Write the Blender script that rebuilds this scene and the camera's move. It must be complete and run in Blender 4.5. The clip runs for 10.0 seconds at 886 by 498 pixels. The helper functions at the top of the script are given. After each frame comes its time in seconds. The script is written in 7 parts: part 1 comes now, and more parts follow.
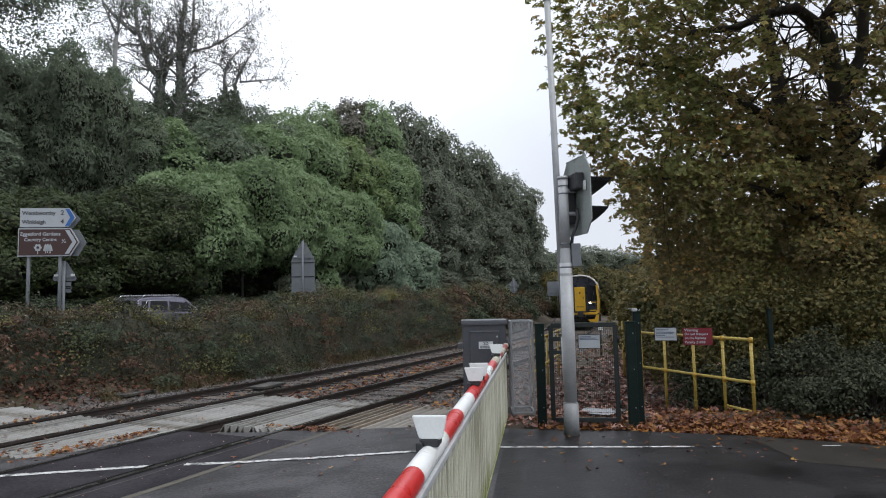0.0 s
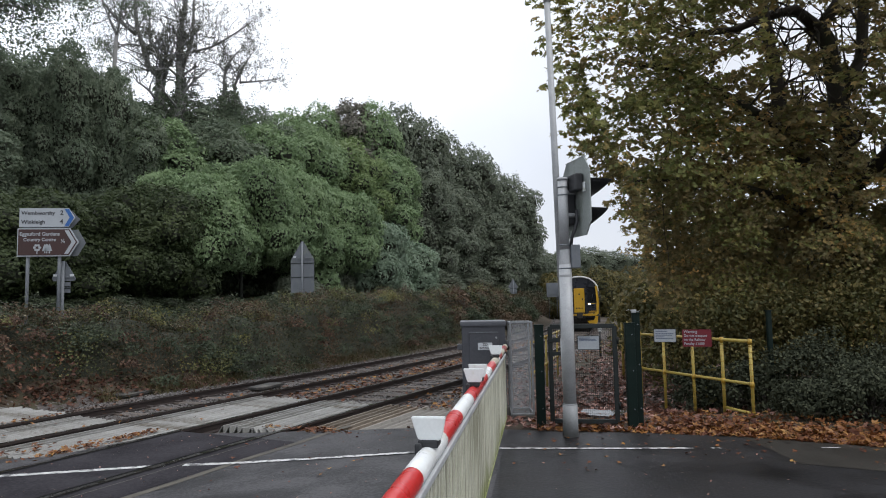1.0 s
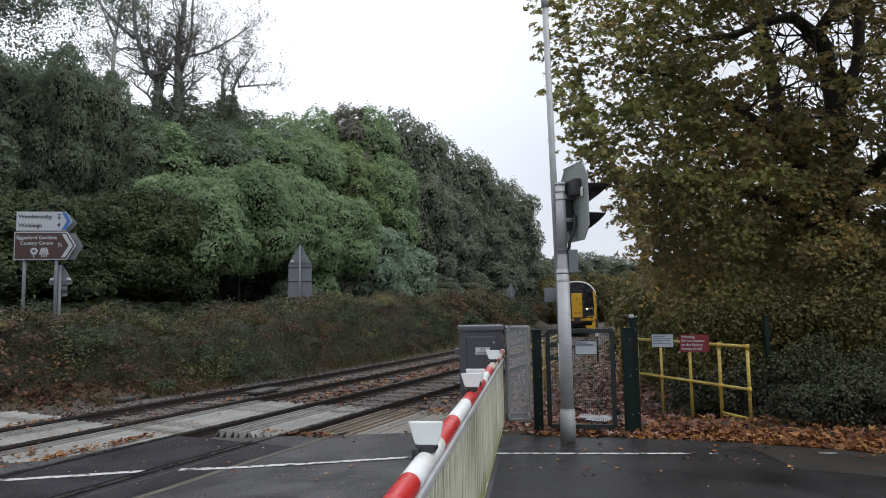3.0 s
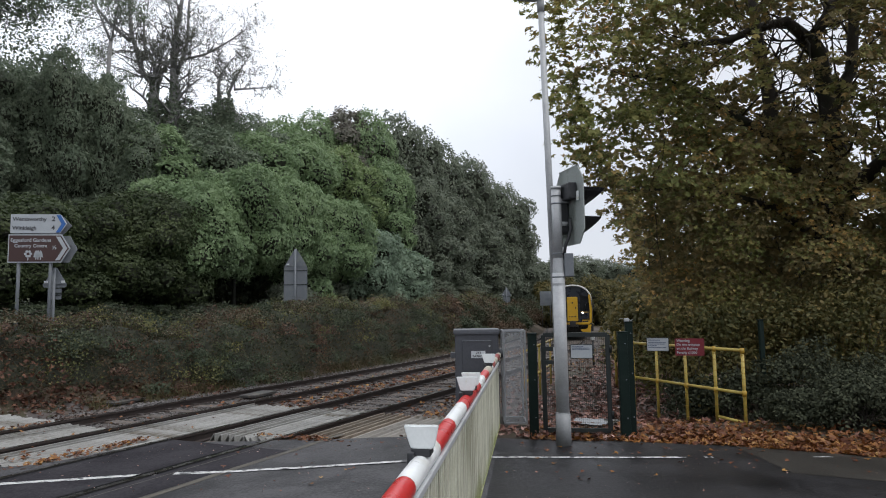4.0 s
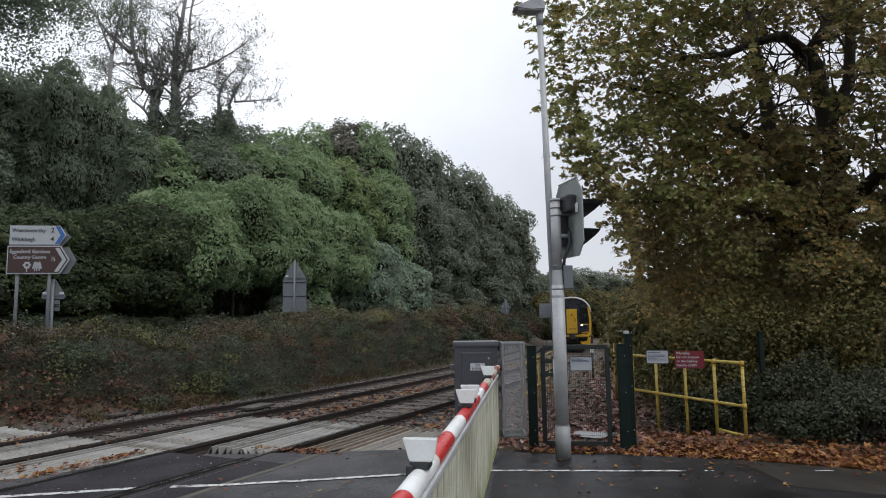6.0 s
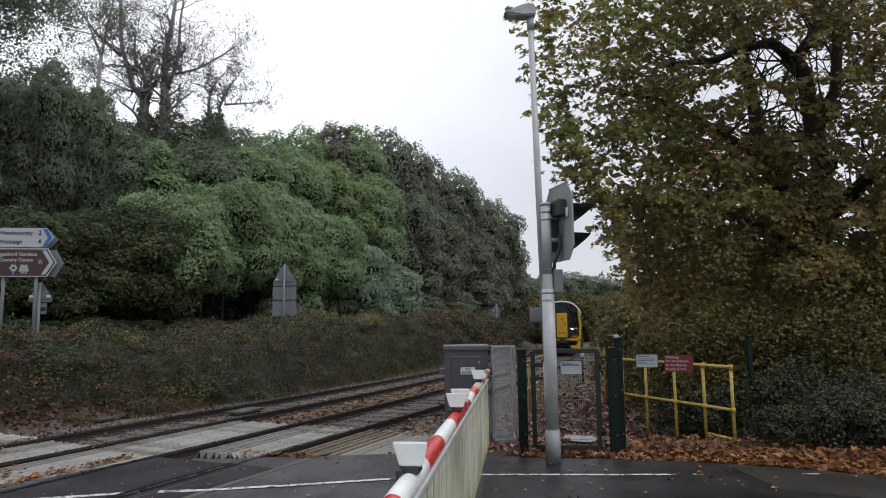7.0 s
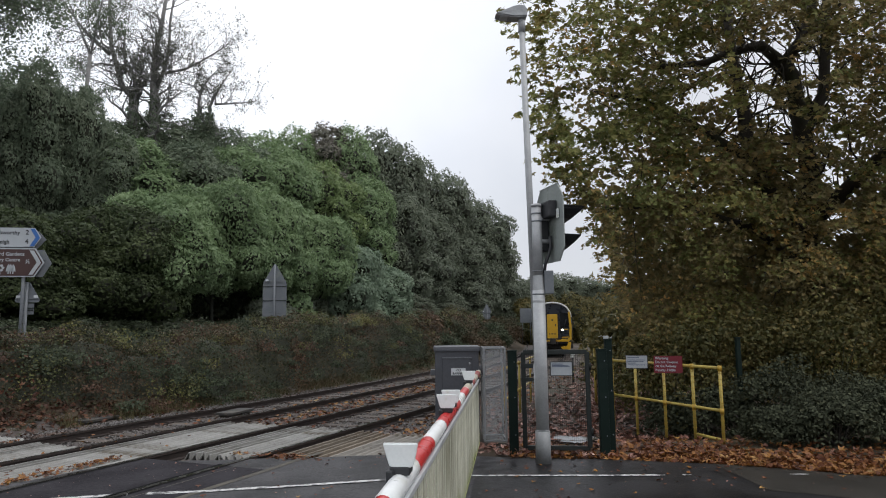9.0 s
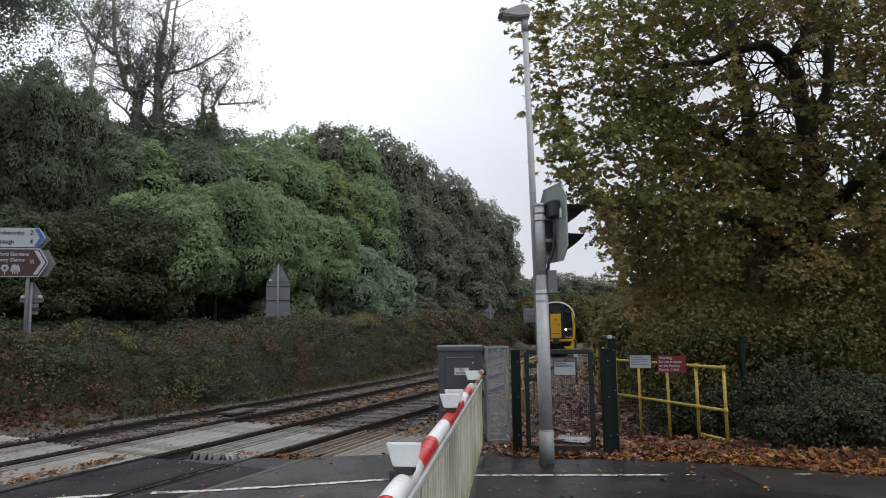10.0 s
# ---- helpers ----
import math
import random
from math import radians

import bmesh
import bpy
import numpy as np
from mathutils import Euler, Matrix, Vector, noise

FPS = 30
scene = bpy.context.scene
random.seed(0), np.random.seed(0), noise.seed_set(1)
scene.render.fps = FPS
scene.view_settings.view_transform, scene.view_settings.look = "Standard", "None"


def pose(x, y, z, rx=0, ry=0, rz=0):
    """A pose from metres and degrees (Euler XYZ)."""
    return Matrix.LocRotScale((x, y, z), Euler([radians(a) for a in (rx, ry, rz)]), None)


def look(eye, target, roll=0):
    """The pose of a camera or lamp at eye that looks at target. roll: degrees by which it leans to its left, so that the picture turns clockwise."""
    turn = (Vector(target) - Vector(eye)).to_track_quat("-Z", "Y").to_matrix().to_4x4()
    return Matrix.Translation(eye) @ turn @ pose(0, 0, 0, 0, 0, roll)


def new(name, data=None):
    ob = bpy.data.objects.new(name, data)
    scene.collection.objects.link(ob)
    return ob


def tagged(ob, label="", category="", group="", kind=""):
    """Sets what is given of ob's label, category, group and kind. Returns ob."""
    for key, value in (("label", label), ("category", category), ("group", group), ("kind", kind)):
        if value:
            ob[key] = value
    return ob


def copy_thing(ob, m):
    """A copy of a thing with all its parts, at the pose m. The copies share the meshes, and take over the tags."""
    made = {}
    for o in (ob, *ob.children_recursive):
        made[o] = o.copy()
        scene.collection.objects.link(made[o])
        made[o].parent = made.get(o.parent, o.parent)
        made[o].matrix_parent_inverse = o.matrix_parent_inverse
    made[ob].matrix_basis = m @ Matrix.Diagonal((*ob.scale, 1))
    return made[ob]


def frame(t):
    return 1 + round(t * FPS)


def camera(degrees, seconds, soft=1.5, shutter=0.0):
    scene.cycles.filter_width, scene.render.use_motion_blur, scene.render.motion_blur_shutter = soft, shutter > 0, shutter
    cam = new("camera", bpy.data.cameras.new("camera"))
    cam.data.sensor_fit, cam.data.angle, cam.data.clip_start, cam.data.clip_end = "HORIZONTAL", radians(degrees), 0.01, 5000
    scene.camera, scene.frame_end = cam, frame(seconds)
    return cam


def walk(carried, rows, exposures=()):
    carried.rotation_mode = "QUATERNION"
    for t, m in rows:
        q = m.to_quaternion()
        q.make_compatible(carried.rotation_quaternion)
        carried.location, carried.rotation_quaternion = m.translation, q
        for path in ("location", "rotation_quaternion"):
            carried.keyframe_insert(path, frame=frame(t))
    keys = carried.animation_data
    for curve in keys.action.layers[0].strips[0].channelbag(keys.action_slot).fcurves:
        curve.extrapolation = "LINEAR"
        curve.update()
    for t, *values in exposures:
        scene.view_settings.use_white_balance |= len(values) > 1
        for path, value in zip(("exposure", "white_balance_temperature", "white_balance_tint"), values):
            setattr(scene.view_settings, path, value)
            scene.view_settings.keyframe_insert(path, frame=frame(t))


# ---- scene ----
# ---------------------------------------------------------------- camera
EYE = 1.72
cam = camera(68.34, 10.0, soft=1.05)
walk(cam, [
    (0, pose(0, 0, EYE, 94.501, 1.236, 0.097)),
    (0.5, pose(0, 0, EYE, 94.504, 1.170, 0.158)),
    (1, pose(0, 0, EYE, 94.586, 1.107, 0.037)),
    (1.5, pose(0, 0, EYE, 94.805, 1.056, -0.057)),
    (2, pose(0, 0, EYE, 94.983, 1.039, -0.221)),
    (2.5, pose(0, 0, EYE, 94.970, 0.979, -0.066)),
    (4, pose(0, 0, EYE, 95.281, 0.900, -0.546)),
    (4.5, pose(0, 0, EYE, 95.820, 0.856, -0.580)),
    (5, pose(0, 0, EYE, 96.211, 0.867, -0.521)),
    (5.5, pose(0, 0, EYE, 96.215, 0.837, -0.382)),
    (7, pose(0, 0, EYE, 96.646, 0.760, -1.460)),
    (7.5, pose(0, 0, EYE, 96.652, 0.744, -1.591)),
    (8, pose(0, 0, EYE, 96.715, 0.755, -1.943)),
    (8.5, pose(0, 0, EYE, 96.721, 0.701, -2.110)),
    (9, pose(0, 0, EYE, 96.717, 0.702, -2.271)),
    (9.5, pose(0, 0, EYE, 96.705, 0.674, -2.126)),
    (10, pose(0, 0, EYE, 96.695, 0.723, -1.988)),
], [(0, 0.33, 6300, 10), (2.5, 0.32, 6320, 10), (4.5, 0.23, 6350, 10), (5.5, 0.18, 6380, 10), (7, 0.15, 6430, 10), (10, 0.15, 6460, 10)])

# ---------------------------------------------------------------- world and sun
SUN_AZ, SUN_EL = radians(125), radians(60)      # azimuth from +y towards +x
sun_way = Vector((math.sin(SUN_AZ) * math.cos(SUN_EL), math.cos(SUN_AZ) * math.cos(SUN_EL), math.sin(SUN_EL)))
world = bpy.data.worlds.new("overcast")
world.use_nodes = True
scene.world = world
wn, wl = world.node_tree.nodes, world.node_tree.links
wn.clear()
w_out, w_bg = wn.new("ShaderNodeOutputWorld"), wn.new("ShaderNodeBackground")
w_sky = wn.new("ShaderNodeTexSky")
w_sky.sky_type, w_sky.sun_disc = "NISHITA", False
w_sky.sun_elevation, w_sky.sun_rotation = SUN_EL, SUN_AZ
w_sky.dust_density = 4.0
w_scale = wn.new("ShaderNodeVectorMath")
w_scale.operation = "SCALE"
w_scale.inputs["Scale"].default_value = 0.09
w_co, w_noise, w_ramp = wn.new("ShaderNodeTexCoord"), wn.new("ShaderNodeTexNoise"), wn.new("ShaderNodeValToRGB")
w_noise.inputs["Scale"].default_value, w_noise.inputs["Detail"].default_value = 2.2, 5
w_ramp.color_ramp.elements[0].position, w_ramp.color_ramp.elements[1].position = 0.3, 0.7
w_ramp.color_ramp.elements[0].color, w_ramp.color_ramp.elements[1].color = (0.90, 0.94, 1.02, 1), (1.12, 1.135, 1.18, 1)
w_dot, w_map = wn.new("ShaderNodeVectorMath"), wn.new("ShaderNodeMapRange")
w_dot.operation = "DOT_PRODUCT"
w_dot.inputs[1].default_value = (-0.55, 0.45, 0.70)      # the thinnest cloud
w_map.inputs["From Min"].default_value, w_map.inputs["From Max"].default_value = 0.44, 0.92
w_map.inputs["To Min"].default_value, w_map.inputs["To Max"].default_value = 0.71, 1.30
w_cloud, w_mix = wn.new("ShaderNodeVectorMath"), wn.new("ShaderNodeMix")
w_cloud.operation = "SCALE"
w_mix.data_type = "RGBA"
w_mix.inputs["Factor"].default_value = 0.88
wl.new(w_co.outputs["Generated"], w_noise.inputs["Vector"])
wl.new(w_noise.outputs["Fac"], w_ramp.inputs["Fac"])
wl.new(w_co.outputs["Generated"], w_dot.inputs[0])
wl.new(w_dot.outputs["Value"], w_map.inputs["Value"])
wl.new(w_ramp.outputs["Color"], w_cloud.inputs[0])
wl.new(w_map.outputs["Result"], w_cloud.inputs["Scale"])
wl.new(w_sky.outputs["Color"], w_scale.inputs[0])
wl.new(w_scale.outputs["Vector"], w_mix.inputs["A"])
wl.new(w_cloud.outputs["Vector"], w_mix.inputs["B"])
wl.new(w_mix.outputs["Result"], w_bg.inputs["Color"])
wl.new(w_bg.outputs["Background"], w_out.inputs["Surface"])
w_bg.inputs["Strength"].default_value = 1.0
sun = new("sun", bpy.data.lights.new("sun", "SUN"))
sun.data.energy, sun.data.angle, sun.data.color = 1.40, radians(50), (1.0, 0.98, 0.95)
sun.matrix_world = look(sun_way * 50, (0, 0, 0))


# ---------------------------------------------------------------- materials
def nodes_of(name):
    m = bpy.data.materials.new(name)
    m.use_nodes = True
    n = m.node_tree.nodes
    return m, n, m.node_tree.links, n["Principled BSDF"]


def ramp(n, stops):
    r = n.new("ShaderNodeValToRGB")
    e = r.color_ramp.elements
    while len(e) < len(stops):
        e.new(0.5)
    for k, (p, c) in enumerate(stops):
        e[k].position, e[k].color = p, (*c, 1)
    return r


def surface(name, dark, light, scale=6.0, rough=0.7, bump=0.2, fine=60.0, metal=0.0, stain=None, stain_scale=1.5, spread=(0.3, 0.7), rough_var=0.15, stain_at=(0.52, 0.68), pieces=0.0, shine=0.5):
    """A surface of two scales of grain between two colours, with stains and a fine relief. pieces: how far single pieces differ."""
    m, n, l, b = nodes_of(name)
    co = n.new("ShaderNodeTexCoord")
    n1, n2 = n.new("ShaderNodeTexNoise"), n.new("ShaderNodeTexNoise")
    n1.inputs["Scale"].default_value, n1.inputs["Detail"].default_value = scale, 6
    n2.inputs["Scale"].default_value, n2.inputs["Detail"].default_value = fine, 3
    for k in (n1, n2):
        l.new(co.outputs["Object"], k.inputs["Vector"])
    add = n.new("ShaderNodeMath")
    add.operation = "MULTIPLY_ADD"
    add.inputs[1].default_value, add.inputs[2].default_value = 0.45, 0.0
    l.new(n2.outputs["Fac"], add.inputs[0])
    tot = n.new("ShaderNodeMath")
    tot.operation = "MULTIPLY_ADD"
    tot.inputs[1].default_value = 0.55
    l.new(n1.outputs["Fac"], tot.inputs[0])
    l.new(add.outputs[0], tot.inputs[2])
    r = ramp(n, [(spread[0], dark), (spread[1], light)])
    l.new(tot.outputs[0], r.inputs["Fac"])
    colour = r.outputs["Color"]
    if stain:
        n3 = n.new("ShaderNodeTexNoise")
        n3.inputs["Scale"].default_value, n3.inputs["Detail"].default_value = stain_scale, 8
        n3.inputs["Roughness"].default_value = 0.65
        l.new(co.outputs["Object"], n3.inputs["Vector"])
        sr = ramp(n, [(stain_at[0], (0, 0, 0)), (stain_at[1], (1, 1, 1))])
        l.new(n3.outputs["Fac"], sr.inputs["Fac"])
        mx = n.new("ShaderNodeMix")
        mx.data_type = "RGBA"
        l.new(sr.outputs["Color"], mx.inputs["Factor"])
        l.new(colour, mx.inputs["A"])
        mx.inputs["B"].default_value = (*stain, 1)
        colour = mx.outputs["Result"]
    if pieces:
        info, mr, sc = n.new("ShaderNodeObjectInfo"), n.new("ShaderNodeMapRange"), n.new("ShaderNodeVectorMath")
        sc.operation = "SCALE"
        mr.inputs["To Min"].default_value, mr.inputs["To Max"].default_value = 1 - pieces, 1 + pieces
        l.new(info.outputs["Random"], mr.inputs["Value"])
        l.new(colour, sc.inputs[0])
        l.new(mr.outputs["Result"], sc.inputs["Scale"])
        colour = sc.outputs["Vector"]
    l.new(colour, b.inputs["Base Color"])
    rr = n.new("ShaderNodeMapRange")
    rr.inputs["To Min"].default_value, rr.inputs["To Max"].default_value = max(0.03, rough - rough_var), min(1, rough + rough_var)
    l.new(n1.outputs["Fac"], rr.inputs["Value"])
    l.new(rr.outputs["Result"], b.inputs["Roughness"])
    b.inputs["Metallic"].default_value, b.inputs["Specular IOR Level"].default_value = metal, shine
    if bump:
        bp = n.new("ShaderNodeBump")
        bp.inputs["Strength"].default_value, bp.inputs["Distance"].default_value = bump, 0.01
        l.new(tot.outputs[0], bp.inputs["Height"])
        l.new(bp.outputs["Normal"], b.inputs["Normal"])
    return m


def foliage(name, stops, rough=0.55, through_light=0.25, patch=0.35, patch_scale=0.6):
    """Leaves: each its own colour from the stops, with lighter and darker patches over the plant."""
    m, n, l, b = nodes_of(name)
    geo, co, ns = n.new("ShaderNodeNewGeometry"), n.new("ShaderNodeTexCoord"), n.new("ShaderNodeTexNoise")
    ns.inputs["Scale"].default_value, ns.inputs["Detail"].default_value = patch_scale, 3
    l.new(co.outputs["Object"], ns.inputs["Vector"])
    mixv = n.new("ShaderNodeMix")
    mixv.inputs["Factor"].default_value = patch
    l.new(geo.outputs["Random Per Island"], mixv.inputs["A"])
    nr = n.new("ShaderNodeMapRange")
    nr.inputs["From Min"].default_value, nr.inputs["From Max"].default_value = 0.3, 0.7
    l.new(ns.outputs["Fac"], nr.inputs["Value"])
    l.new(nr.outputs["Result"], mixv.inputs["B"])
    r = ramp(n, stops)
    l.new(mixv.outputs["Result"], r.inputs["Fac"])
    l.new(r.outputs["Color"], b.inputs["Base Color"])
    b.inputs["Roughness"].default_value, b.inputs["Specular IOR Level"].default_value = rough, 0.28
    tr, mx, out = n.new("ShaderNodeBsdfTranslucent"), n.new("ShaderNodeMixShader"), n["Material Output"]
    l.new(r.outputs["Color"], tr.inputs["Color"])
    mx.inputs[0].default_value = through_light
    l.new(b.outputs[0], mx.inputs[1])
    l.new(tr.outputs[0], mx.inputs[2])
    l.new(mx.outputs[0], out.inputs["Surface"])
    return m


def glass(name, tint=(0.8, 0.85, 0.85), rough=0.05, alpha=0.25):
    m, n, l, b = nodes_of(name)
    b.inputs["Base Color"].default_value = (*tint, 1)
    b.inputs["Roughness"].default_value, b.inputs["Alpha"].default_value = rough, alpha
    return m


M = {
    "soil": surface("soil", (0.028, 0.021, 0.014), (0.075, 0.052, 0.03), 1.2, 0.9, 0.8, 40, stain=(0.03, 0.04, 0.015), stain_scale=0.25),
    "asphalt": surface("asphalt", (0.0190, 0.0185, 0.0207), (0.0672, 0.0655, 0.0694), 1.3, 0.55, 0.9, 30, stain=(0.018, 0.018, 0.021), stain_scale=0.7, rough_var=0.25, spread=(0.43, 0.57), stain_at=(0.5, 0.72), shine=0.25),
    "asphalt_new": surface("asphalt_new", (0.0130, 0.0117, 0.0149), (0.0351, 0.0331, 0.0377), 1.5, 0.85, 0.9, 30, stain=(0.030, 0.034, 0.036), stain_scale=1.1, stain_at=(0.6, 0.75), rough_var=0.12, spread=(0.40, 0.60), shine=0.12),
    "asphalt_dark": surface("asphalt_dark", (0.0069, 0.0067, 0.0079), (0.0248, 0.0241, 0.0262), 1.3, 0.48, 0.9, 30, stain=(0.016, 0.015, 0.015), stain_scale=0.9, rough_var=0.25, spread=(0.43, 0.57), stain_at=(0.5, 0.72), shine=0.28),
    "asphalt_patch": surface("asphalt_patch", (0.0101, 0.0090, 0.0074), (0.0281, 0.0242, 0.0195), 1.5, 0.55, 0.35, 150),
    "road_paint": surface("road_paint", (0.40, 0.40, 0.395), (0.60, 0.60, 0.595), 9, 0.55, 0.2, 80, stain=(0.055, 0.055, 0.058), stain_scale=11, stain_at=(0.50, 0.58)),
    "seam": surface("seam", (0.045, 0.040, 0.032), (0.105, 0.095, 0.075), 6, 0.8, 0.3, 90, stain=(0.045, 0.042, 0.04), stain_scale=3),
    "ballast": surface("ballast", (0.0437, 0.0374, 0.0343), (0.1170, 0.1014, 0.0936), 5, 0.85, 0.9, 45, stain=(0.06, 0.035, 0.022), stain_scale=0.8),
    "stone": surface("stone", (0.0486, 0.0438, 0.0421), (0.1912, 0.1782, 0.1717), 8, 0.6, 0.4, 80, stain=(0.10, 0.058, 0.04), stain_scale=1.2),
    "rail_rust": surface("rail_rust", (0.0162, 0.0113, 0.0103), (0.0414, 0.0297, 0.0261), 9, 0.75, 0.3, 90),
    "rail_top": surface("rail_top", (0.05, 0.045, 0.043), (0.15, 0.142, 0.138), 5, 0.28, 0.05, 60, metal=0.9),
    "sleeper": surface("sleeper", (0.05, 0.04, 0.034), (0.11, 0.09, 0.075), 4, 0.85, 0.5, 60, pieces=0.25),
    "guard_pale": surface("guard_pale", (0.1707, 0.1685, 0.1566), (0.3013, 0.3005, 0.2879), 3, 0.7, 0.3, 50, stain=(0.10, 0.088, 0.07), stain_scale=2.2, pieces=0.10),
    "guard_grey": surface("guard_grey", (0.1755, 0.1620, 0.1418), (0.2970, 0.2808, 0.2538), 4, 0.75, 0.4, 60, stain=(0.09, 0.075, 0.055), stain_scale=2.0, pieces=0.15),
    "guard_worn": surface("guard_worn", (0.1360, 0.1120, 0.0880), (0.3040, 0.2640, 0.2160), 4, 0.75, 0.4, 60, stain=(0.10, 0.065, 0.04), stain_scale=2.5, pieces=0.22),
    "galvanised": surface("galvanised", (0.29, 0.302, 0.312), (0.43, 0.443, 0.455), 7, 0.5, 0.06, 60, metal=0.12, stain=(0.30, 0.31, 0.32), stain_scale=3),
    "sleeve_grey": surface("sleeve_grey", (0.18, 0.188, 0.195), (0.25, 0.26, 0.268), 5, 0.5, 0.05, 40, stain=(0.14, 0.14, 0.135), stain_scale=3),
    "post_grey": surface("post_grey", (0.34, 0.355, 0.37), (0.46, 0.475, 0.49), 5, 0.45, 0.05, 40, stain=(0.25, 0.26, 0.27), stain_scale=2.4),
    "cabinet_grey": surface("cabinet_grey", (0.045, 0.048, 0.058), (0.075, 0.079, 0.092), 2.5, 0.42, 0.05, 40, stain=(0.055, 0.058, 0.066), stain_scale=2),
    "cabinet_lid": surface("cabinet_lid", (0.075, 0.079, 0.09), (0.115, 0.12, 0.135), 2.5, 0.35, 0.05, 40),
    "sign_back": surface("sign_back", (0.105, 0.118, 0.134), (0.165, 0.18, 0.198), 2, 0.5, 0.05, 30, stain=(0.16, 0.18, 0.17), stain_scale=2.5),
    "green_steel": surface("green_steel", (0.0023, 0.0084, 0.0068), (0.0046, 0.0149, 0.0117), 6, 0.62, 0.08, 60, stain=(0.012, 0.022, 0.018), stain_scale=3, shine=0.2),
    "black_steel": surface("black_steel", (0.006, 0.010, 0.010), (0.015, 0.021, 0.020), 6, 0.6, 0.08, 60),
    "yellow_paint": surface("yellow_paint", (0.3096, 0.2322, 0.0387), (0.4300, 0.3311, 0.0774), 5, 0.45, 0.1, 50, stain=(0.30, 0.20, 0.04), stain_scale=5),
    "yellow_joint": surface("yellow_joint", (0.33, 0.20, 0.02), (0.43, 0.27, 0.03), 6, 0.45, 0.1, 50),
    "train_yellow": surface("train_yellow", (0.46, 0.265, 0.012), (0.55, 0.32, 0.018), 3, 0.35, 0.03, 30, stain=(0.42, 0.25, 0.03), stain_scale=2),
    "train_dark": surface("train_dark", (0.010, 0.012, 0.018), (0.02, 0.024, 0.034), 3, 0.3, 0.03, 30),
    "train_under": surface("train_under", (0.010, 0.009, 0.008), (0.03, 0.026, 0.022), 4, 0.8, 0.3, 40),
    "train_roof": surface("train_roof", (0.16, 0.165, 0.17), (0.30, 0.31, 0.32), 2, 0.35, 0.05, 30, metal=0.3),
    "train_trim": surface("train_trim", (0.45, 0.45, 0.43), (0.62, 0.62, 0.6), 3, 0.35, 0.03, 30),
    "dark_glass": surface("dark_glass", (0.006, 0.007, 0.009), (0.012, 0.013, 0.016), 1, 0.08, 0, 10, rough_var=0.03),
    "boom_white": surface("boom_white", (0.64, 0.66, 0.66), (0.8, 0.82, 0.82), 6, 0.32, 0.05, 50, stain=(0.50, 0.50, 0.42), stain_scale=4, stain_at=(0.56, 0.75)),
    "boom_red": surface("boom_red", (0.4300, 0.0162, 0.0180), (0.5332, 0.0315, 0.0306), 5, 0.30, 0.05, 50, stain=(0.38, 0.05, 0.045), stain_scale=5, stain_at=(0.56, 0.75)),
    "boom_white_worn": surface("boom_white_worn", (0.36, 0.33, 0.26), (0.60, 0.57, 0.48), 9, 0.5, 0.1, 50, stain=(0.24, 0.19, 0.12), stain_scale=6, stain_at=(0.48, 0.68)),
    "boom_red_worn": surface("boom_red_worn", (0.22, 0.022, 0.022), (0.34, 0.05, 0.045), 8, 0.5, 0.1, 50, stain=(0.20, 0.10, 0.07), stain_scale=6, stain_at=(0.48, 0.68)),
    "algae": surface("algae", (0.18, 0.22, 0.05), (0.40, 0.43, 0.18), 9, 0.75, 0.3, 60, stain=(0.5, 0.5, 0.38), stain_scale=6),
    "lamp_white": surface("lamp_white", (0.68, 0.72, 0.72), (0.8, 0.83, 0.83), 6, 0.3, 0.05, 60, stain=(0.50, 0.53, 0.36), stain_scale=7, stain_at=(0.58, 0.75)),
    "sign_white": surface("sign_white", (0.50, 0.525, 0.55), (0.58, 0.605, 0.63), 3, 0.4, 0, 40),
    # white darkened for the shade on the direction sign; also the faded lettering
    "sign_dim_faded": surface("sign_dim_faded", (0.33, 0.36, 0.39), (0.42, 0.45, 0.48), 3, 0.5, 0, 40),
    "sign_red": surface("sign_red", (0.1302, 0.0056, 0.0130), (0.1581, 0.0093, 0.0186), 3, 0.4, 0, 40),
    "sign_brown": surface("sign_brown", (0.040, 0.017, 0.015), (0.055, 0.024, 0.021), 3, 0.45, 0, 40),
    "sign_blue": surface("sign_blue", (0.025, 0.10, 0.32), (0.035, 0.13, 0.39), 3, 0.45, 0, 40),
    "ink": surface("ink", (0.02, 0.02, 0.024), (0.035, 0.035, 0.04), 3, 0.5, 0, 40),
    "ink_blue": surface("ink_blue", (0.05, 0.075, 0.13), (0.08, 0.11, 0.18), 3, 0.5, 0, 40),
    "signal_black": surface("signal_black", (0.013, 0.014, 0.016), (0.032, 0.034, 0.038), 4, 0.5, 0.05, 40),
    "signal_back": surface("signal_back", (0.21, 0.235, 0.225), (0.30, 0.33, 0.315), 3, 0.5, 0.05, 40, stain=(0.13, 0.15, 0.13), stain_scale=3),
    "rubber": surface("rubber", (0.004, 0.004, 0.004), (0.010, 0.010, 0.010), 5, 0.9, 0.1, 60, shine=0.08),
    "concrete": surface("concrete", (0.0300, 0.0285, 0.0263), (0.0600, 0.0570, 0.0540), 4, 0.8, 0.4, 60, stain=(0.12, 0.11, 0.09), stain_scale=2),
    "bark": surface("bark", (0.020, 0.017, 0.014), (0.065, 0.055, 0.045), 5, 0.9, 0.8, 35, stain=(0.035, 0.045, 0.022), stain_scale=1.5),
    # dark green with the shade between the leaves put into the colour
    "shade_core": surface("shade_core", (0.0227, 0.0267, 0.0170), (0.0482, 0.0533, 0.0340), 3, 0.9, 0.8, 25),
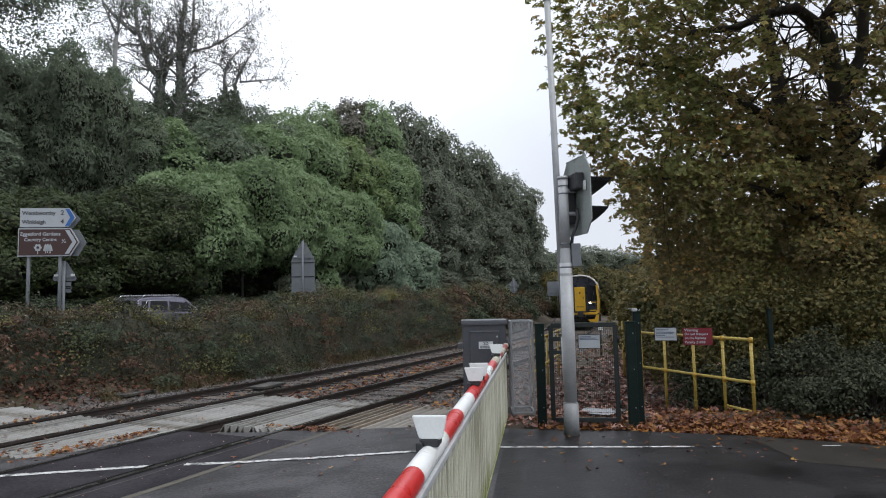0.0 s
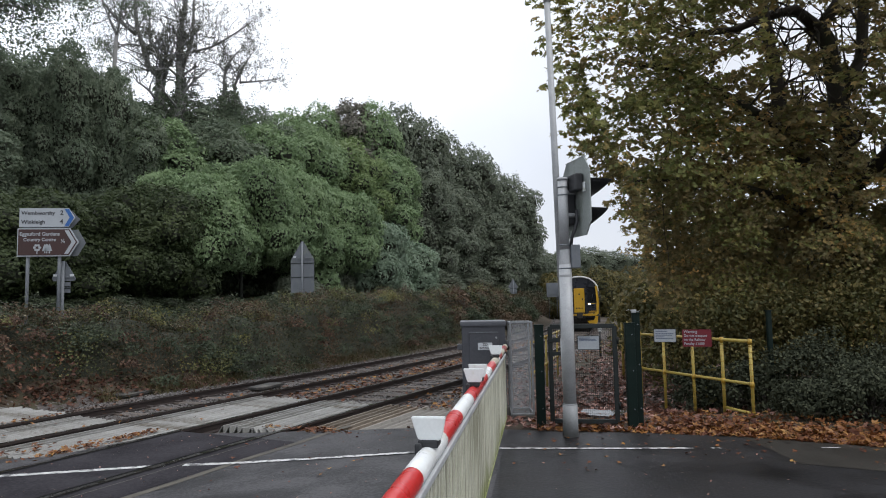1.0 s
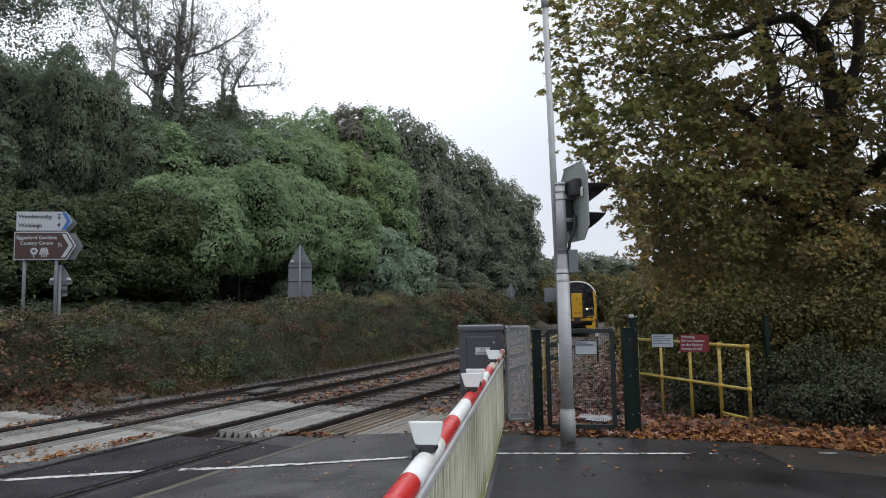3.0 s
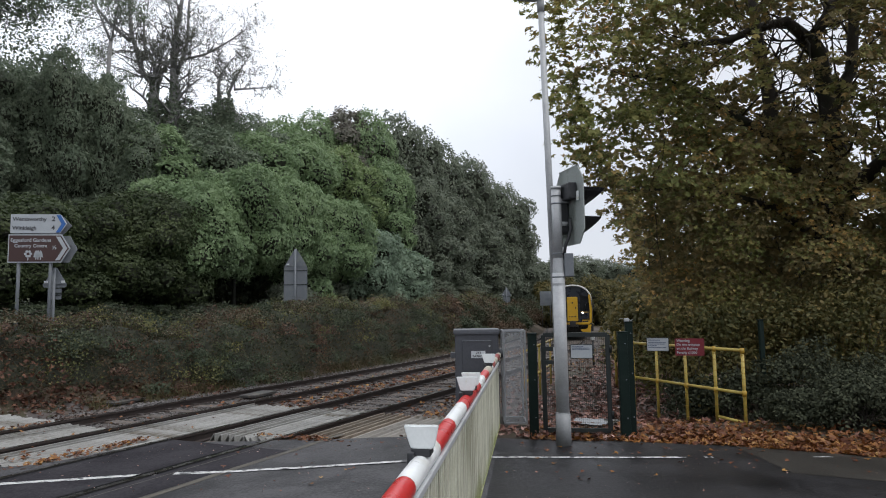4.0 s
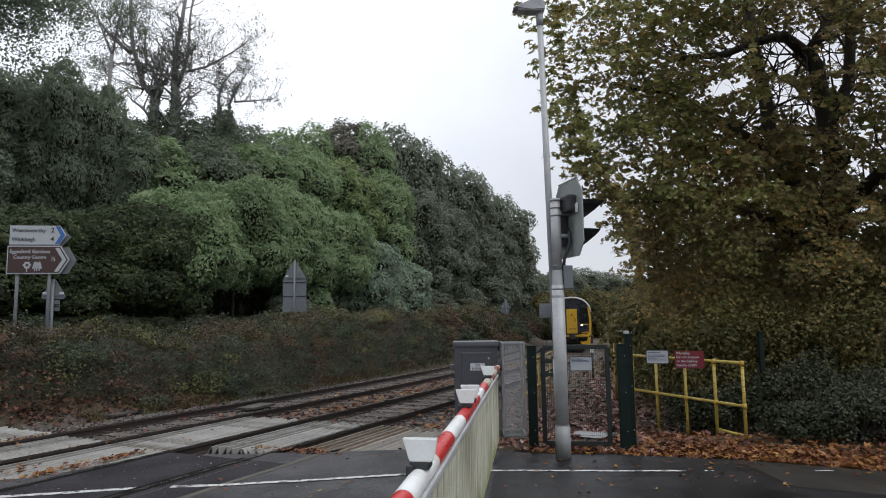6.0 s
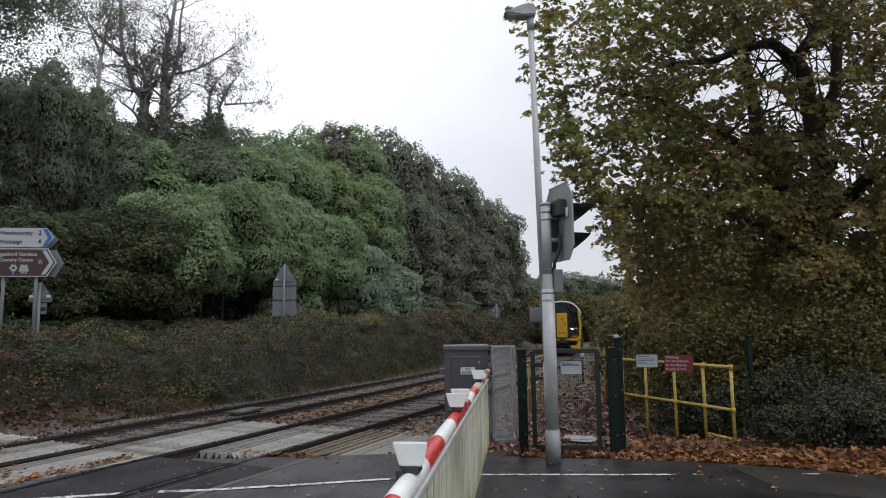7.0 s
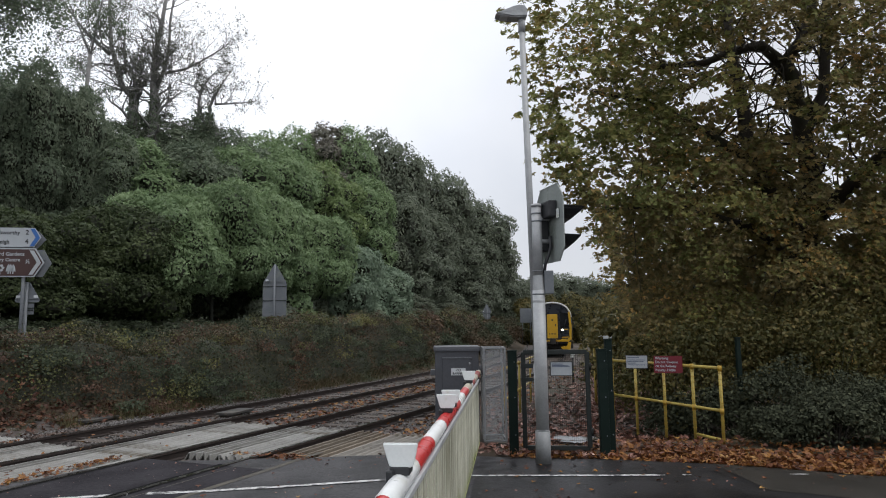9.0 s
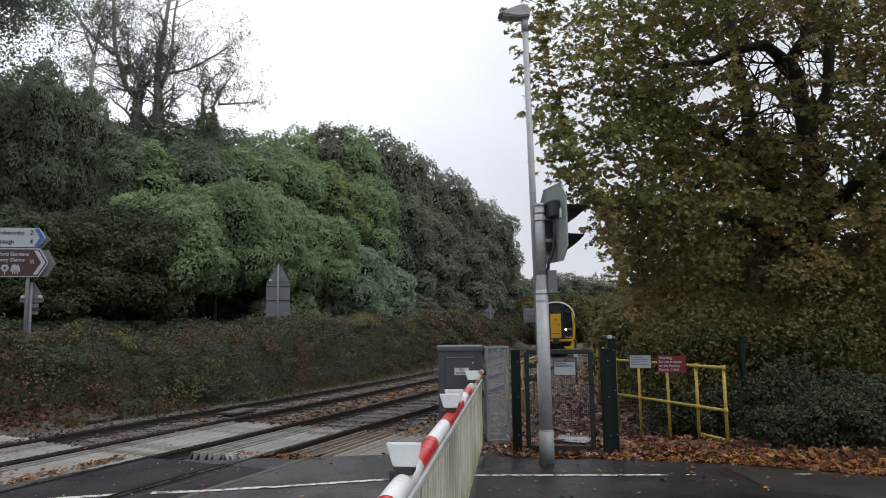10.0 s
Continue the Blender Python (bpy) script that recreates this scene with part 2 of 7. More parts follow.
    # bark darkened so the trunks sink into the shade under the canopy
    "bark_shaded": surface("bark_shaded", (0.006, 0.007, 0.005), (0.018, 0.020, 0.013), 5, 0.9, 0.8, 35),
    "bark_grey": surface("bark_grey", (0.14, 0.14, 0.138), (0.27, 0.268, 0.26), 4, 0.9, 0.6, 30),
    "car_silver": surface("car_silver", (0.15, 0.145, 0.19), (0.19, 0.185, 0.23), 1, 0.22, 0, 20, metal=0.5),
    # grey-brown reflection of hedge and trees put into the cabin colour
    "car_reflection": surface("car_reflection", (0.10, 0.092, 0.088), (0.14, 0.13, 0.125), 1, 0.3, 0, 20, metal=0.3),
    "car_blue": surface("car_blue", (0.13, 0.20, 0.25), (0.17, 0.24, 0.29), 1, 0.25, 0, 20, metal=0.3),
    "chrome": surface("chrome", (0.5, 0.5, 0.5), (0.7, 0.7, 0.7), 1, 0.15, 0, 20, metal=1.0),
    "tail_red": surface("tail_red", (0.35, 0.01, 0.01), (0.45, 0.02, 0.02), 3, 0.2, 0, 20),
    "water": surface("water", (0.03, 0.028, 0.025), (0.05, 0.047, 0.042), 2, 0.05, 0.0, 20, rough_var=0.03),
    "perspex": glass("perspex", (0.50, 0.53, 0.56), 0.22, 0.11),
    "leaf_hill": foliage("leaf_hill", [(0, (0.1335, 0.1960, 0.1001)), (0.5, (0.2057, 0.2886, 0.1470)), (1, (0.2948, 0.3855, 0.2068))], through_light=0.4, patch=0.62, patch_scale=0.45),
    "leaf_dark": foliage("leaf_dark", [(0, (0.1133, 0.1340, 0.0982)), (0.5, (0.1577, 0.1830, 0.1341)), (1, (0.2218, 0.2533, 0.1813))], through_light=0.4, patch=0.62, patch_scale=0.45),
    "leaf_pale": foliage("leaf_pale", [(0, (0.1484, 0.2035, 0.1431)), (0.5, (0.2067, 0.2735, 0.1929)), (1, (0.3021, 0.3710, 0.2703))], through_light=0.4, patch=0.62, patch_scale=0.45),
    "leaf_russet": foliage("leaf_russet", [(0, (0.1135, 0.1042, 0.0906)), (0.5, (0.1784, 0.1658, 0.1389)), (1, (0.2162, 0.2369, 0.1811))], through_light=0.35, patch=0.62, patch_scale=0.45),
    "leaf_bright": foliage("leaf_bright", [(0, (0.125, 0.180, 0.080)), (0.5, (0.190, 0.258, 0.110)), (1, (0.280, 0.345, 0.160))], through_light=0.4, patch=0.62, patch_scale=0.45),
    # leaf_bright scaled down: weaker light at the wood edge put into the colour
    "leaf_canopy_dim": foliage("leaf_canopy_dim", [(0, (0.0272, 0.0417, 0.0169)), (0.5, (0.0513, 0.0707, 0.0287)), (1, (0.0921, 0.1165, 0.0471))], through_light=0.35, patch=0.62, patch_scale=0.45),
    "leaf_seed": foliage("leaf_seed", [(0, (0.16, 0.14, 0.09)), (1, (0.34, 0.31, 0.22))]),
    "leaf_ivy": foliage("leaf_ivy", [(0, (0.0798, 0.1073, 0.0715)), (0.5, (0.1513, 0.1898, 0.1287)), (1, (0.2612, 0.3025, 0.2145))], through_light=0.4, patch=0.62, patch_scale=0.45),
    "leaf_sparse": foliage("leaf_sparse", [(0, (0.070, 0.076, 0.056)), (1, (0.15, 0.155, 0.115))], through_light=0.4),
    "leaf_green": foliage("leaf_green", [(0, (0.1123, 0.1345, 0.0444)), (0.4, (0.2152, 0.2339, 0.0775)), (0.8, (0.3465, 0.3143, 0.1117)), (1, (0.5617, 0.4241, 0.1489))], patch=0.4, patch_scale=0.6, through_light=0.5),
    "leaf_litter": foliage("leaf_litter", [(0, (0.0299, 0.0147, 0.0104)), (0.5, (0.0748, 0.0311, 0.0192)), (0.85, (0.1247, 0.0571, 0.0314)), (1, (0.2394, 0.1382, 0.0787))], rough=0.6, through_light=0.05),
    "leaf_weed": foliage("leaf_weed", [(0, (0.0651, 0.0783, 0.0336)), (0.5, (0.1385, 0.1424, 0.0537)), (1, (0.2604, 0.2206, 0.0921))], patch=0.6, patch_scale=0.8, through_light=0.4),
    "leaf_far": foliage("leaf_far", [(0, (0.0402, 0.0478, 0.0444)), (1, (0.0759, 0.0841, 0.0743))]),
    "leaf_olive": foliage("leaf_olive", [(0, (0.1070, 0.1043, 0.0476)), (0.5, (0.2159, 0.1827, 0.0808)), (0.85, (0.3393, 0.2516, 0.1094)), (1, (0.5140, 0.3543, 0.1427))], patch=0.4, patch_scale=0.6, through_light=0.55),
    "leaf_maple": foliage("leaf_maple", [(0, (0.0977, 0.1178, 0.0426)), (0.3, (0.1988, 0.2126, 0.0757)), (0.58, (0.3509, 0.2714, 0.0994)), (0.8, (0.5068, 0.3025, 0.1043)), (0.94, (0.7800, 0.4579, 0.1421)), (1, (1.0139, 0.6705, 0.2365))], patch=0.45, patch_scale=0.5, through_light=0.5),
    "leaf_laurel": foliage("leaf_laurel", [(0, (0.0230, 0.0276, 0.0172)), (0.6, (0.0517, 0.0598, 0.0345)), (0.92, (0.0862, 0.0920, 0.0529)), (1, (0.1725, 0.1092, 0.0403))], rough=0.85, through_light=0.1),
    "leaf_bramble": foliage("leaf_bramble", [(0, (0.0206, 0.0313, 0.0155)), (0.35, (0.0431, 0.0522, 0.0247)), (0.55, (0.0766, 0.0592, 0.0331)), (0.8, (0.1062, 0.0627, 0.0373)), (0.95, (0.1671, 0.1134, 0.0724)), (1, (0.2849, 0.2266, 0.1759))], patch=0.62, patch_scale=0.45, through_light=0.3),
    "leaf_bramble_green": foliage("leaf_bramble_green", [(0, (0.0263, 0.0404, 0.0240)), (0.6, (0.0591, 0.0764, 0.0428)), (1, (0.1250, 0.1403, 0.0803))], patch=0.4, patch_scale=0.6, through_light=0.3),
    "leaf_bracken": foliage("leaf_bracken", [(0, (0.0373, 0.0232, 0.0175)), (0.5, (0.0885, 0.0507, 0.0351)), (0.85, (0.1491, 0.0926, 0.0585)), (1, (0.2236, 0.1659, 0.1052))], patch=0.4, patch_scale=0.6, through_light=0.25),
    "leaf_fallen": foliage("leaf_fallen", [(0, (0.0383, 0.0127, 0.0076)), (0.35, (0.1033, 0.0317, 0.0131)), (0.6, (0.1683, 0.0599, 0.0172)), (0.78, (0.2601, 0.1267, 0.031)), (0.92, (0.3366, 0.2182, 0.0758)), (1, (0.3978, 0.3027, 0.1722))], rough=0.5, through_light=0.05, patch=0.3, patch_scale=1.1),
    "leaf_drift": foliage("leaf_drift", [(0, (0.0347, 0.0118, 0.0071)), (0.3, (0.0945, 0.0307, 0.0128)), (0.55, (0.1638, 0.0620, 0.0185)), (0.78, (0.2520, 0.1181, 0.0321)), (0.93, (0.3276, 0.2007, 0.0712)), (1, (0.3654, 0.2716, 0.1568))], rough=0.5, through_light=0.05, patch=0.35, patch_scale=1.3),
    "leaf_path": foliage("leaf_path", [(0, (0.0492, 0.023, 0.0167)), (0.45, (0.1311, 0.0583, 0.0418)), (0.75, (0.2403, 0.1193, 0.092)), (0.9, (0.437, 0.2739, 0.2257)), (1, (0.6118, 0.4241, 0.3595))], rough=0.35, through_light=0.05, patch=0.15, patch_scale=1.5),
    "leaf_hazel": foliage("leaf_hazel", [(0, (0.0451, 0.0541, 0.0186)), (0.5, (0.1080, 0.0990, 0.0342)), (0.85, (0.1950, 0.1501, 0.0528)), (1, (0.3601, 0.2551, 0.0775))], patch=0.4, patch_scale=0.8, through_light=0.3),
    "dry_grass": foliage("dry_grass", [(0, (0.048, 0.045, 0.018)), (1, (0.132, 0.114, 0.054))]),
}


def skirt_material():
    """Cream slats with grey streaks, and green algae that creeps up from the bottom edge."""
    m = surface("skirt_slats", (0.43, 0.425, 0.345), (0.61, 0.61, 0.52), 5, 0.5, 0.15, 60, pieces=0.12)
    n, l = m.node_tree.nodes, m.node_tree.links
    b = n["Principled BSDF"]
    co, mp, ns, sep = n.new("ShaderNodeTexCoord"), n.new("ShaderNodeMapping"), n.new("ShaderNodeTexNoise"), n.new("ShaderNodeSeparateXYZ")
    info = n.new("ShaderNodeObjectInfo")
    mp.inputs["Scale"].default_value = (9, 9, 1.6)
    l.new(co.outputs["Object"], mp.inputs["Vector"])
    l.new(info.outputs["Location"], mp.inputs["Location"])
    l.new(mp.outputs["Vector"], ns.inputs["Vector"])
    ns.inputs["Scale"].default_value, ns.inputs["Detail"].default_value = 1.5, 6
    l.new(co.outputs["Object"], sep.inputs[0])
    up = n.new("ShaderNodeMath")
    up.operation = "MULTIPLY_ADD"
    up.inputs[1].default_value, up.inputs[2].default_value = -1.15, -0.30
    l.new(sep.outputs["Z"], up.inputs[0])
    tot = n.new("ShaderNodeMath")
    l.new(up.outputs[0], tot.inputs[0])
    l.new(ns.outputs["Fac"], tot.inputs[1])
    rp = ramp(n, [(0.42, (0, 0, 0)), (0.78, (1, 1, 1))])
    l.new(tot.outputs[0], rp.inputs["Fac"])
    mx = n.new("ShaderNodeMix")
    mx.data_type = "RGBA"
    mx.inputs["B"].default_value = (0.20, 0.235, 0.055, 1)
    l.new(rp.outputs["Color"], mx.inputs["Factor"])
    l.new(b.inputs["Base Color"].links[0].from_socket, mx.inputs["A"])
    sm, sn = n.new("ShaderNodeMapping"), n.new("ShaderNodeTexNoise")      # rain streaks that run down the slats
    sm.inputs["Scale"].default_value = (34, 34, 0.9)
    l.new(co.outputs["Object"], sm.inputs["Vector"])
    l.new(info.outputs["Location"], sm.inputs["Location"])
    l.new(sm.outputs["Vector"], sn.inputs["Vector"])
    sn.inputs["Scale"].default_value, sn.inputs["Detail"].default_value = 1.0, 4
    sr = ramp(n, [(0.48, (0, 0, 0)), (0.70, (0.85, 0.85, 0.85))])
    l.new(sn.outputs["Fac"], sr.inputs["Fac"])
    streak = n.new("ShaderNodeMix")
    streak.data_type = "RGBA"
    streak.inputs["B"].default_value = (0.17, 0.165, 0.11, 1)
    l.new(sr.outputs["Color"], streak.inputs["Factor"])
    l.new(mx.outputs["Result"], streak.inputs["A"])
    l.new(streak.outputs["Result"], b.inputs["Base Color"])
    return m


M["skirt_slats"] = skirt_material()


def glow(name, colour, strength):
    m, n, l, b = nodes_of(name)
    b.inputs["Emission Color"].default_value = (*colour, 1)
    b.inputs["Emission Strength"].default_value = strength
    return m


M["headlight"] = glow("headlight", (1.0, 0.97, 0.92), 6.0)


# ---------------------------------------------------------------- mesh helpers
def link_mesh(name, bm, mat, smooth=False):
    me = bpy.data.meshes.new(name)
    bm.normal_update()
    bm.to_mesh(me)
    bm.free()
    for m in mat if isinstance(mat, (list, tuple)) else [mat]:
        me.materials.append(m)
    if smooth:
        for p in me.polygons:
            p.use_smooth = True
    return me


def part(name, bm, mat, parent, label="", smooth=False):
    ob = new(name, link_mesh(name, bm, mat, smooth))
    ob.parent = parent
    return tagged(ob, label)


def single(name, bm, mat, label, category, group="", kind="", smooth=False):
    return tagged(new(name, link_mesh(name, bm, mat, smooth)), label, category, group, kind)


def thing(name, m, label, category, group="", kind=""):
    ob = new(name)
    ob.empty_display_size = 0.1
    ob.matrix_basis = m
    return tagged(ob, label, category, group, kind)


def piece(name, me, parent, m):
    ob = new(name, me)
    ob.parent = parent
    ob.matrix_basis = m
    return ob


def box(bm, c, s, bevel=0.0, m=None, mat=0):
    r = bmesh.ops.create_cube(bm, size=1.0, matrix=(m or Matrix()) @ Matrix.Translation(c) @ Matrix.Diagonal((*s, 1)))
    faces = {f for v in r["verts"] for f in v.link_faces}
    for f in faces:
        f.material_index = mat
    if bevel:
        edges = list({e for v in r["verts"] for e in v.link_edges})
        bmesh.ops.bevel(bm, geom=edges, offset=bevel, segments=2, affect="EDGES", profile=0.5)
    return bm


def tube(bm, p, q, r0, r1=None, n=10, caps=True, mat=0):
    p, q = Vector(p), Vector(q)
    r1 = r0 if r1 is None else r1
    z = (q - p).normalized()
    x = z.orthogonal().normalized()
    y = z.cross(x)
    a = [bm.verts.new(p + r0 * (math.cos(k * math.tau / n) * x + math.sin(k * math.tau / n) * y)) for k in range(n)]
    b = [bm.verts.new(q + r1 * (math.cos(k * math.tau / n) * x + math.sin(k * math.tau / n) * y)) for k in range(n)]
    for k in range(n):
        f = bm.faces.new((a[k], a[(k + 1) % n], b[(k + 1) % n], b[k]))
        f.material_index, f.smooth = mat, True
    if caps:
        for ring in (a[::-1], b):
            bm.faces.new(ring).material_index = mat
    return bm


def sweep(bm, pts, radii, n=8):
    """A tube through points, its rings joined."""
    pts = [Vector(p) for p in pts]
    rings, x = [], None
    for k, p in enumerate(pts):
        z = (pts[min(k + 1, len(pts) - 1)] - pts[max(k - 1, 0)]).normalized()
        x = z.orthogonal().normalized() if x is None else (x - z * x.dot(z)).normalized()
        y = z.cross(x)
        r = radii[k] if isinstance(radii, (list, tuple)) else radii
        rings.append([bm.verts.new(p + r * (math.cos(a * math.tau / n) * x + math.sin(a * math.tau / n) * y)) for a in range(n)])
    for a, b in zip(rings, rings[1:]):
        for k in range(n):
            bm.faces.new((a[k], a[(k + 1) % n], b[(k + 1) % n], b[k])).smooth = True
    bm.faces.new(rings[0][::-1])
    bm.faces.new(rings[-1])
    return bm


def prism(bm, outline, depth, m=None, mat=0):
    """An outline in x, z, pushed along y from 0 to depth."""
    m = m or Matrix()
    a = [bm.verts.new(m @ Vector((x, 0, z))) for x, z in outline]
    b = [bm.verts.new(m @ Vector((x, depth, z))) for x, z in outline]
    made = [bm.faces.new(a), bm.faces.new(b[::-1])]
    for k in range(len(a)):
        made.append(bm.faces.new((a[k - 1], a[k], b[k], b[k - 1])))
    for f in made:
        f.material_index = mat
    bmesh.ops.recalc_face_normals(bm, faces=made)
    return bm


def np_mesh(name, verts, faces, mat, smooth=False):
    """A mesh from arrays: verts N x 3, faces M x 3 or M x 4."""
    me = bpy.data.meshes.new(name)
    verts, faces = np.asarray(verts, np.float32), np.asarray(faces, np.int32)
    k = faces.shape[1]
    me.vertices.add(len(verts))
    me.vertices.foreach_set("co", verts.ravel())
    me.loops.add(faces.size)
    me.loops.foreach_set("vertex_index", faces.ravel())
    me.polygons.add(len(faces))
    me.polygons.foreach_set("loop_start", np.arange(0, faces.size, k, dtype=np.int32))
    me.polygons.foreach_set("use_smooth", np.full(len(faces), smooth))
    me.update(calc_edges=True)
    me.materials.append(mat)
    return me


def lettering(name, body, size, mat, parent, m, align="LEFT", label=""):
    """Words in the built-in font as a flat mesh under a thing; m places it, x along the line and y up."""
    cu = bpy.data.curves.new(name, "FONT")
    cu.body, cu.size, cu.align_x, cu.resolution_u, cu.offset = body, size, align, 3, size * 0.022
    tmp = new(name, cu)
    bpy.context.view_layer.update()
    me = bpy.data.meshes.new_from_object(tmp.evaluated_get(bpy.context.evaluated_depsgraph_get()))
    bpy.data.objects.remove(tmp)
    me.materials.clear()
    me.materials.append(mat)
    ob = new(name, me)
    ob.parent, ob.matrix_basis = parent, m
    return tagged(ob, label)


# ---------------------------------------------------------------- plan: the railway line and the lie of the land
STEP = 0.25
LINE_S = np.arange(-70, 330, STEP)
LINE_H = np.radians(25.5 - 0.309 * np.clip(LINE_S, 0, 50))
LINE_X, LINE_Y = np.cumsum(np.sin(LINE_H)) * STEP, np.cumsum(np.cos(LINE_H)) * STEP
ZERO = int(round(70 / STEP))
LINE_X += -3.2 - LINE_X[ZERO]
LINE_Y += 10.0 - LINE_Y[ZERO]


def line(s, d=0.0):
    """The place at s metres along the near track, d metres to its left, and the way it heads (from +y towards +x)."""
    h = np.interp(s, LINE_S, LINE_H)
    return np.interp(s, LINE_S, LINE_X) - d * np.cos(h), np.interp(s, LINE_S, LINE_Y) + d * np.sin(h), h


def along(x, y):
    """s and d of places."""
    x, y = np.atleast_1d(np.asarray(x, float)), np.atleast_1d(np.asarray(y, float))
    s, d = np.empty(len(x)), np.empty(len(x))
    for a in range(0, len(x), 4000):
        k = np.argmin((x[a:a + 4000, None] - LINE_X) ** 2 + (y[a:a + 4000, None] - LINE_Y) ** 2, axis=1)
        h = LINE_H[k]
        dx, dy = x[a:a + 4000] - LINE_X[k], y[a:a + 4000] - LINE_Y[k]
        s[a:a + 4000] = LINE_S[k] + dx * np.sin(h) + dy * np.cos(h)
        d[a:a + 4000] = -dx * np.cos(h) + dy * np.sin(h)
    return s, d


def smooth(v, a, b):
    u = np.clip((np.asarray(v, float) - a) / (b - a), 0, 1)
    return u * u * (3 - 2 * u)


def rail_z(s):
    """The height of the rail tops."""
    return -0.15 - 0.008 * np.clip(np.asarray(s, float) - 3, 0, 45)


def main_road(s):
    """The middle of the main road, as d."""
    return 11.4 - 0.06 * np.clip(np.asarray(s, float) - 10, 0, 45)


def land(x, y):
    """The height of the ground."""
    x, y = np.asarray(x, float).ravel(), np.asarray(y, float).ravel()
    s, d = along(x, y)
    bed = rail_z(s) - 0.16 * smooth(s, -2.0, 0.0) * smooth(d, -3.0, -1.3) - 0.02
    right = (rail_z(s) - 0.10) * smooth(y, 9.2, 12.0) + 0.02 * smooth(x, 8, 14)
    z = right + (bed - right) * smooth(d, -4.0, -1.7)
    off = d - main_road(s)
    side = 0.58 * smooth(d, 4.8, 7.6) * smooth(s, -6.0, 1.0)
    z = z + (0.48 - z) * smooth(off, -6.2, -3.6) * smooth(s, -10, 2) + side * (1 - smooth(off, -6.2, -3.6)) * 0.6
    hill = np.clip(off - 4.5, 0, 70)
    z = z + 0.30 * hill * smooth(s, -60, -20)
    far = smooth(y, 130, 330)
    return z + far * (12 + 4 * np.sin(x * 0.011 + 1.0))
# ---------------------------------------------------------------- ground, road, track bed
def road_z(x, y):
    """The height of the tarmac: level with the rail tops, rising to the barrier."""
    s, d = along(np.ravel(x), np.ravel(y))
    flat = rail_z(np.minimum(s, 3))
    return flat * smooth(d, -4.6, -1.3) + (0.6 - flat) * smooth(d - main_road(s), -7.0, -3.4) * (d > 4)


def sheet(name, xs, ys, height, mat, label, category):
    gx, gy = np.meshgrid(xs, ys)
    z = height(gx, gy).reshape(gx.shape)
    v = np.stack([gx, gy, z], -1).reshape(-1, 3)
    n, m = len(xs), len(ys)
    a = (np.arange(m - 1)[:, None] * n + np.arange(n - 1)).ravel()
    return tagged(new(name, np_mesh(name, v, np.stack([a, a + 1, a + n + 1, a + n], 1), mat, True)), label, category, kind="structure")


def strip(name, rows, mat, label, category, kind="structure"):
    """A surface from rows of places, each row as long as the next."""
    v = np.array(rows, float)
    m, n = v.shape[:2]
    a = (np.arange(m - 1)[:, None] * n + np.arange(n - 1)).ravel()
    return tagged(new(name, np_mesh(name, v.reshape(-1, 3), np.stack([a, a + 1, a + n + 1, a + n], 1), mat, True)), label, category, kind=kind)


gx = np.r_[-3000, -1200, -500, np.arange(-220, -60, 16), np.arange(-60, -16, 2), np.arange(-16, 14, 0.4), np.arange(14, 60, 2), np.arange(60, 220, 16), 500, 1200, 3000]
gy = np.r_[-3000, -800, -200, np.arange(-60, -8, 4), np.arange(-8, 30, 0.4), np.arange(30, 90, 2), np.arange(90, 420, 15), 800, 1500, 3000]
sheet("ground", gx, gy, lambda x, y: land(x, y) - 0.03, M["soil"], "damp brown soil with dead leaves and thin grass", "ground")

edge_x = [-14, -7.2, -6.6, -4.9, -4.5, -4.1, -2.7, -1.4, -0.4, 0.3, 1.2, 2.5, 3.5, 4.6, 4.9, 6.0, 40]
edge_y = [6.0, 7.6, 8.0, 8.6, 9.3, 9.72, 9.78, 9.8, 9.6, 9.2, 8.75, 8.5, 8.2, 7.6, 7.4, 7.1, 7.0]
rows = []
for v in np.r_[np.linspace(0, 0.5, 12), np.linspace(0.52, 1, 30)]:
    x = np.r_[np.linspace(-14, 6, 90), np.linspace(7, 40, 12)]
    y = -16 + (np.interp(x, edge_x, edge_y) + 16) * v + 0.03 * np.sin(x * 5.1) * v
    rows.append(np.stack([x, y, road_z(x, y)], -1))
strip("road", rows, M["asphalt"], "wet grey tarmac road over the crossing", "road")


def on_line(s0, s1, d0, d1, lift, n=40, wide=3, wave=0.0):
    out = []
    for s in np.linspace(s0, s1, n):
        d = np.linspace(d0, d1, wide) + wave * math.sin(s * 3.1)
        x, y, _ = line(s, d)
        out.append(np.stack([x, y, road_z(x, y) + lift], -1))
    return out


strip("tarmac_infill", on_line(-16, -0.36, -1.45, 0.70, 0.004), M["asphalt_new"], "darker newer tarmac between the rails", "road")
strip("tarmac_infill", on_line(-16, -2.9, 0.80, 2.36, 0.004), M["asphalt_new"], "darker newer tarmac between the tracks", "road")
strip("road_joint", on_line(-16, 0.9, -1.57, -1.46, 0.005, wave=0.012), M["seam"], "pale gritty joint along the tarmac edge", "road joint")
strip("road_joint", on_line(-16, -0.2, -0.97, -0.955, 0.006), M["seam"], "narrow pale joint beside the rail", "road joint")
# grooves are not cut: flat dark strips paint their shade on the tarmac
strip("flangeway", on_line(-16, -0.3, -0.715, -0.65, 0.009), M["rubber"], "flat dark strip standing in for the shaded groove beside the rail", "flangeway")
strip("flangeway", on_line(-16, -0.3, -0.835, -0.79, 0.009), M["rubber"], "flat dark strip along the outer side of the rail", "flangeway")
strip("flangeway", on_line(-16, -0.36, 0.655, 0.715, 0.009), M["rubber"], "flat dark strip standing in for the shaded groove beside the rail", "flangeway")

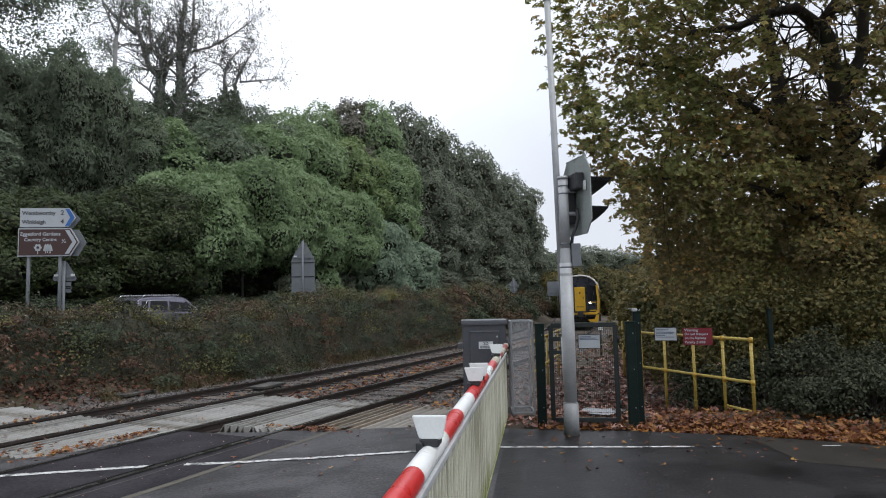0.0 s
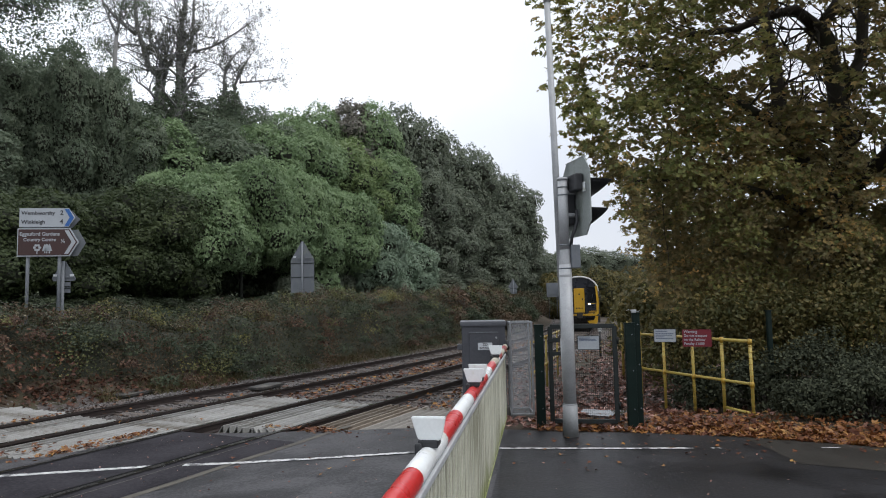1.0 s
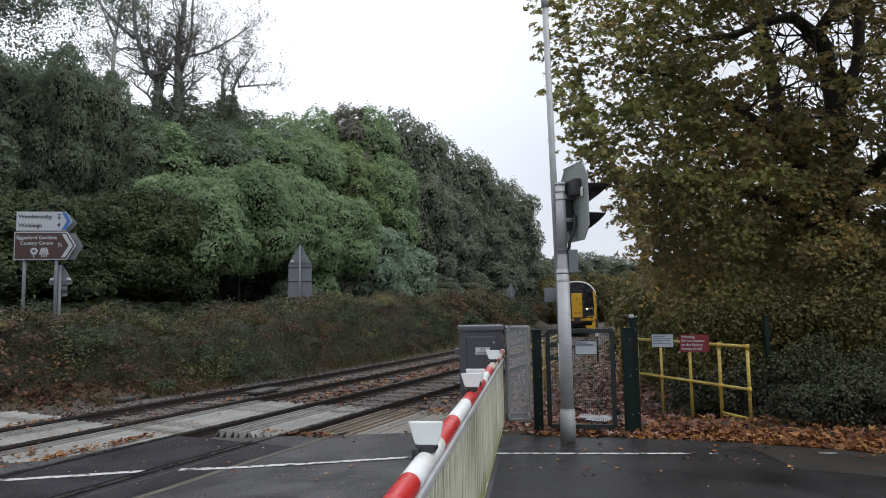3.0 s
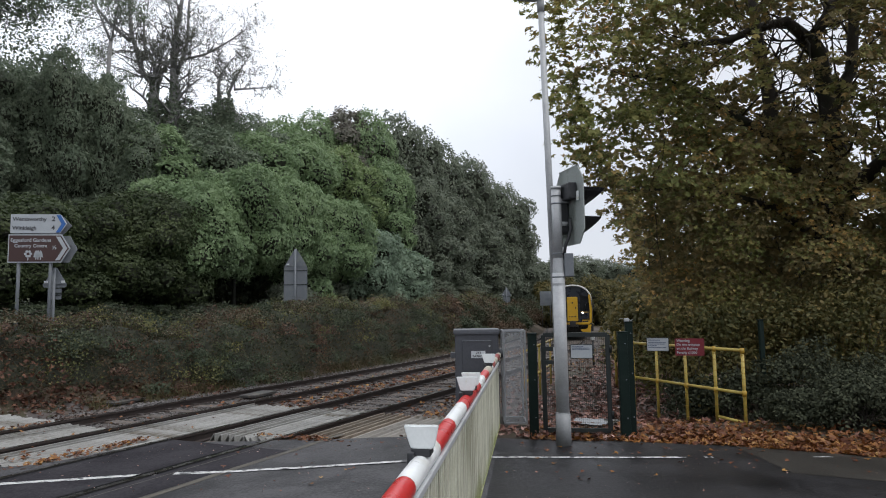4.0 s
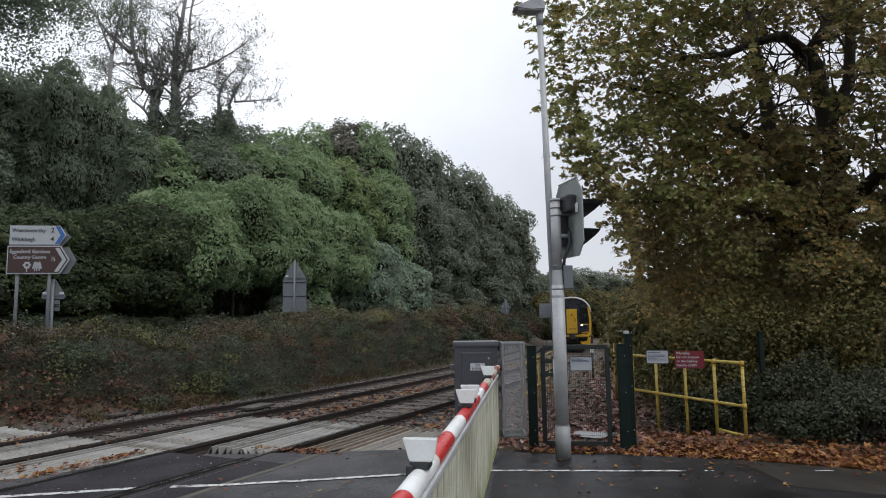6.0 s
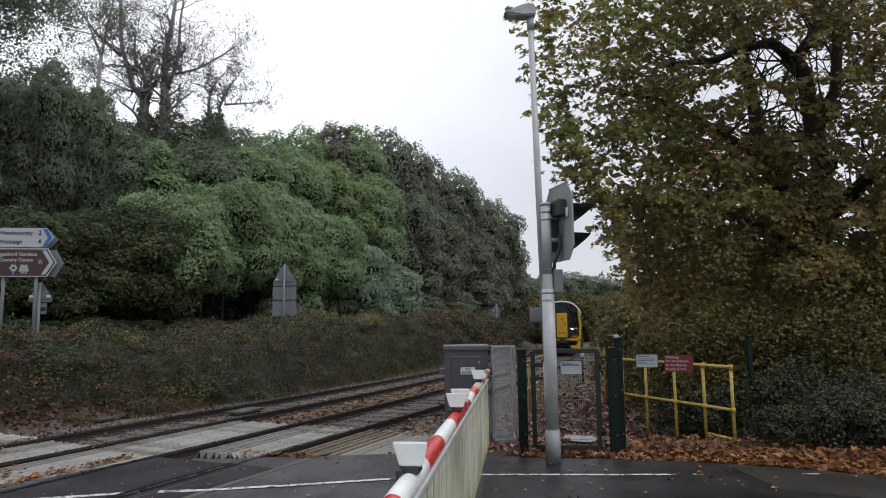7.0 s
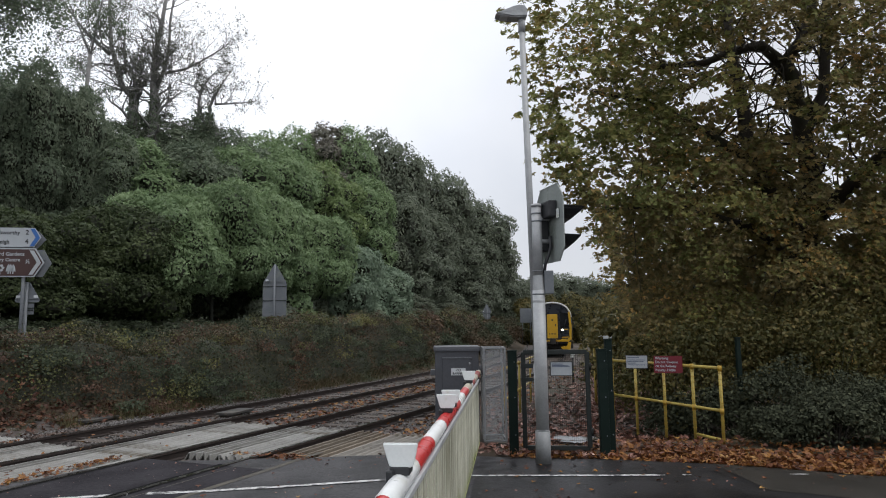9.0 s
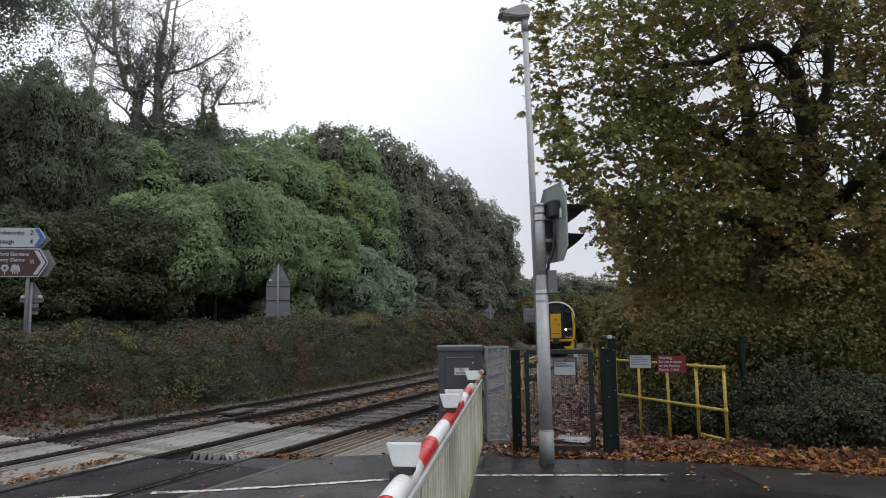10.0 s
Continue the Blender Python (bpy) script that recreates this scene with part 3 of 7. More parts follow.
mark = [(-12, 5.9), (-9, 6.65), (-6.5, 7.22), (-5.0, 7.52), (-4.1, 7.70), (-3.35, 7.86), (-2.0, 7.93), (-0.4, 7.80), (0.64, 7.74), (2.14, 7.60), (4.47, 7.44), (7.5, 7.2)]


def road_mark(x0, x1, label, half=0.05):
    x = np.arange(x0, x1, 0.1)
    y = np.interp(x, [p[0] for p in mark], [p[1] for p in mark])
    rng = np.random.default_rng(int(abs(x0) * 100))
    w = half * (1 + 0.16 * rng.uniform(-1, 1, (2, len(x))))
    rows = [np.stack([x, y - w[0], road_z(x, y - half) + 0.009], -1), np.stack([x, y + w[1], road_z(x, y + half) + 0.009], -1)]
    strip("road_marking", rows, M["road_paint"], label, "road marking")


road_mark(-12, -3.2, "worn white road line on dark tarmac")
road_mark(-3.1, 0.02, "worn white road line beside the barrier")
road_mark(0.3, 2.85, "thin worn white road line past the signal post", 0.03)
road_mark(3.0, 3.16, "short worn piece of white road line", 0.022)
road_mark(4.2, 4.42, "faded end of the white road line", 0.014)

# darker, slightly smoother tarmac from the barrier line to the right
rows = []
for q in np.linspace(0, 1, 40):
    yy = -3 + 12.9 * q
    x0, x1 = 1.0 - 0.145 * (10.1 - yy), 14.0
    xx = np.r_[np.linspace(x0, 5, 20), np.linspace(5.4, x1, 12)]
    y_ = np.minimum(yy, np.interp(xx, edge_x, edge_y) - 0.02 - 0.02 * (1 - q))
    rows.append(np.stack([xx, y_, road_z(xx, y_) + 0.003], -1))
strip("damp_tarmac", rows, M["asphalt_dark"], "darker, smoother tarmac right of the barrier", "road")

rows = []
for x in np.linspace(3.6, 14, 30):
    y0, y1 = max(5.4, 7.0 - 0.55 * (x - 3.2)) if x < 6 else 5.5, np.interp(x, edge_x, edge_y) - 0.02
    yy = np.linspace(y0, max(y1, y0 + 0.05), 6)
    rows.append(np.stack([np.full(6, x), yy, road_z(np.full(6, x), yy) + 0.005], -1))
for row in rows:
    row[:, 2] += 0.002
strip("tarmac_patch", rows, M["asphalt_patch"], "brown-stained older tarmac at the road edge", "road")

# ballast bed with its shoulders
rows = []
rng = np.random.default_rng(5)
for s in np.r_[np.arange(-0.9, 26, 0.22), np.arange(26, 110, 2)]:
    d = np.r_[-3.2, -2.6, np.arange(-2.1, 5.6, 0.22), 6.0]
    x, y, _ = line(s, d)
    lip = smooth(d, -2.7, -1.5) * (1 - smooth(d, 5.15, 5.9))
    z = (rail_z(s) - 0.165) * lip + (land(x, y) - 0.06) * (1 - lip) + rng.normal(0, 0.012, len(d)) - 0.1 * smooth(-s, 0.0, 0.9)
    rows.append(np.stack([x, y, z], -1))
strip("ballast_bed", rows, M["ballast"], "grey-brown stone ballast under the tracks", "ballast")

# main road behind the bank
rows = []
for s in np.arange(-60, 200, 2.5):
    d = main_road(s) + np.linspace(-3.0, 3.0, 5)
    x, y, _ = line(s, d)
    rows.append(np.stack([x, y, land(x, y) + 0.05], -1))
strip("main_road", rows, M["asphalt"], "grey tarmac main road behind the bank", "road")


# ---------------------------------------------------------------- railway
def rail_mesh(d, s0, s1):
    half = [(0.035, 0.0), (0.035, -0.035), (0.010, -0.048), (0.010, -0.125), (0.070, -0.140), (0.070, -0.155)]
    prof = half + [(-a, b) for a, b in half[::-1]]
    v, f = [], []
    for s in np.r_[np.arange(s0, min(s1, 60), 0.6), np.arange(60, s1, 3)] if s1 > 60 else np.arange(s0, s1, 0.6):
        for a, b in prof:
            x, y, _ = line(s, d - a)
            v.append((x, y, rail_z(s) + b + 0.012))
    n = len(prof)
    for k in range(len(v) // n - 1):
        for j in range(n):
            f.append((k * n + j, k * n + (j + 1) % n, (k + 1) * n + (j + 1) % n, (k + 1) * n + j))
    me = np_mesh("rail", v, f, M["rail_rust"])
    me.materials.append(M["rail_top"])
    idx = np.zeros(len(f), np.int32)
    idx[n - 1::n] = 1
    me.polygons.foreach_set("material_index", idx)
    return me


sleeper_bm = box(bmesh.new(), (0, 0, 0), (2.5, 0.25, 0.12), 0.012)
sleeper_me = link_mesh("sleeper", sleeper_bm, M["sleeper"])
chair_me = link_mesh("rail_chair", box(bmesh.new(), (0, 0, 0), (0.26, 0.15, 0.05), 0.012), M["rail_rust"])


def railway_track(d0, s0, label):
    t = thing("railway_track", Matrix(), label, "railway track", "tracks of the line")
    for side in (-0.7525, 0.7525):
        ob = new("rail", rail_mesh(d0 + side, -40, 140))
        ob.parent = t
    for s in np.arange(s0, 46, 0.72):
        x, y, h = line(s, d0)
        sl = piece("sleeper", sleeper_me, t, pose(x, y, rail_z(s) - 0.19, 0, 0, -math.degrees(h)))
        if s < 22:
            for side in (-0.7525, 0.7525):
                piece("rail_chair", chair_me, sl, pose(side, 0, 0.068))
    return t


railway_track(0.0, 3.5, "rusty steel rails on worn sleepers in ballast")
railway_track(3.165, 0.4, "far pair of rusty rails on sleepers in ballast")

# short check rail and cable troughs beside the line
lid_me = link_mesh("trough_lid", box(bmesh.new(), (0, 0, 0), (0.42, 0.95, 0.06), 0.01), M["concrete"])
for s, d in ((2.92, 5.62), (5.0, 3.5)):
    x, y, h = line(s, d)
    ob = tagged(new("cable_trough_lid", lid_me), "grey concrete trough lid lying in the ballast", "trough lid", "trough lids")
    ob.matrix_basis = pose(x, y, rail_z(s) - 0.07, 0, 0, -math.degrees(h) + 6)


# ---------------------------------------------------------------- anti-trespass guards: ridged boards along the rails
def tooth_mesh(length, w, hgt, way, mat):
    """One hollow saw-tooth board: a slope and an upright web, open at its ends. way: the side to which it slopes down."""
    k, t = w / 2 - 0.005, 0.013
    out = [(k, 0), (-k + 0.028, hgt), (-k, hgt), (-k, 0), (-k + t, 0), (-k + t, hgt - t), (-k + 0.028 - 0.4 * t, hgt - t), (k - 1.7 * t, 0)]
    return link_mesh("saw_tooth_board", prism(bmesh.new(), [(way * a, b) for a, b in out], length), mat)


def trespass_guard(d0, d1, s0, s1, mat, label, seed, right, left, lift=0.0, flap=None):
    """Saw-tooth boards along the rails: those of the near side slope down towards the road's side, the others away from it."""
    r = random.Random(seed)
    n, hgt = right + left, 0.125
    w = (d1 - d0) / n
    x, y, h = line((s0 + s1) / 2, (d0 + d1) / 2)
    t = thing("trespass_guard", pose(x, y, rail_z(s0) - 0.14 + lift, 0, 0, -math.degrees(h)), label, "trespass guard", "guards beside the crossing")
    near = [tooth_mesh(s1 - s0 + e, w, hgt, 1, mat) for e in (-0.04, 0.0, 0.05)]
    away = [tooth_mesh(s1 - s0 + e, w, hgt, -1, flap or mat) for e in (-0.04, 0.0, 0.05)]
    for k in range(n):
        dx = (d1 - d0) / 2 - (k + 0.5) * w
        piece("saw_tooth_board", r.choice(near if k < right else away), t, pose(dx, -(s1 - s0) / 2 + r.uniform(-0.03, 0.03), r.uniform(-0.008, 0.006), 0, 0, r.uniform(-0.2, 0.2)))
    for c in (-(s1 - s0) / 2 + 0.2, (s1 - s0) / 2 - 0.2):
        part("bearer", box(bmesh.new(), (0, c, -0.045), (d1 - d0, 0.12, 0.08), 0.01), M["sleeper"], t)
    part("foot_strip", box(bmesh.new(), (0, -(s1 - s0) / 2 - 0.035, 0.004), (d1 - d0, 0.05, 0.014), 0.003), M["guard_worn"], t)
    return t


trespass_guard(-0.63, 0.60, 0.30, 3.15, M["guard_pale"], "pale saw-tooth trespass guard between the near rails", 1, 4, 5)
trespass_guard(0.86, 2.30, -2.3, 3.15, M["guard_pale"], "pale saw-tooth trespass guard between the two tracks", 2, 7, 3)
trespass_guard(2.52, 3.80, -6.5, 0.10, M["guard_pale"], "pale saw-tooth trespass guard between the far rails", 3, 5, 4)
trespass_guard(4.05, 6.10, -7.5, 0.25, M["guard_pale"], "pale saw-tooth trespass guard beside the far rail", 4, 13, 0, 0.03)
trespass_guard(-2.62, -0.90, 0.40, 3.0, M["guard_grey"], "worn brown and grey saw-tooth guard beside the machine", 5, 6, 6, 0.0, M["guard_worn"])

# ---------------------------------------------------------------- level crossing barrier
BOOM = Matrix(((-0.1436, 0.9896, 0, 0.95), (-0.9896, -0.1436, 0, 10.10), (0, 0, 1, 0), (0, 0, 0, 1)))


def crossing_barrier():
    t = thing("crossing_barrier", BOOM, "lowered red and white crossing barrier with skirt", "barrier")
    zb, r0, r1 = 1.03, 0.040, 0.049
    start, end, hang = 0.35, 9.4, 1.21
    bounds = [9.5, 8.9, 8.3, 7.65, 7.05, 6.48, 5.92, 4.62, 3.95, 3.31, 2.61, 1.95, 1.3]      # where the colours change, in y
    cuts = [start] + [(10.10 - y) / 0.9896 for y in bounds] + [end]
    for k, (a, b) in enumerate(zip(cuts, cuts[1:])):
        red = k % 2 == 1
        ra, rb = (r0 + (r1 - r0) * (c - start) / (end - start) for c in (a, b))
        tubed = tube(bmesh.new(), (a, 0, zb), (b, 0, zb), ra, rb, 20, caps=k in (0, len(cuts) - 2))
        part("boom_band", tubed, M[("boom_red" if red else "boom_white") + ("_worn" if k < 5 else "")], t, ("faded dirty " if k < 5 else "") + ("red reflective band" if red else "white band"))
        if 0 < k:
            part("band_edge", tube(bmesh.new(), (a - 0.004, 0, zb), (a + 0.004, 0, zb), ra + 0.001, ra + 0.001, 20, caps=False), M["lamp_white"], t)
    for c in (2.42, 4.0):
        part("collar", tube(bmesh.new(), (c, 0, zb), (c + 0.12, 0, zb), 0.050, 0.051, 20), M["boom_white"], t)
    part("skirt_rail", box(bmesh.new(), ((hang + end) / 2, 0.046, zb - 0.045), (end - hang, 0.022, 0.034), 0.006), M["post_grey"], t, "grey top rail of the skirt")
    part("skirt_rail", box(bmesh.new(), ((hang + end) / 2, 0.034, 0.165), (end - hang, 0.030, 0.030), 0.006), M["algae"], t, "green-stained bottom rail of the skirt")
    slat = link_mesh("skirt_slat", box(bmesh.new(), (0, 0, 0), (0.088, 0.016, 0.82), 0.004), M["skirt_slats"])
    rib = link_mesh("skirt_rib", box(bmesh.new(), (0, 0, 0), (0.014, 0.010, 0.80), 0.003), M["skirt_slats"])
    c = hang + 0.05
    r = random.Random(8)
    while c < end - 0.04:
        sl = piece("skirt_slat", slat, t, pose(c, 0.034 + r.uniform(-0.003, 0.003), 0.575, r.uniform(-0.3, 0.3), 0, 0))
        piece("skirt_rib", rib, sl, pose(0.02, 0.011, 0))
        c += 0.0985
    for y, pair in ((3.01, False), (5.05, True), (7.55, False)):
        c = (10.10 - y) / 0.9896
        lamp = None
        for back in (0.0, 0.34) if pair else (0.0,):
            bm = bmesh.new()
            prism(bm, [(-0.079, 0.104), (0.079, 0.104), (0.077, 0.096), (0.060, 0.012), (0.052, 0.0), (-0.044, 0.0), (-0.052, 0.012), (-0.077, 0.096)], 0.024, pose(c + 0.05 - back, 0.008, zb + 0.074, 0, 0, 90))
            bmesh.ops.bevel(bm, geom=list(bm.edges), offset=0.005, segments=2, affect="EDGES")
            box(bm, (c + 0.005 - back, 0.008, zb + 0.112), (0.05, 0.10, 0.065), 0.01)
            lamp = part("boom_lamp", bm, M["lamp_white"], t, "white plastic lamp housing")
            part("lamp_foot", box(box(bmesh.new(), (c - back, 0.004, zb + 0.058), (0.10, 0.09, 0.036), 0.006), (c + 0.03 - back, -0.036, zb + 0.035), (0.10, 0.03, 0.06), 0.006), M["signal_black"], lamp)
            lens = tube(bmesh.new(), (c - 0.018 - back, 0.008, zb + 0.13), (c - 0.030 - back, 0.008, zb + 0.13), 0.036, 0.032, 16)
            part("lens", lens, M["tail_red"], lamp, "dull red lens")
    return t


crossing_barrier()


def barrier_machine():
    """The cabinet that drives the boom; its front looks down the boom."""
    t = thing("barrier_machine", pose(0.605, 10.20, 0.0, 0, 0, -2), "dark grey steel barrier machine cabinet", "barrier machine")
    part("plinth", box(bmesh.new(), (0, 0, 0.02), (0.74, 0.62, 0.22), 0.02), M["concrete"], t, "concrete plinth")
    part("body", box(bmesh.new(), (0, 0, 0.735), (0.66, 0.54, 1.25), 0.012), M["cabinet_grey"], t)
    lid = part("lid", box(bmesh.new(), (0, 0, 1.385), (0.70, 0.585, 0.05), 0.012), M["cabinet_lid"], t, "overhanging metal lid")
    part("lip", box(bmesh.new(), (0, -0.288, 1.352), (0.69, 0.012, 0.03), 0.003), M["cabinet_grey"], lid)
    door = part("door", box(bmesh.new(), (0.0, -0.279, 0.86), (0.44, 0.018, 0.78), 0.008), M["cabinet_grey"], t, "raised front door panel")
    part("door_edge", box(bmesh.new(), (0, -0.292, 1.236), (0.44, 0.01, 0.012), 0.003), M["cabinet_lid"], door)
    for z in (0.56, 1.16):
        part("lock", tube(bmesh.new(), (0.19, -0.286, z), (0.19, -0.302, z), 0.016, n=12), M["galvanised"], door)
    tag = part("label_plate", box(bmesh.new(), (0.02, -0.291, 1.035), (0.215, 0.005, 0.105), 0.0), M["sign_white"], door, "small white number plate")
    lettering("label_text", "ZO", 0.052, M["ink"], tag, pose(0.02, -0.2945, 1.042, 90, 0, 0), "CENTER")
    lettering("label_text", "BARRIER", 0.046, M["ink"], tag, pose(0.02, -0.2945, 0.994, 90, 0, 0), "CENTER")
    part("motor_box", box(bmesh.new(), (-0.36, -0.1, 1.02), (0.08, 0.16, 0.085), 0.01), M["cabinet_lid"], t)
    part("pivot", tube(bmesh.new(), (0.32, 0.0, 1.03), (0.40, 0.0, 1.03), 0.075, n=20), M["cabinet_grey"], t)
    return t


barrier_machine()


def guard_cage():
    """Clear side guard of the machine: a light frame with perforated panels."""
    t = thing("guard_cage", pose(1.145, 9.98, 0.0, 0, 0, -2), "grey framed clear guard cage beside the machine", "guard cage")
    w, dp, lo, hi = 0.315, 0.52, 0.05, 1.385
    for x in (-w / 2, w / 2):
        for y in (-dp / 2, dp / 2):
            part("upright", box(bmesh.new(), (x, y, (lo + hi) / 2), (0.028, 0.028, hi - lo), 0.004), M["sleeve_grey"], t)
    for z in (lo, hi):
        for y in (-dp / 2, dp / 2):
            part("crossbar", box(bmesh.new(), (0, y, z), (w, 0.024, 0.024), 0.004), M["sleeve_grey"], t)
        for x in (-w / 2, w / 2):
            part("crossbar", box(bmesh.new(), (x, 0, z), (0.024, dp, 0.024), 0.004), M["sleeve_grey"], t)
    for y in (-dp / 2 - 0.006, dp / 2):
        pn = part("panel", box(bmesh.new(), (0, y, (lo + hi) / 2), (w - 0.02, 0.006, hi - lo - 0.02), 0.0), M["perspex"], t, "scratched clear panel")
        for z in (0.3, 0.66, 1.02):
            part("bolt", tube(bmesh.new(), (0.0, y - 0.003, z), (0.0, y - 0.012, z), 0.008, n=8), M["sleeve_grey"], pn)
    for x in (-w / 2, w / 2):
        part("panel", box(bmesh.new(), (x + 0.008, 0, (lo + hi) / 2), (0.006, dp - 0.02, hi - lo - 0.02), 0.0), M["perspex"], t, "scratched clear panel")
    part("foot", box(bmesh.new(), (0, 0, -0.02), (w + 0.05, dp + 0.05, 0.10), 0.01), M["concrete"], t)
    return t


guard_cage()


# ---------------------------------------------------------------- signal post, lamp column
def signal_post():
    t = thing("crossing_signal", pose(1.57, 8.36, 0), "grey steel post carrying a crossing signal, seen from behind", "crossing signal")
    post = part("post", tube(bmesh.new(), (0, 0, 0.30), (0, 0, 2.16), 0.083, 0.080, 24), M["galvanised"], t)
    part("base_sleeve", tube(tube(bmesh.new(), (0, 0, -0.03), (0, 0, 0.395), 0.097, 0.093, 24), (0, 0, 0.395), (0, 0, 0.41), 0.093, 0.082, 24), M["sleeve_grey"], post, "grey plastic base sleeve")
    upper = part("upper_post", tube(tube(tube(bmesh.new(), (0, 0, 2.0), (0, 0, 2.35), 0.0815, 0.066, 24, caps=False), (0, 0, 2.35), (0, 0, 3.25), 0.066, 0.063, 24), (0, 0, 3.25), (0, 0, 3.285), 0.070, 0.066, 24), M["galvanised"], t)
    for z, r in ((2.10, 0.082), (2.40, 0.068), (3.05, 0.067), (3.15, 0.067)):
        part("band", tube(bmesh.new(), (0, 0, z), (0, 0, z + 0.018), r, n=20), M["sign_back"], upper)
    box_ = part("junction_box", box(bmesh.new(), (0.128, 0.02, 2.26), (0.12, 0.18, 0.30), 0.012), M["sign_back"], t, "grey junction box")
    part("bracket", box(bmesh.new(), (0.085, 0.02, 2.30), (0.04, 0.10, 0.05), 0.004), M["galvanised"], box_)
    face = pose(0.180, 0.06, 2.96, 0, 0, 14)          # the board's own space: it looks along +x
    bd = bmesh.new()
    prism(bd, [(-0.40, -0.27), (-0.26, -0.44), (0.26, -0.44), (0.40, -0.27), (0.40, 0.38), (0.26, 0.56), (-0.26, 0.56), (-0.40, 0.38)], 0.015, face @ pose(0, 0, 0, 0, 0, -90))
    board = part("backing_board", bd, M["signal_back"], t, "grey-green eight-sided backing board")
    part("board_rim", box(bmesh.new(), (0.010, -0.0, 0.565), (0.03, 0.54, 0.012), 0.0, face), M["signal_back"], board)
    hs = part("housing", box(box(bmesh.new(), (-0.06, 0.02, 0.24), (0.11, 0.54, 0.22), 0.02, face), (-0.07, 0.10, -0.06), (0.12, 0.22, 0.46), 0.02, face), M["signal_black"], t, "black lamp housing")
    part("housing_back", box(bmesh.new(), (-0.13, 0.08, 0.16), (0.05, 0.18, 0.22), 0.02, face), M["signal_black"], hs)
    part("plate", box(bmesh.new(), (-0.018, -0.28, 0.17), (0.012, 0.06, 0.12), 0.003, face), M["lamp_white"], board, "small pale plate")
    for y, z in ((-0.17, 0.16), (0.19, 0.16), (-0.05, -0.20)):
        bm = bmesh.new()
        n, rr, ln = 22, 0.150, 0.40
        ring = [], []
        for k in range(n + 1):
            a = math.radians(-70 + 320 * k / n)
            reach = ln * (0.10 + 0.90 * (0.5 + 0.5 * math.sin(a)))
            for c, far in ((0, 0.0), (1, reach)):
                ring[c].append(bm.verts.new(face @ Vector((0.015 + far, y + rr * math.cos(a), z + rr * math.sin(a) * (1 - 0.06 * c)))))
        for k in range(n):
            bm.faces.new((ring[0][k], ring[0][k + 1], ring[1][k + 1], ring[1][k])).smooth = True
        bmesh.ops.solidify(bm, geom=list(bm.faces), thickness=0.006)
        hood = part("hood", bm, M["signal_black"], hs, "long black visor")
        part("lens", tube(bmesh.new(), face @ Vector((0.016, y, z)), face @ Vector((0.03, y, z)), 0.13, 0.12, 20), M["tail_red"], board)
    cable = sweep(bmesh.new(), [(0.16, -0.04, 2.86), (0.165, -0.05, 2.72), (0.13, -0.05, 2.60), (0.09, -0.04, 2.50), (0.078, -0.02, 2.38)], 0.022, 10)
    part("cable", cable, M["signal_black"], t, "black cable sleeve")
    part("arm", tube(bmesh.new(), (0.0, 0.0, 3.10), (0.24, 0.08, 3.10), 0.03, n=12), M["galvanised"], t)
    part("arm", tube(bmesh.new(), (0.0, 0.0, 2.80), (0.24, 0.08, 2.80), 0.03, n=12), M["galvanised"], t)
    return t


signal_post()


def lamp_column():
    t = thing("street_lamp", pose(1.612, 8.70, 0, 0, -1.05, 0), "tall grey lamp column with a flat lantern", "street lamp")
    part("column", tube(tube(bmesh.new(), (0, 0, 0), (0, 0, 1.2), 0.055, 0.055, 20), (0, 0, 1.2), (0, 0, 6.0), 0.048, 0.040, 20), M["galvanised"], t)
    part("spigot", tube(bmesh.new(), (0, 0, 5.8), (0, 0, 6.03), 0.05, 0.05, 18), M["galvanised"], t)
    bm = bmesh.new()
    prism(bm, [(0.07, -0.01), (0.075, 0.10), (0.02, 0.165), (-0.10, 0.15), (-0.36, 0.045), (-0.37, 0.03), (-0.12, -0.02)], 0.20, pose(0, -0.10, 6.01))
    bmesh.ops.bevel(bm, geom=list(bm.edges), offset=0.016, segments=2, affect="EDGES")
    head = part("lantern", bm, M["post_grey"], t, "grey lantern hood")
    part("diffuser", box(bmesh.new(), (-0.2, 0, 6.012), (0.22, 0.15, 0.012), 0.004, pose(0, 0, 0)), M["sign_white"], head, "flat pale diffuser")
    return t


lamp_column()


# ---------------------------------------------------------------- gate, fence, handrails
def notice(name, w, h, mat, m, label, bars, ink, rim=None, words=()):
    """A flat sign plate that looks along -y of m; bars are unreadable lines (left, up, length, height)."""
    t = thing(name, m, label, "sign")
    part("plate", box(bmesh.new(), (0, 0, 0), (w, 0.006, h), 0.0), mat, t)
    if rim:
        bm = bmesh.new()
        for c, s in (((0, h / 2), (w, 0.008)), ((0, -h / 2), (w, 0.008)), ((w / 2, 0), (0.008, h)), ((-w / 2, 0), (0.008, h))):
            box(bm, (c[0], -0.002, c[1]), (s[0], 0.012, s[1]))
        part("rim", bm, rim, t)
    for left, up, ln, hg in bars:
        part("writing_line", box(bmesh.new(), (left + ln / 2, -0.0045, up), (ln, 0.003, hg)), ink, t)
    for body, size, left, up in words:
        lettering("writing", body, size, ink, t, pose(left, -0.006, up, 90, 0, 0))
    return t


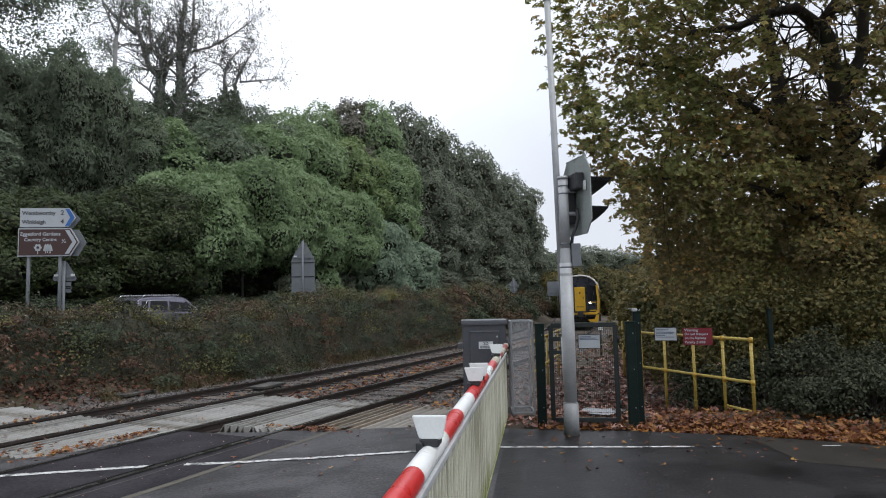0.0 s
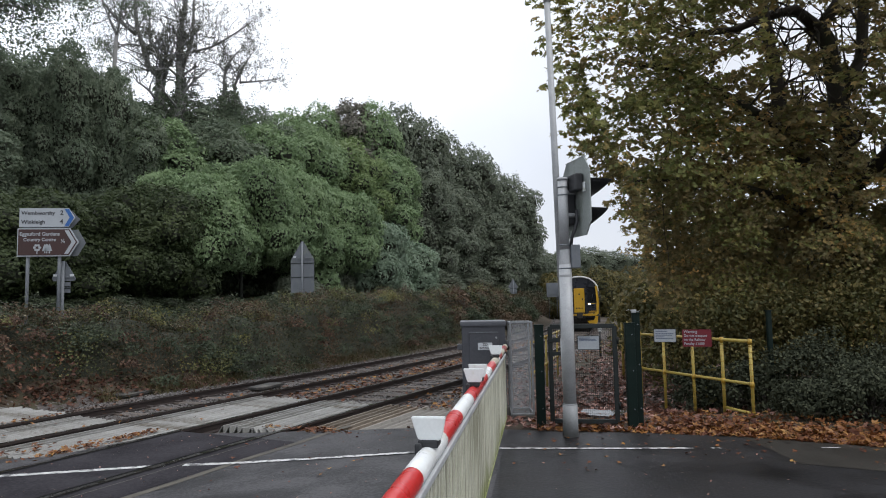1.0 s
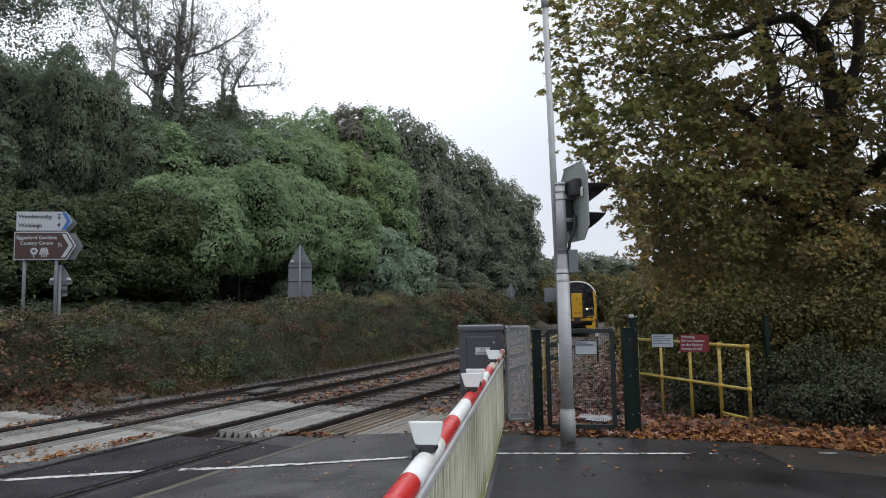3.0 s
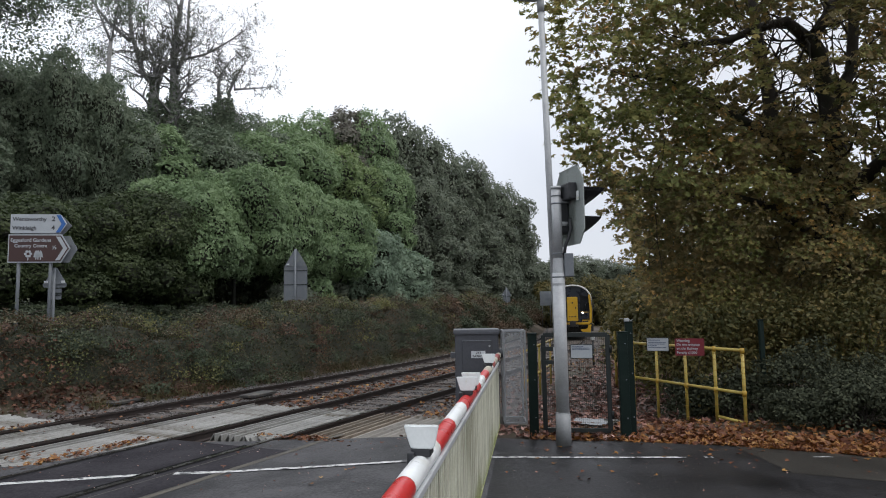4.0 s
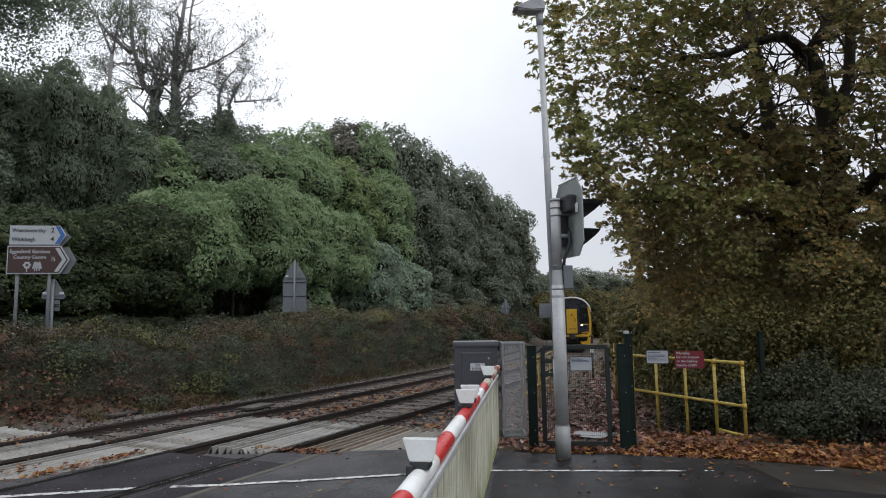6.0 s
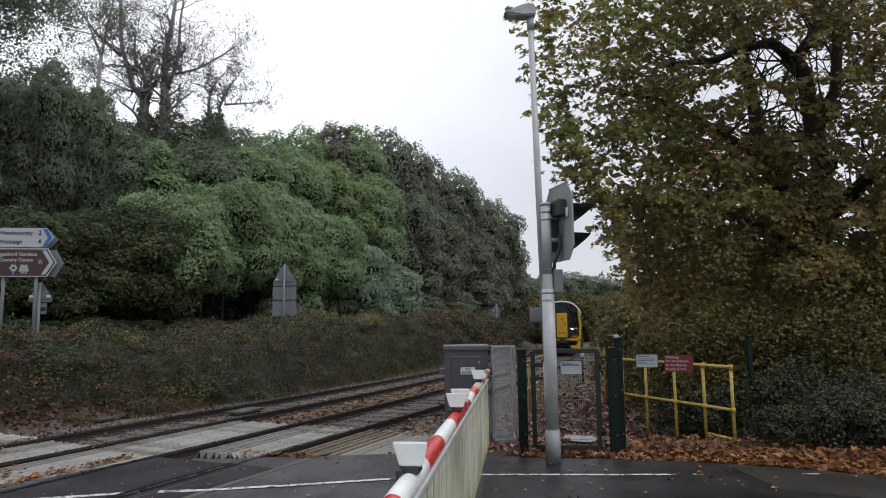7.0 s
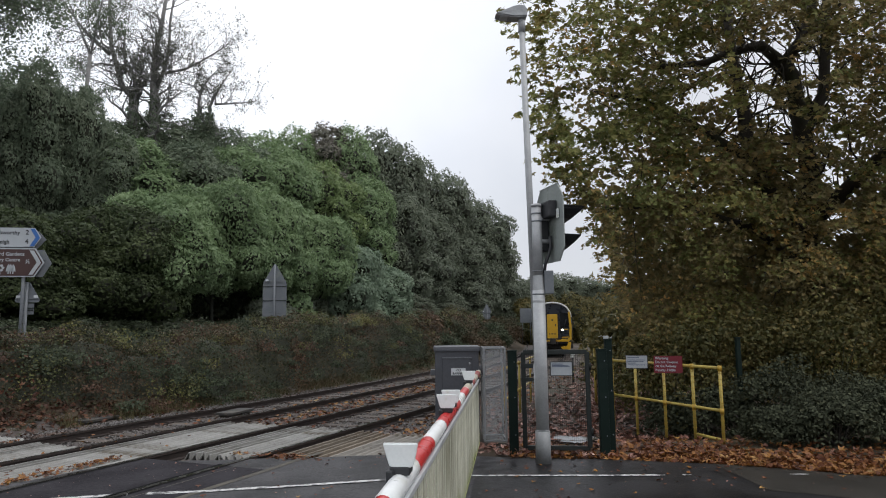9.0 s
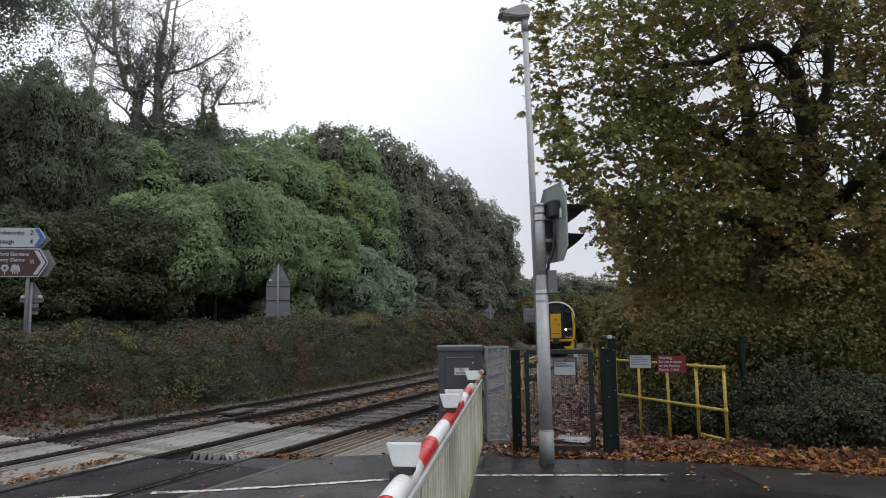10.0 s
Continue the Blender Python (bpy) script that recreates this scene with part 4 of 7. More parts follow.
def gate_post(x, y, w, hgt, label):
    t = thing("gate_post", pose(x, y, 0, 0, 0, -8), label, "gate post", "posts of the gate")
    part("post", box(bmesh.new(), (0, 0, hgt / 2 - 0.05), (w, w, hgt + 0.1), 0.006), M["green_steel"], t)
    part("cap", box(bmesh.new(), (0, 0, hgt + 0.008), (w + 0.012, w + 0.012, 0.016), 0.004), M["green_steel"], t)
    for z in (0.25, hgt * 0.55, hgt - 0.14):
        part("bolt", tube(bmesh.new(), (w * 0.2, -w / 2, z), (w * 0.2, -w / 2 - 0.010, z), 0.009, n=10), M["sign_back"], t)
    return t


gate_post(1.30, 9.02, 0.125, 1.36, "dark green steel gate post on the tarmac edge")
gate_post(2.485, 8.82, 0.125, 1.37, "dark green steel gate closing post")
gate_post(2.60, 8.90, 0.095, 1.50, "taller dark green steel post beside the gate")


def pedestrian_gate():
    t = thing("pedestrian_gate", pose(1.455, 9.03, 0.0, 0, 0, -8.5), "dark green steel mesh pedestrian gate, closed", "gate")
    w, lo, hi = 0.86, 0.07, 1.345
    for x in (0.0, w):
        part("stile", box(bmesh.new(), (x, 0, (lo + hi) / 2), (0.062, 0.05, hi - lo), 0.005), M["black_steel"], t)
    for z in (lo, hi):
        part("rail", box(bmesh.new(), (w / 2, 0, z), (w, 0.05, 0.06), 0.005), M["black_steel"], t)
    bm = bmesh.new()
    for k in range(1, 34):
        tube(bm, (w * k / 34, 0, lo), (w * k / 34, 0, hi), 0.0022, n=4, caps=False)
    for k in range(1, 26):
        tube(bm, (0, 0.004, lo + (hi - lo) * k / 26), (w, 0.004, lo + (hi - lo) * k / 26), 0.0022, n=4, caps=False)
    part("mesh_infill", bm, M["black_steel"], t, "fine welded wire mesh")
    part("latch_plate", box(bmesh.new(), (0.10, -0.02, 1.16), (0.24, 0.02, 0.06), 0.004), M["black_steel"], t)
    part("latch_plate", box(bmesh.new(), (0.10, -0.02, 0.98), (0.24, 0.02, 0.05), 0.004), M["black_steel"], t)
    for z in (0.28, 1.15):
        part("hinge", tube(bmesh.new(), (w + 0.035, -0.02, z - 0.05), (w + 0.035, -0.02, z + 0.05), 0.018, n=10), M["black_steel"], t)
    return t


pedestrian_gate()
notice("gate_sign", 0.29, 0.185, M["sign_dim_faded"], pose(1.95, 8.90, 1.125, 0, 0, -8.5), "small white notice plate on the gate",
       [(-0.125, 0.062, 0.15, 0.009), (-0.125, 0.044, 0.22, 0.008), (-0.125, 0.028, 0.24, 0.007)], M["ink_blue"], M["black_steel"])


def handrail(name, nodes, tops, label, mid=None, joint=True, ribbed=False):
    """A tubular rail: uprights at nodes (x, y, foot), a top and a middle rail at given heights."""
    t = thing(name, Matrix(), label, "handrail", "yellow handrails")
    r = 0.024
    for x, y, foot in nodes:
        up = part("upright", tube(bmesh.new(), (x, y, foot - 0.05), (x, y, tops), r, n=14), M["yellow_paint"], t)
        if ribbed:
            bm = bmesh.new()
            for k in range(int((tops - foot) / 0.085)):
                tube(bm, (x, y, foot + 0.05 + 0.085 * k), (x, y, foot + 0.058 + 0.085 * k), r + 0.0025, n=12)
            tagged(part("ribbing", bm, M["yellow_joint"], up, "thin raised bands round the tube"), kind="stuff")
        if joint:
            for z in (tops, mid):
                if z is not None:
                    part("joint", tube(bmesh.new(), (x, y, z - 0.045), (x, y, z + 0.035), r + 0.007, n=14), M["yellow_joint"], up)
    a, b = Vector((*nodes[0][:2], tops)), Vector((*nodes[-1][:2], tops))
    part("top_rail", tube(bmesh.new(), a, b, r, n=14), M["yellow_paint"], t)
    if mid is not None:
        part("middle_rail", tube(bmesh.new(), a + Vector((0, 0, mid - tops)), b + Vector((0, 0, mid - tops)), r * 0.95, n=14), M["yellow_paint"], t)
    return t


h1 = handrail("handrail", [(4.40, 9.48, 0.0), (4.21, 10.0, 0.0), (3.99, 10.6, -0.1), (3.76, 11.3, -0.2), (3.55, 11.95, -0.24)], 1.06, "worn yellow tubular handrail in fallen leaves", 0.45, ribbed=True)
part("foot_rail", tube(bmesh.new(), (4.40, 9.48, 0.03), (4.22, 9.96, 0.05), 0.022, n=12), M["yellow_paint"], h1)
handrail("handrail", [(3.46, 12.05, -0.26), (3.75, 13.3, -0.27), (4.1, 14.6, -0.28), (4.45, 15.9, -0.3), (4.8, 17.2, -0.3), (5.5, 19.8, -0.32)], 1.04, "yellow tubular handrail along the leafy path", 0.42)
handrail("handrail", [(1.75, 13.2, -0.26), (2.35, 15.2, -0.28), (2.95, 17.2, -0.3), (3.55, 19.2, -0.32)], 0.86, "yellow handrail between the path and the track", 0.25)

notice("rail_sign", 0.345, 0.215, M["sign_dim_faded"], pose(3.66, 10.90, 1.085, 0, 0, -20), "white notice plate with small blue lines on the handrail",
       [(-0.15, 0.07, 0.19, 0.011), (-0.15, 0.03, 0.28, 0.009), (-0.15, 0.005, 0.26, 0.009), (-0.15, -0.022, 0.14, 0.009), (-0.15, -0.05, 0.28, 0.009)], M["ink_blue"], M["ink"])
notice("warning_sign", 0.425, 0.265, M["sign_red"], pose(3.93, 10.23, 1.075, 0, 0, -20), "red trespass warning sign on the yellow handrail", [], M["sign_dim_faded"], None,
       (("Warning", 0.056, -0.19, 0.080), ("Do not trespass", 0.052, -0.19, 0.022), ("on the Railway", 0.052, -0.19, -0.040), ("Penalty £1000", 0.052, -0.19, -0.104)))

for x, y, hgt in ((5.32, 10.75, 1.46),):
    t = thing("fence_post", pose(x, y, 0), "dark green steel fence post in the bushes", "fence post")
    part("post", box(bmesh.new(), (0, 0, hgt / 2 - 0.05), (0.07, 0.07, hgt + 0.1), 0.006), M["green_steel"], t)
    part("cap", box(bmesh.new(), (0, 0, hgt + 0.008), (0.095, 0.095, 0.016), 0.004), M["green_steel"], t)


pud = bmesh.new()
bmesh.ops.create_circle(pud, cap_ends=True, segments=28, radius=1.0)
for v in pud.verts:
    k = 1 + 0.25 * math.sin(3.1 * math.atan2(v.co.y, v.co.x) + 1) + 0.12 * math.sin(7 * math.atan2(v.co.y, v.co.x))
    v.co = Vector((2.30 + 0.34 * k * v.co.x, 9.66 + 0.26 * k * v.co.y, 0.066))
single("puddle", pud, M["water"], "shallow puddle on the leafy path behind the gate", "puddle", kind="structure")

# small posts and lamps of the station path
def path_post(x, y, hgt, r, mat, label, top=None):
    z = float(land([x], [y])[0]) - 0.05
    t = thing("path_post", pose(x, y, z), label, "post", "posts along the path")
    part("shaft", tube(bmesh.new(), (0, 0, 0), (0, 0, hgt), r, r * 0.9, 12), mat, t)
    if top == "box":
        part("box", box(bmesh.new(), (0, 0, hgt + 0.05), (0.12, 0.10, 0.12), 0.01), M["lamp_white"], t, "small white box")
    if top == "lamp":
        part("arm", tube(bmesh.new(), (0, 0, hgt), (-0.5, 0.1, hgt + 0.12), 0.03, n=10), mat, t)
        part("lantern", box(bmesh.new(), (-0.72, 0.12, hgt + 0.13), (0.45, 0.2, 0.09), 0.03), M["lamp_white"], t, "pale lantern")
    if top == "signal":
        part("head", box(bmesh.new(), (0, -0.05, hgt + 0.25), (0.32, 0.18, 0.62), 0.03), M["signal_black"], t, "black signal head")
        part("number_plate", box(bmesh.new(), (0, -0.15, hgt - 0.25), (0.22, 0.01, 0.3), 0.0), M["sign_white"], t, "small white plate")
    return t


path_post(9.6, 31.5, 2.6, 0.045, M["lamp_white"], "slim pale post beside the path")
path_post(5.35, 22.6, 0.95, 0.035, M["signal_black"], "dark post with a white box beside the path", "box")
path_post(4.55, 16.8, 1.45, 0.035, M["yellow_paint"], "yellow post beside the gate path")
path_post(12.4, 43.0, 2.1, 0.05, M["signal_black"], "dark railway signal post beside the line", "signal")

# tiny fittings on the tall gate post: pale wired control box
cb = thing("gate_control", pose(2.57, 8.88, 1.515), "small grey control fitting on the gate post", "control box")
part("box", box(bmesh.new(), (0, 0, 0.022), (0.062, 0.06, 0.044), 0.008), M["galvanised"], cb)
part("wire", sweep(bmesh.new(), [(-0.03, 0, 0.03), (-0.06, 0.0, 0.045), (-0.10, 0.01, 0.03)], 0.004, 6), M["galvanised"], cb)
part("wire", sweep(bmesh.new(), [(0.03, 0, 0.03), (0.06, 0.0, 0.01), (0.085, 0.01, 0.03)], 0.004, 6), M["galvanised"], cb)


# ---------------------------------------------------------------- road signs by the main road
def flag_outline(w, h, tip):
    return [(-w / 2, -h / 2), (w / 2 - tip, -h / 2), (w / 2, 0), (w / 2 - tip, h / 2), (-w / 2, h / 2)]


def chevron(w, h, tip, x0, t):
    return [(x0, -h / 2), (x0 + t, -h / 2), (x0 + t + tip, 0), (x0 + t, h / 2), (x0, h / 2), (x0 + tip, 0)]


def direction_sign():
    t = thing("direction_sign", pose(-10.35, 17.0, 0.35, 0, 0, 8), "white and brown flag direction signs on two posts", "direction sign")
    for x in (-0.47, 0.30):
        part("post", tube(bmesh.new(), (x, 0.06, 0), (x, 0.06, 4.0), 0.042, n=14), M["sign_back"], t)
    up = bmesh.new()
    prism(up, flag_outline(1.36, 0.50, 0.16), 0.02, pose(0.0, 0, 3.76))
    white = part("upper_board", up, M["sign_dim_faded"], t, "white board with a blue chevron")
    bm = prism(bmesh.new(), chevron(1.3, 0.46, 0.13, 0.42, 0.105), 0.006, pose(0, -0.008, 3.76))
    part("chevron", bm, M["sign_blue"], white)
    for body, num, z in (("Wembworthy", "2", 3.835), ("Winkleigh", "4", 3.60)):
        lettering("writing", body, 0.142, M["ink"], white, pose(-0.63, -0.006, z, 90, 0, 0))
        lettering("writing", num, 0.17, M["ink"], white, pose(0.31, -0.006, z, 90, 0, 0))
    lo = bmesh.new()
    prism(lo, flag_outline(1.50, 0.74, 0.22), 0.02, pose(0.04, -0.01, 3.11))
    rim = part("lower_board", lo, M["sign_dim_faded"], t, "brown tourist board with a white border")
    bm = prism(bmesh.new(), flag_outline(1.44, 0.68, 0.20), 0.006, pose(0.035, -0.018, 3.11))
    brown = part("brown_face", bm, M["sign_brown"], rim, "brown face")
    part("chevron", prism(bmesh.new(), chevron(1.3, 0.62, 0.18, 0.44, 0.10), 0.006, pose(0, -0.026, 3.11)), M["sign_dim_faded"], rim)
    lettering("writing", "Eggesford Gardens", 0.128, M["sign_dim_faded"], rim, pose(-0.655, -0.0215, 3.285, 90, 0, 0))
    lettering("writing", "Country Centre", 0.120, M["sign_dim_faded"], rim, pose(-0.56, -0.0215, 3.14, 90, 0, 0))
    lettering("writing", "½", 0.14, M["sign_dim_faded"], rim, pose(0.35, -0.0215, 3.09, 90, 0, 0))
    bm = bmesh.new()
    for k in range(6):
        a = math.tau * k / 6
        tube(bm, (-0.22 + 0.065 * math.cos(a), -0.019, 2.97 + 0.065 * math.sin(a)), (-0.22 + 0.065 * math.cos(a), -0.024, 2.97 + 0.065 * math.sin(a)), 0.033, n=10)
    box(bm, (-0.22, -0.0215, 2.86), (0.02, 0.005, 0.12))
    part("flower_symbol", bm, M["sign_dim_faded"], rim)
    bm = bmesh.new()
    for x, r in ((-0.05, 0.062), (0.0, 0.08), (0.06, 0.06)):
        prism(bm, [(x - r, -0.05), (x + r, -0.05), (x + r * 0.6, 0.07), (x, 0.14), (x - r * 0.6, 0.07)], 0.005, pose(0.02, -0.024, 2.93))
        box(bm, (x + 0.02, -0.0215, 2.855), (0.025, 0.005, 0.07))
    part("tree_symbol", bm, M["sign_dim_faded"], rim)
    for z in (3.02, 3.24, 3.66, 3.88):
        part("sign_rail", box(bmesh.new(), (0.0, 0.03, z), (1.2, 0.02, 0.04)), M["sign_back"], t)
    for x, z, h in ((0.06, 3.72, 0.46), (0.22, 3.10, 0.70)):
        back = part("rear_board", prism(bmesh.new(), flag_outline(1.4, h, 0.2), 0.02, pose(x, 0.115, z)), M["sign_back"], t, "plain grey back of the board facing the other way")
        part("channel", box(bmesh.new(), (x, 0.108, z + 0.1), (1.1, 0.012, 0.04)), M["sign_back"], back)
    return t


direction_sign()



def warning_triangle(x, y, z0, size, apex, plates, turn, label, rust=False):
    """A triangular road sign from behind, with its post, channels and plates below. plates: (width, top, bottom)."""
    t = thing("road_sign", pose(x, y, z0, 0, 0, turn), label, "road sign", "road signs from behind")
    h = size * 0.866
    part("post", tube(bmesh.new(), (0, -0.045, 0), (0, -0.045, apex - z0 - 0.05), 0.038, n=14), M["sign_back"], t)
    bm = bmesh.new()
    r = 0.06
    out = []
    for cx, cz, a0 in ((0, apex - z0 - 2 * r * 0.9, 30), (-size / 2 + r * 1.5, apex - z0 - h + r, 150), (size / 2 - r * 1.5, apex - z0 - h + r, 270)):
        for k in range(6):
            a = math.radians(a0 + 120 * k / 5)
            out.append((cx + r * math.cos(a), cz + r * math.sin(a)))
    prism(bm, out, 0.012, pose(0, 0, 0))
    tri = part("triangle", bm, M["sign_back"], t, "plain grey back of a triangle")
    part("channel", box(bmesh.new(), (0, -0.012, apex - z0 - h + 0.10), (size * 0.86, 0.022, 0.035), 0.003), M["sign_back"], tri)
    for sx in (-1, 1) if rust is False else (-1,):
        part("clip", box(bmesh.new(), (sx * size * 0.32, -0.018, apex - z0 - h + 0.15), (0.10, 0.02, 0.06), 0.003), M["sign_white"], tri, "pale square label")
    for w, top, bottom in plates:
        pl = part("plate", box(bmesh.new(), (0, 0.006, (top + bottom) / 2 - z0), (w, 0.012, top - bottom), 0.0), M["sign_back"], t, "grey back of a sign plate")
        for z in (top - 0.12, (top + bottom) / 2 - 0.03):
            part("channel", box(bmesh.new(), (0, -0.010, z - z0), (w * 0.98, 0.02, 0.03), 0.003), M["black_steel"], pl)
    return t


warning_triangle(-10.02, 17.25, 0.3, 0.66, 3.02, [(0.34, 2.42, 2.14)], 4, "grey back of a small triangular sign with a plate")
warning_triangle(-5.38, 25.0, 0.3, 0.92, 4.17, [(0.90, 3.40, 2.15)], -2, "grey back of a triangular sign above large plates", True)
warning_triangle(6.10, 57.0, 0.2, 0.92, 3.58, [(0.62, 2.85, 1.9)], 6, "grey back of a distant triangular sign", True)
t = thing("sign_board", pose(10.4, 62.0, 0.0, 0, 0, 10), "grey-blue back of a distant sign board", "sign board")
part("board", box(bmesh.new(), (0, 0, 2.6), (1.25, 0.03, 1.35), 0.0), M["sign_back"], t)
for z in (2.2, 2.6, 3.0):
    part("channel", box(bmesh.new(), (0, -0.03, z), (1.2, 0.03, 0.05)), M["sign_back"], t)
for x in (-0.4, 0.4):
    part("post", tube(bmesh.new(), (x, 0.05, 0), (x, 0.05, 3.2), 0.04, n=10), M["sign_back"], t)


# ---------------------------------------------------------------- the waiting train
def train():
    s0 = 37.2
    x, y, h = line(s0, 0.0)
    t = thing("train", pose(x, y, float(rail_z(s0)), 0, 0, -math.degrees(h) + 2.6), "stopped diesel train with a yellow front and one lit headlight", "train")
    half = [(1.10, 0.80), (1.28, 0.95), (1.34, 1.25), (1.36, 2.0), (1.32, 2.65), (1.22, 3.02), (1.02, 3.32), (0.72, 3.53), (0.36, 3.64), (0.0, 3.67)]
    prof = half + [(-a, b) for a, b in half[-2::-1]]
    bm = bmesh.new()
    rings = []
    for yy, k in ((0.16, 0.955), (0.22, 0.985), (0.40, 1.0), (22.5, 1.0), (22.8, 0.95)):
        rings.append([bm.verts.new((a * k, yy, 2.2 + (b - 2.2) * k)) for a, b in prof])
    for a, b in zip(rings, rings[1:]):
        for j in range(len(prof)):
            bm.faces.new((a[j - 1], a[j], b[j], b[j - 1])).smooth = True
    bm.faces.new(rings[0][::-1])
    bm.faces.new(rings[-1])
    bmesh.ops.recalc_face_normals(bm, faces=list(bm.faces))
    part("body", bm, M["train_dark"], t, "dark blue side and front surround")
    roof = bmesh.new()
    top = [(a * 1.012, b + 0.012) for a, b in prof if b > 2.95]
    ra = [roof.verts.new((a, 0.10, b)) for a, b in top]
    rb = [roof.verts.new((a, 22.6, b)) for a, b in top]
    for j in range(len(top) - 1):
        roof.faces.new((ra[j], ra[j + 1], rb[j + 1], rb[j])).smooth = True
    bmesh.ops.solidify(roof, geom=list(roof.faces), thickness=0.02)
    part("roof", roof, M["train_roof"], t, "grey metal roof")
    # pale rim round the front end of the roof
    rim = bmesh.new()
    pts = [(a * 0.985, 0.10, 2.2 + (b - 2.2) * 0.985) for a, b in prof if b > 2.6]
    sweep(rim, pts, 0.055, 8)
    part("front_rim", rim, M["train_trim"], t, "pale rim over the cab")
    # yellow front: pillars, lower panel and corridor door
    lower = bmesh.new()
    prism(lower, [(-1.12, 0.95), (1.12, 0.95), (1.27, 1.25), (1.29, 1.86), (0.50, 1.86), (0.44, 1.16), (-0.44, 1.16), (-0.50, 1.86), (-1.29, 1.86), (-1.27, 1.25)], 0.10, pose(0, 0.08, 0))
    part("front_panel", lower, M["train_dark"], t, "dark lower front panel")
    part("bumper_beam", box(bmesh.new(), (0, 0.06, 1.03), (2.2, 0.08, 0.15), 0.03), M["train_yellow"], t, "yellow beam")
    for sx in (-1, 1):
        part("corner_strip", prism(bmesh.new(), [(sx * 1.10, 1.0), (sx * 1.27, 1.10), (sx * 1.31, 1.86), (sx * 1.15, 1.86), (sx * 1.12, 1.36), (sx * 0.62, 1.30), (sx * 0.62, 1.20), (sx * 1.02, 1.20)], 0.12, pose(0, 0.045, 0)), M["train_yellow"], t, "yellow corner strip")
        part("lamp_surround", box(bmesh.new(), (sx * 0.80, 0.06, 1.80), (0.56, 0.05, 0.05), 0.01), M["train_yellow"], t)
    for sx in (-1, 1):
        bm = prism(bmesh.new(), [(sx * 1.33, 1.8), (sx * 1.17, 1.8), (sx * 1.08, 2.98), (sx * 1.21, 3.02)], 0.12, pose(0, 0.045, 0))
        part("corner_pillar", bm, M["train_yellow"], t, "yellow corner pillar")
    door = part("corridor_door", box(bmesh.new(), (0, 0.02, 2.02), (0.72, 0.14, 1.66), 0.03), M["train_yellow"], t, "yellow corridor door in the middle")
    part("door_window", box(bmesh.new(), (0, -0.055, 2.45), (0.10, 0.012, 0.10), 0.003), M["train_dark"], door)
    part("handle", box(bmesh.new(), (0.22, -0.06, 2.1), (0.06, 0.02, 0.16), 0.003), M["train_dark"], door)
    bm = bmesh.new()
    for k in range(5):
        box(bm, (-0.2 + 0.1 * k, -0.053, 1.50), (0.06, 0.008, 0.07))
    part("number_bars", bm, M["train_dark"], door, "unreadable dark number")
    for sx in (-1, 1):
        part("door_pillar", box(bmesh.new(), (sx * 0.45, 0.05, 2.1), (0.10, 0.16, 1.9), 0.02), M["train_dark"], t)
        bm = prism(bmesh.new(), [(sx * 0.52, 1.95), (sx * 1.17, 1.95), (sx * 1.07, 2.88), (sx * 0.56, 2.98)], 0.05, pose(0, 0.085, 0))
        w = part("windscreen", bm, M["dark_glass"], t, "black cab windscreen")
        part("wiper", tube(bmesh.new(), (sx * 0.8, 0.06, 1.95), (sx * 0.95, 0.06, 2.5), 0.012, n=6), M["signal_black"], w)
        cl = part("light_cluster", box(bmesh.new(), (sx * 0.80, 0.06, 1.66), (0.50, 0.06, 0.24), 0.03), M["train_dark"], t, "dark headlight cluster")
        for k, dx in enumerate((-0.13, 0.10)):
            lit = sx == 1 and k == 0
            lens = tube(bmesh.new(), (sx * 0.80 + sx * dx, 0.035, 1.66 + (0.10 if lit else 0)), (sx * 0.80 + sx * dx, 0.015, 1.66 + (0.10 if lit else 0)), 0.058 if lit else 0.06, n=16)
            part("headlight" if lit else "marker_light", lens, M["headlight" if lit else "dark_glass"], cl, "lit white headlight" if lit else "")
        part("grille", box(bmesh.new(), (sx * 0.80, 0.07, 1.36), (0.72, 0.05, 0.26), 0.02), M["train_dark"], t, "dark grille")
        part("jumper_box", box(bmesh.new(), (sx * 0.72, 0.02, 1.04), (0.36, 0.14, 0.16), 0.02), M["train_yellow"], t)
        part("mirror", box(bmesh.new(), (sx * 1.42, 0.35, 2.2), (0.06, 0.08, 0.30), 0.02), M["train_dark"], t)
    part("coupler", box(tube(bmesh.new(), (0, 0.2, 1.0), (0, -0.30, 1.0), 0.11, n=14), (0, -0.32, 1.0), (0.40, 0.16, 0.42), 0.04), M["train_under"], t, "dark coupler")
    for k in range(3):
        x0 = -0.3 + 0.3 * k
        part("hose", sweep(bmesh.new(), [(x0, 0.0, 0.98), (x0 + 0.03, -0.14, 0.80), (x0, -0.1, 0.62)], 0.028, 8), M["train_under"], t)
    part("snow_plough", prism(bmesh.new(), [(-1.0, 0.22), (1.0, 0.22), (1.16, 0.40), (0.62, 0.46), (-0.62, 0.46), (-1.16, 0.40)], 0.10, pose(0, -0.02, 0)), M["train_under"], t, "dark plough under the front")
    for sx in (-1, 1):
        part("valance", prism(bmesh.new(), [(sx * 0.50, 0.62), (sx * 0.62, 0.46), (sx * 1.16, 0.42), (sx * 1.24, 0.95), (sx * 1.05, 0.95), (sx * 0.95, 0.66)], 0.10, pose(0, 0.03, 0)), M["train_yellow"], t, "yellow corner valance with a dark step")
        part("step", box(bmesh.new(), (sx * 1.30, 0.30, 0.75), (0.14, 0.5, 0.5), 0.02), M["train_under"], t)
    part("underframe", box(bmesh.new(), (0, 11.4, 0.70), (2.3, 22.0, 0.42), 0.03), M["train_under"], t, "dark underframe")
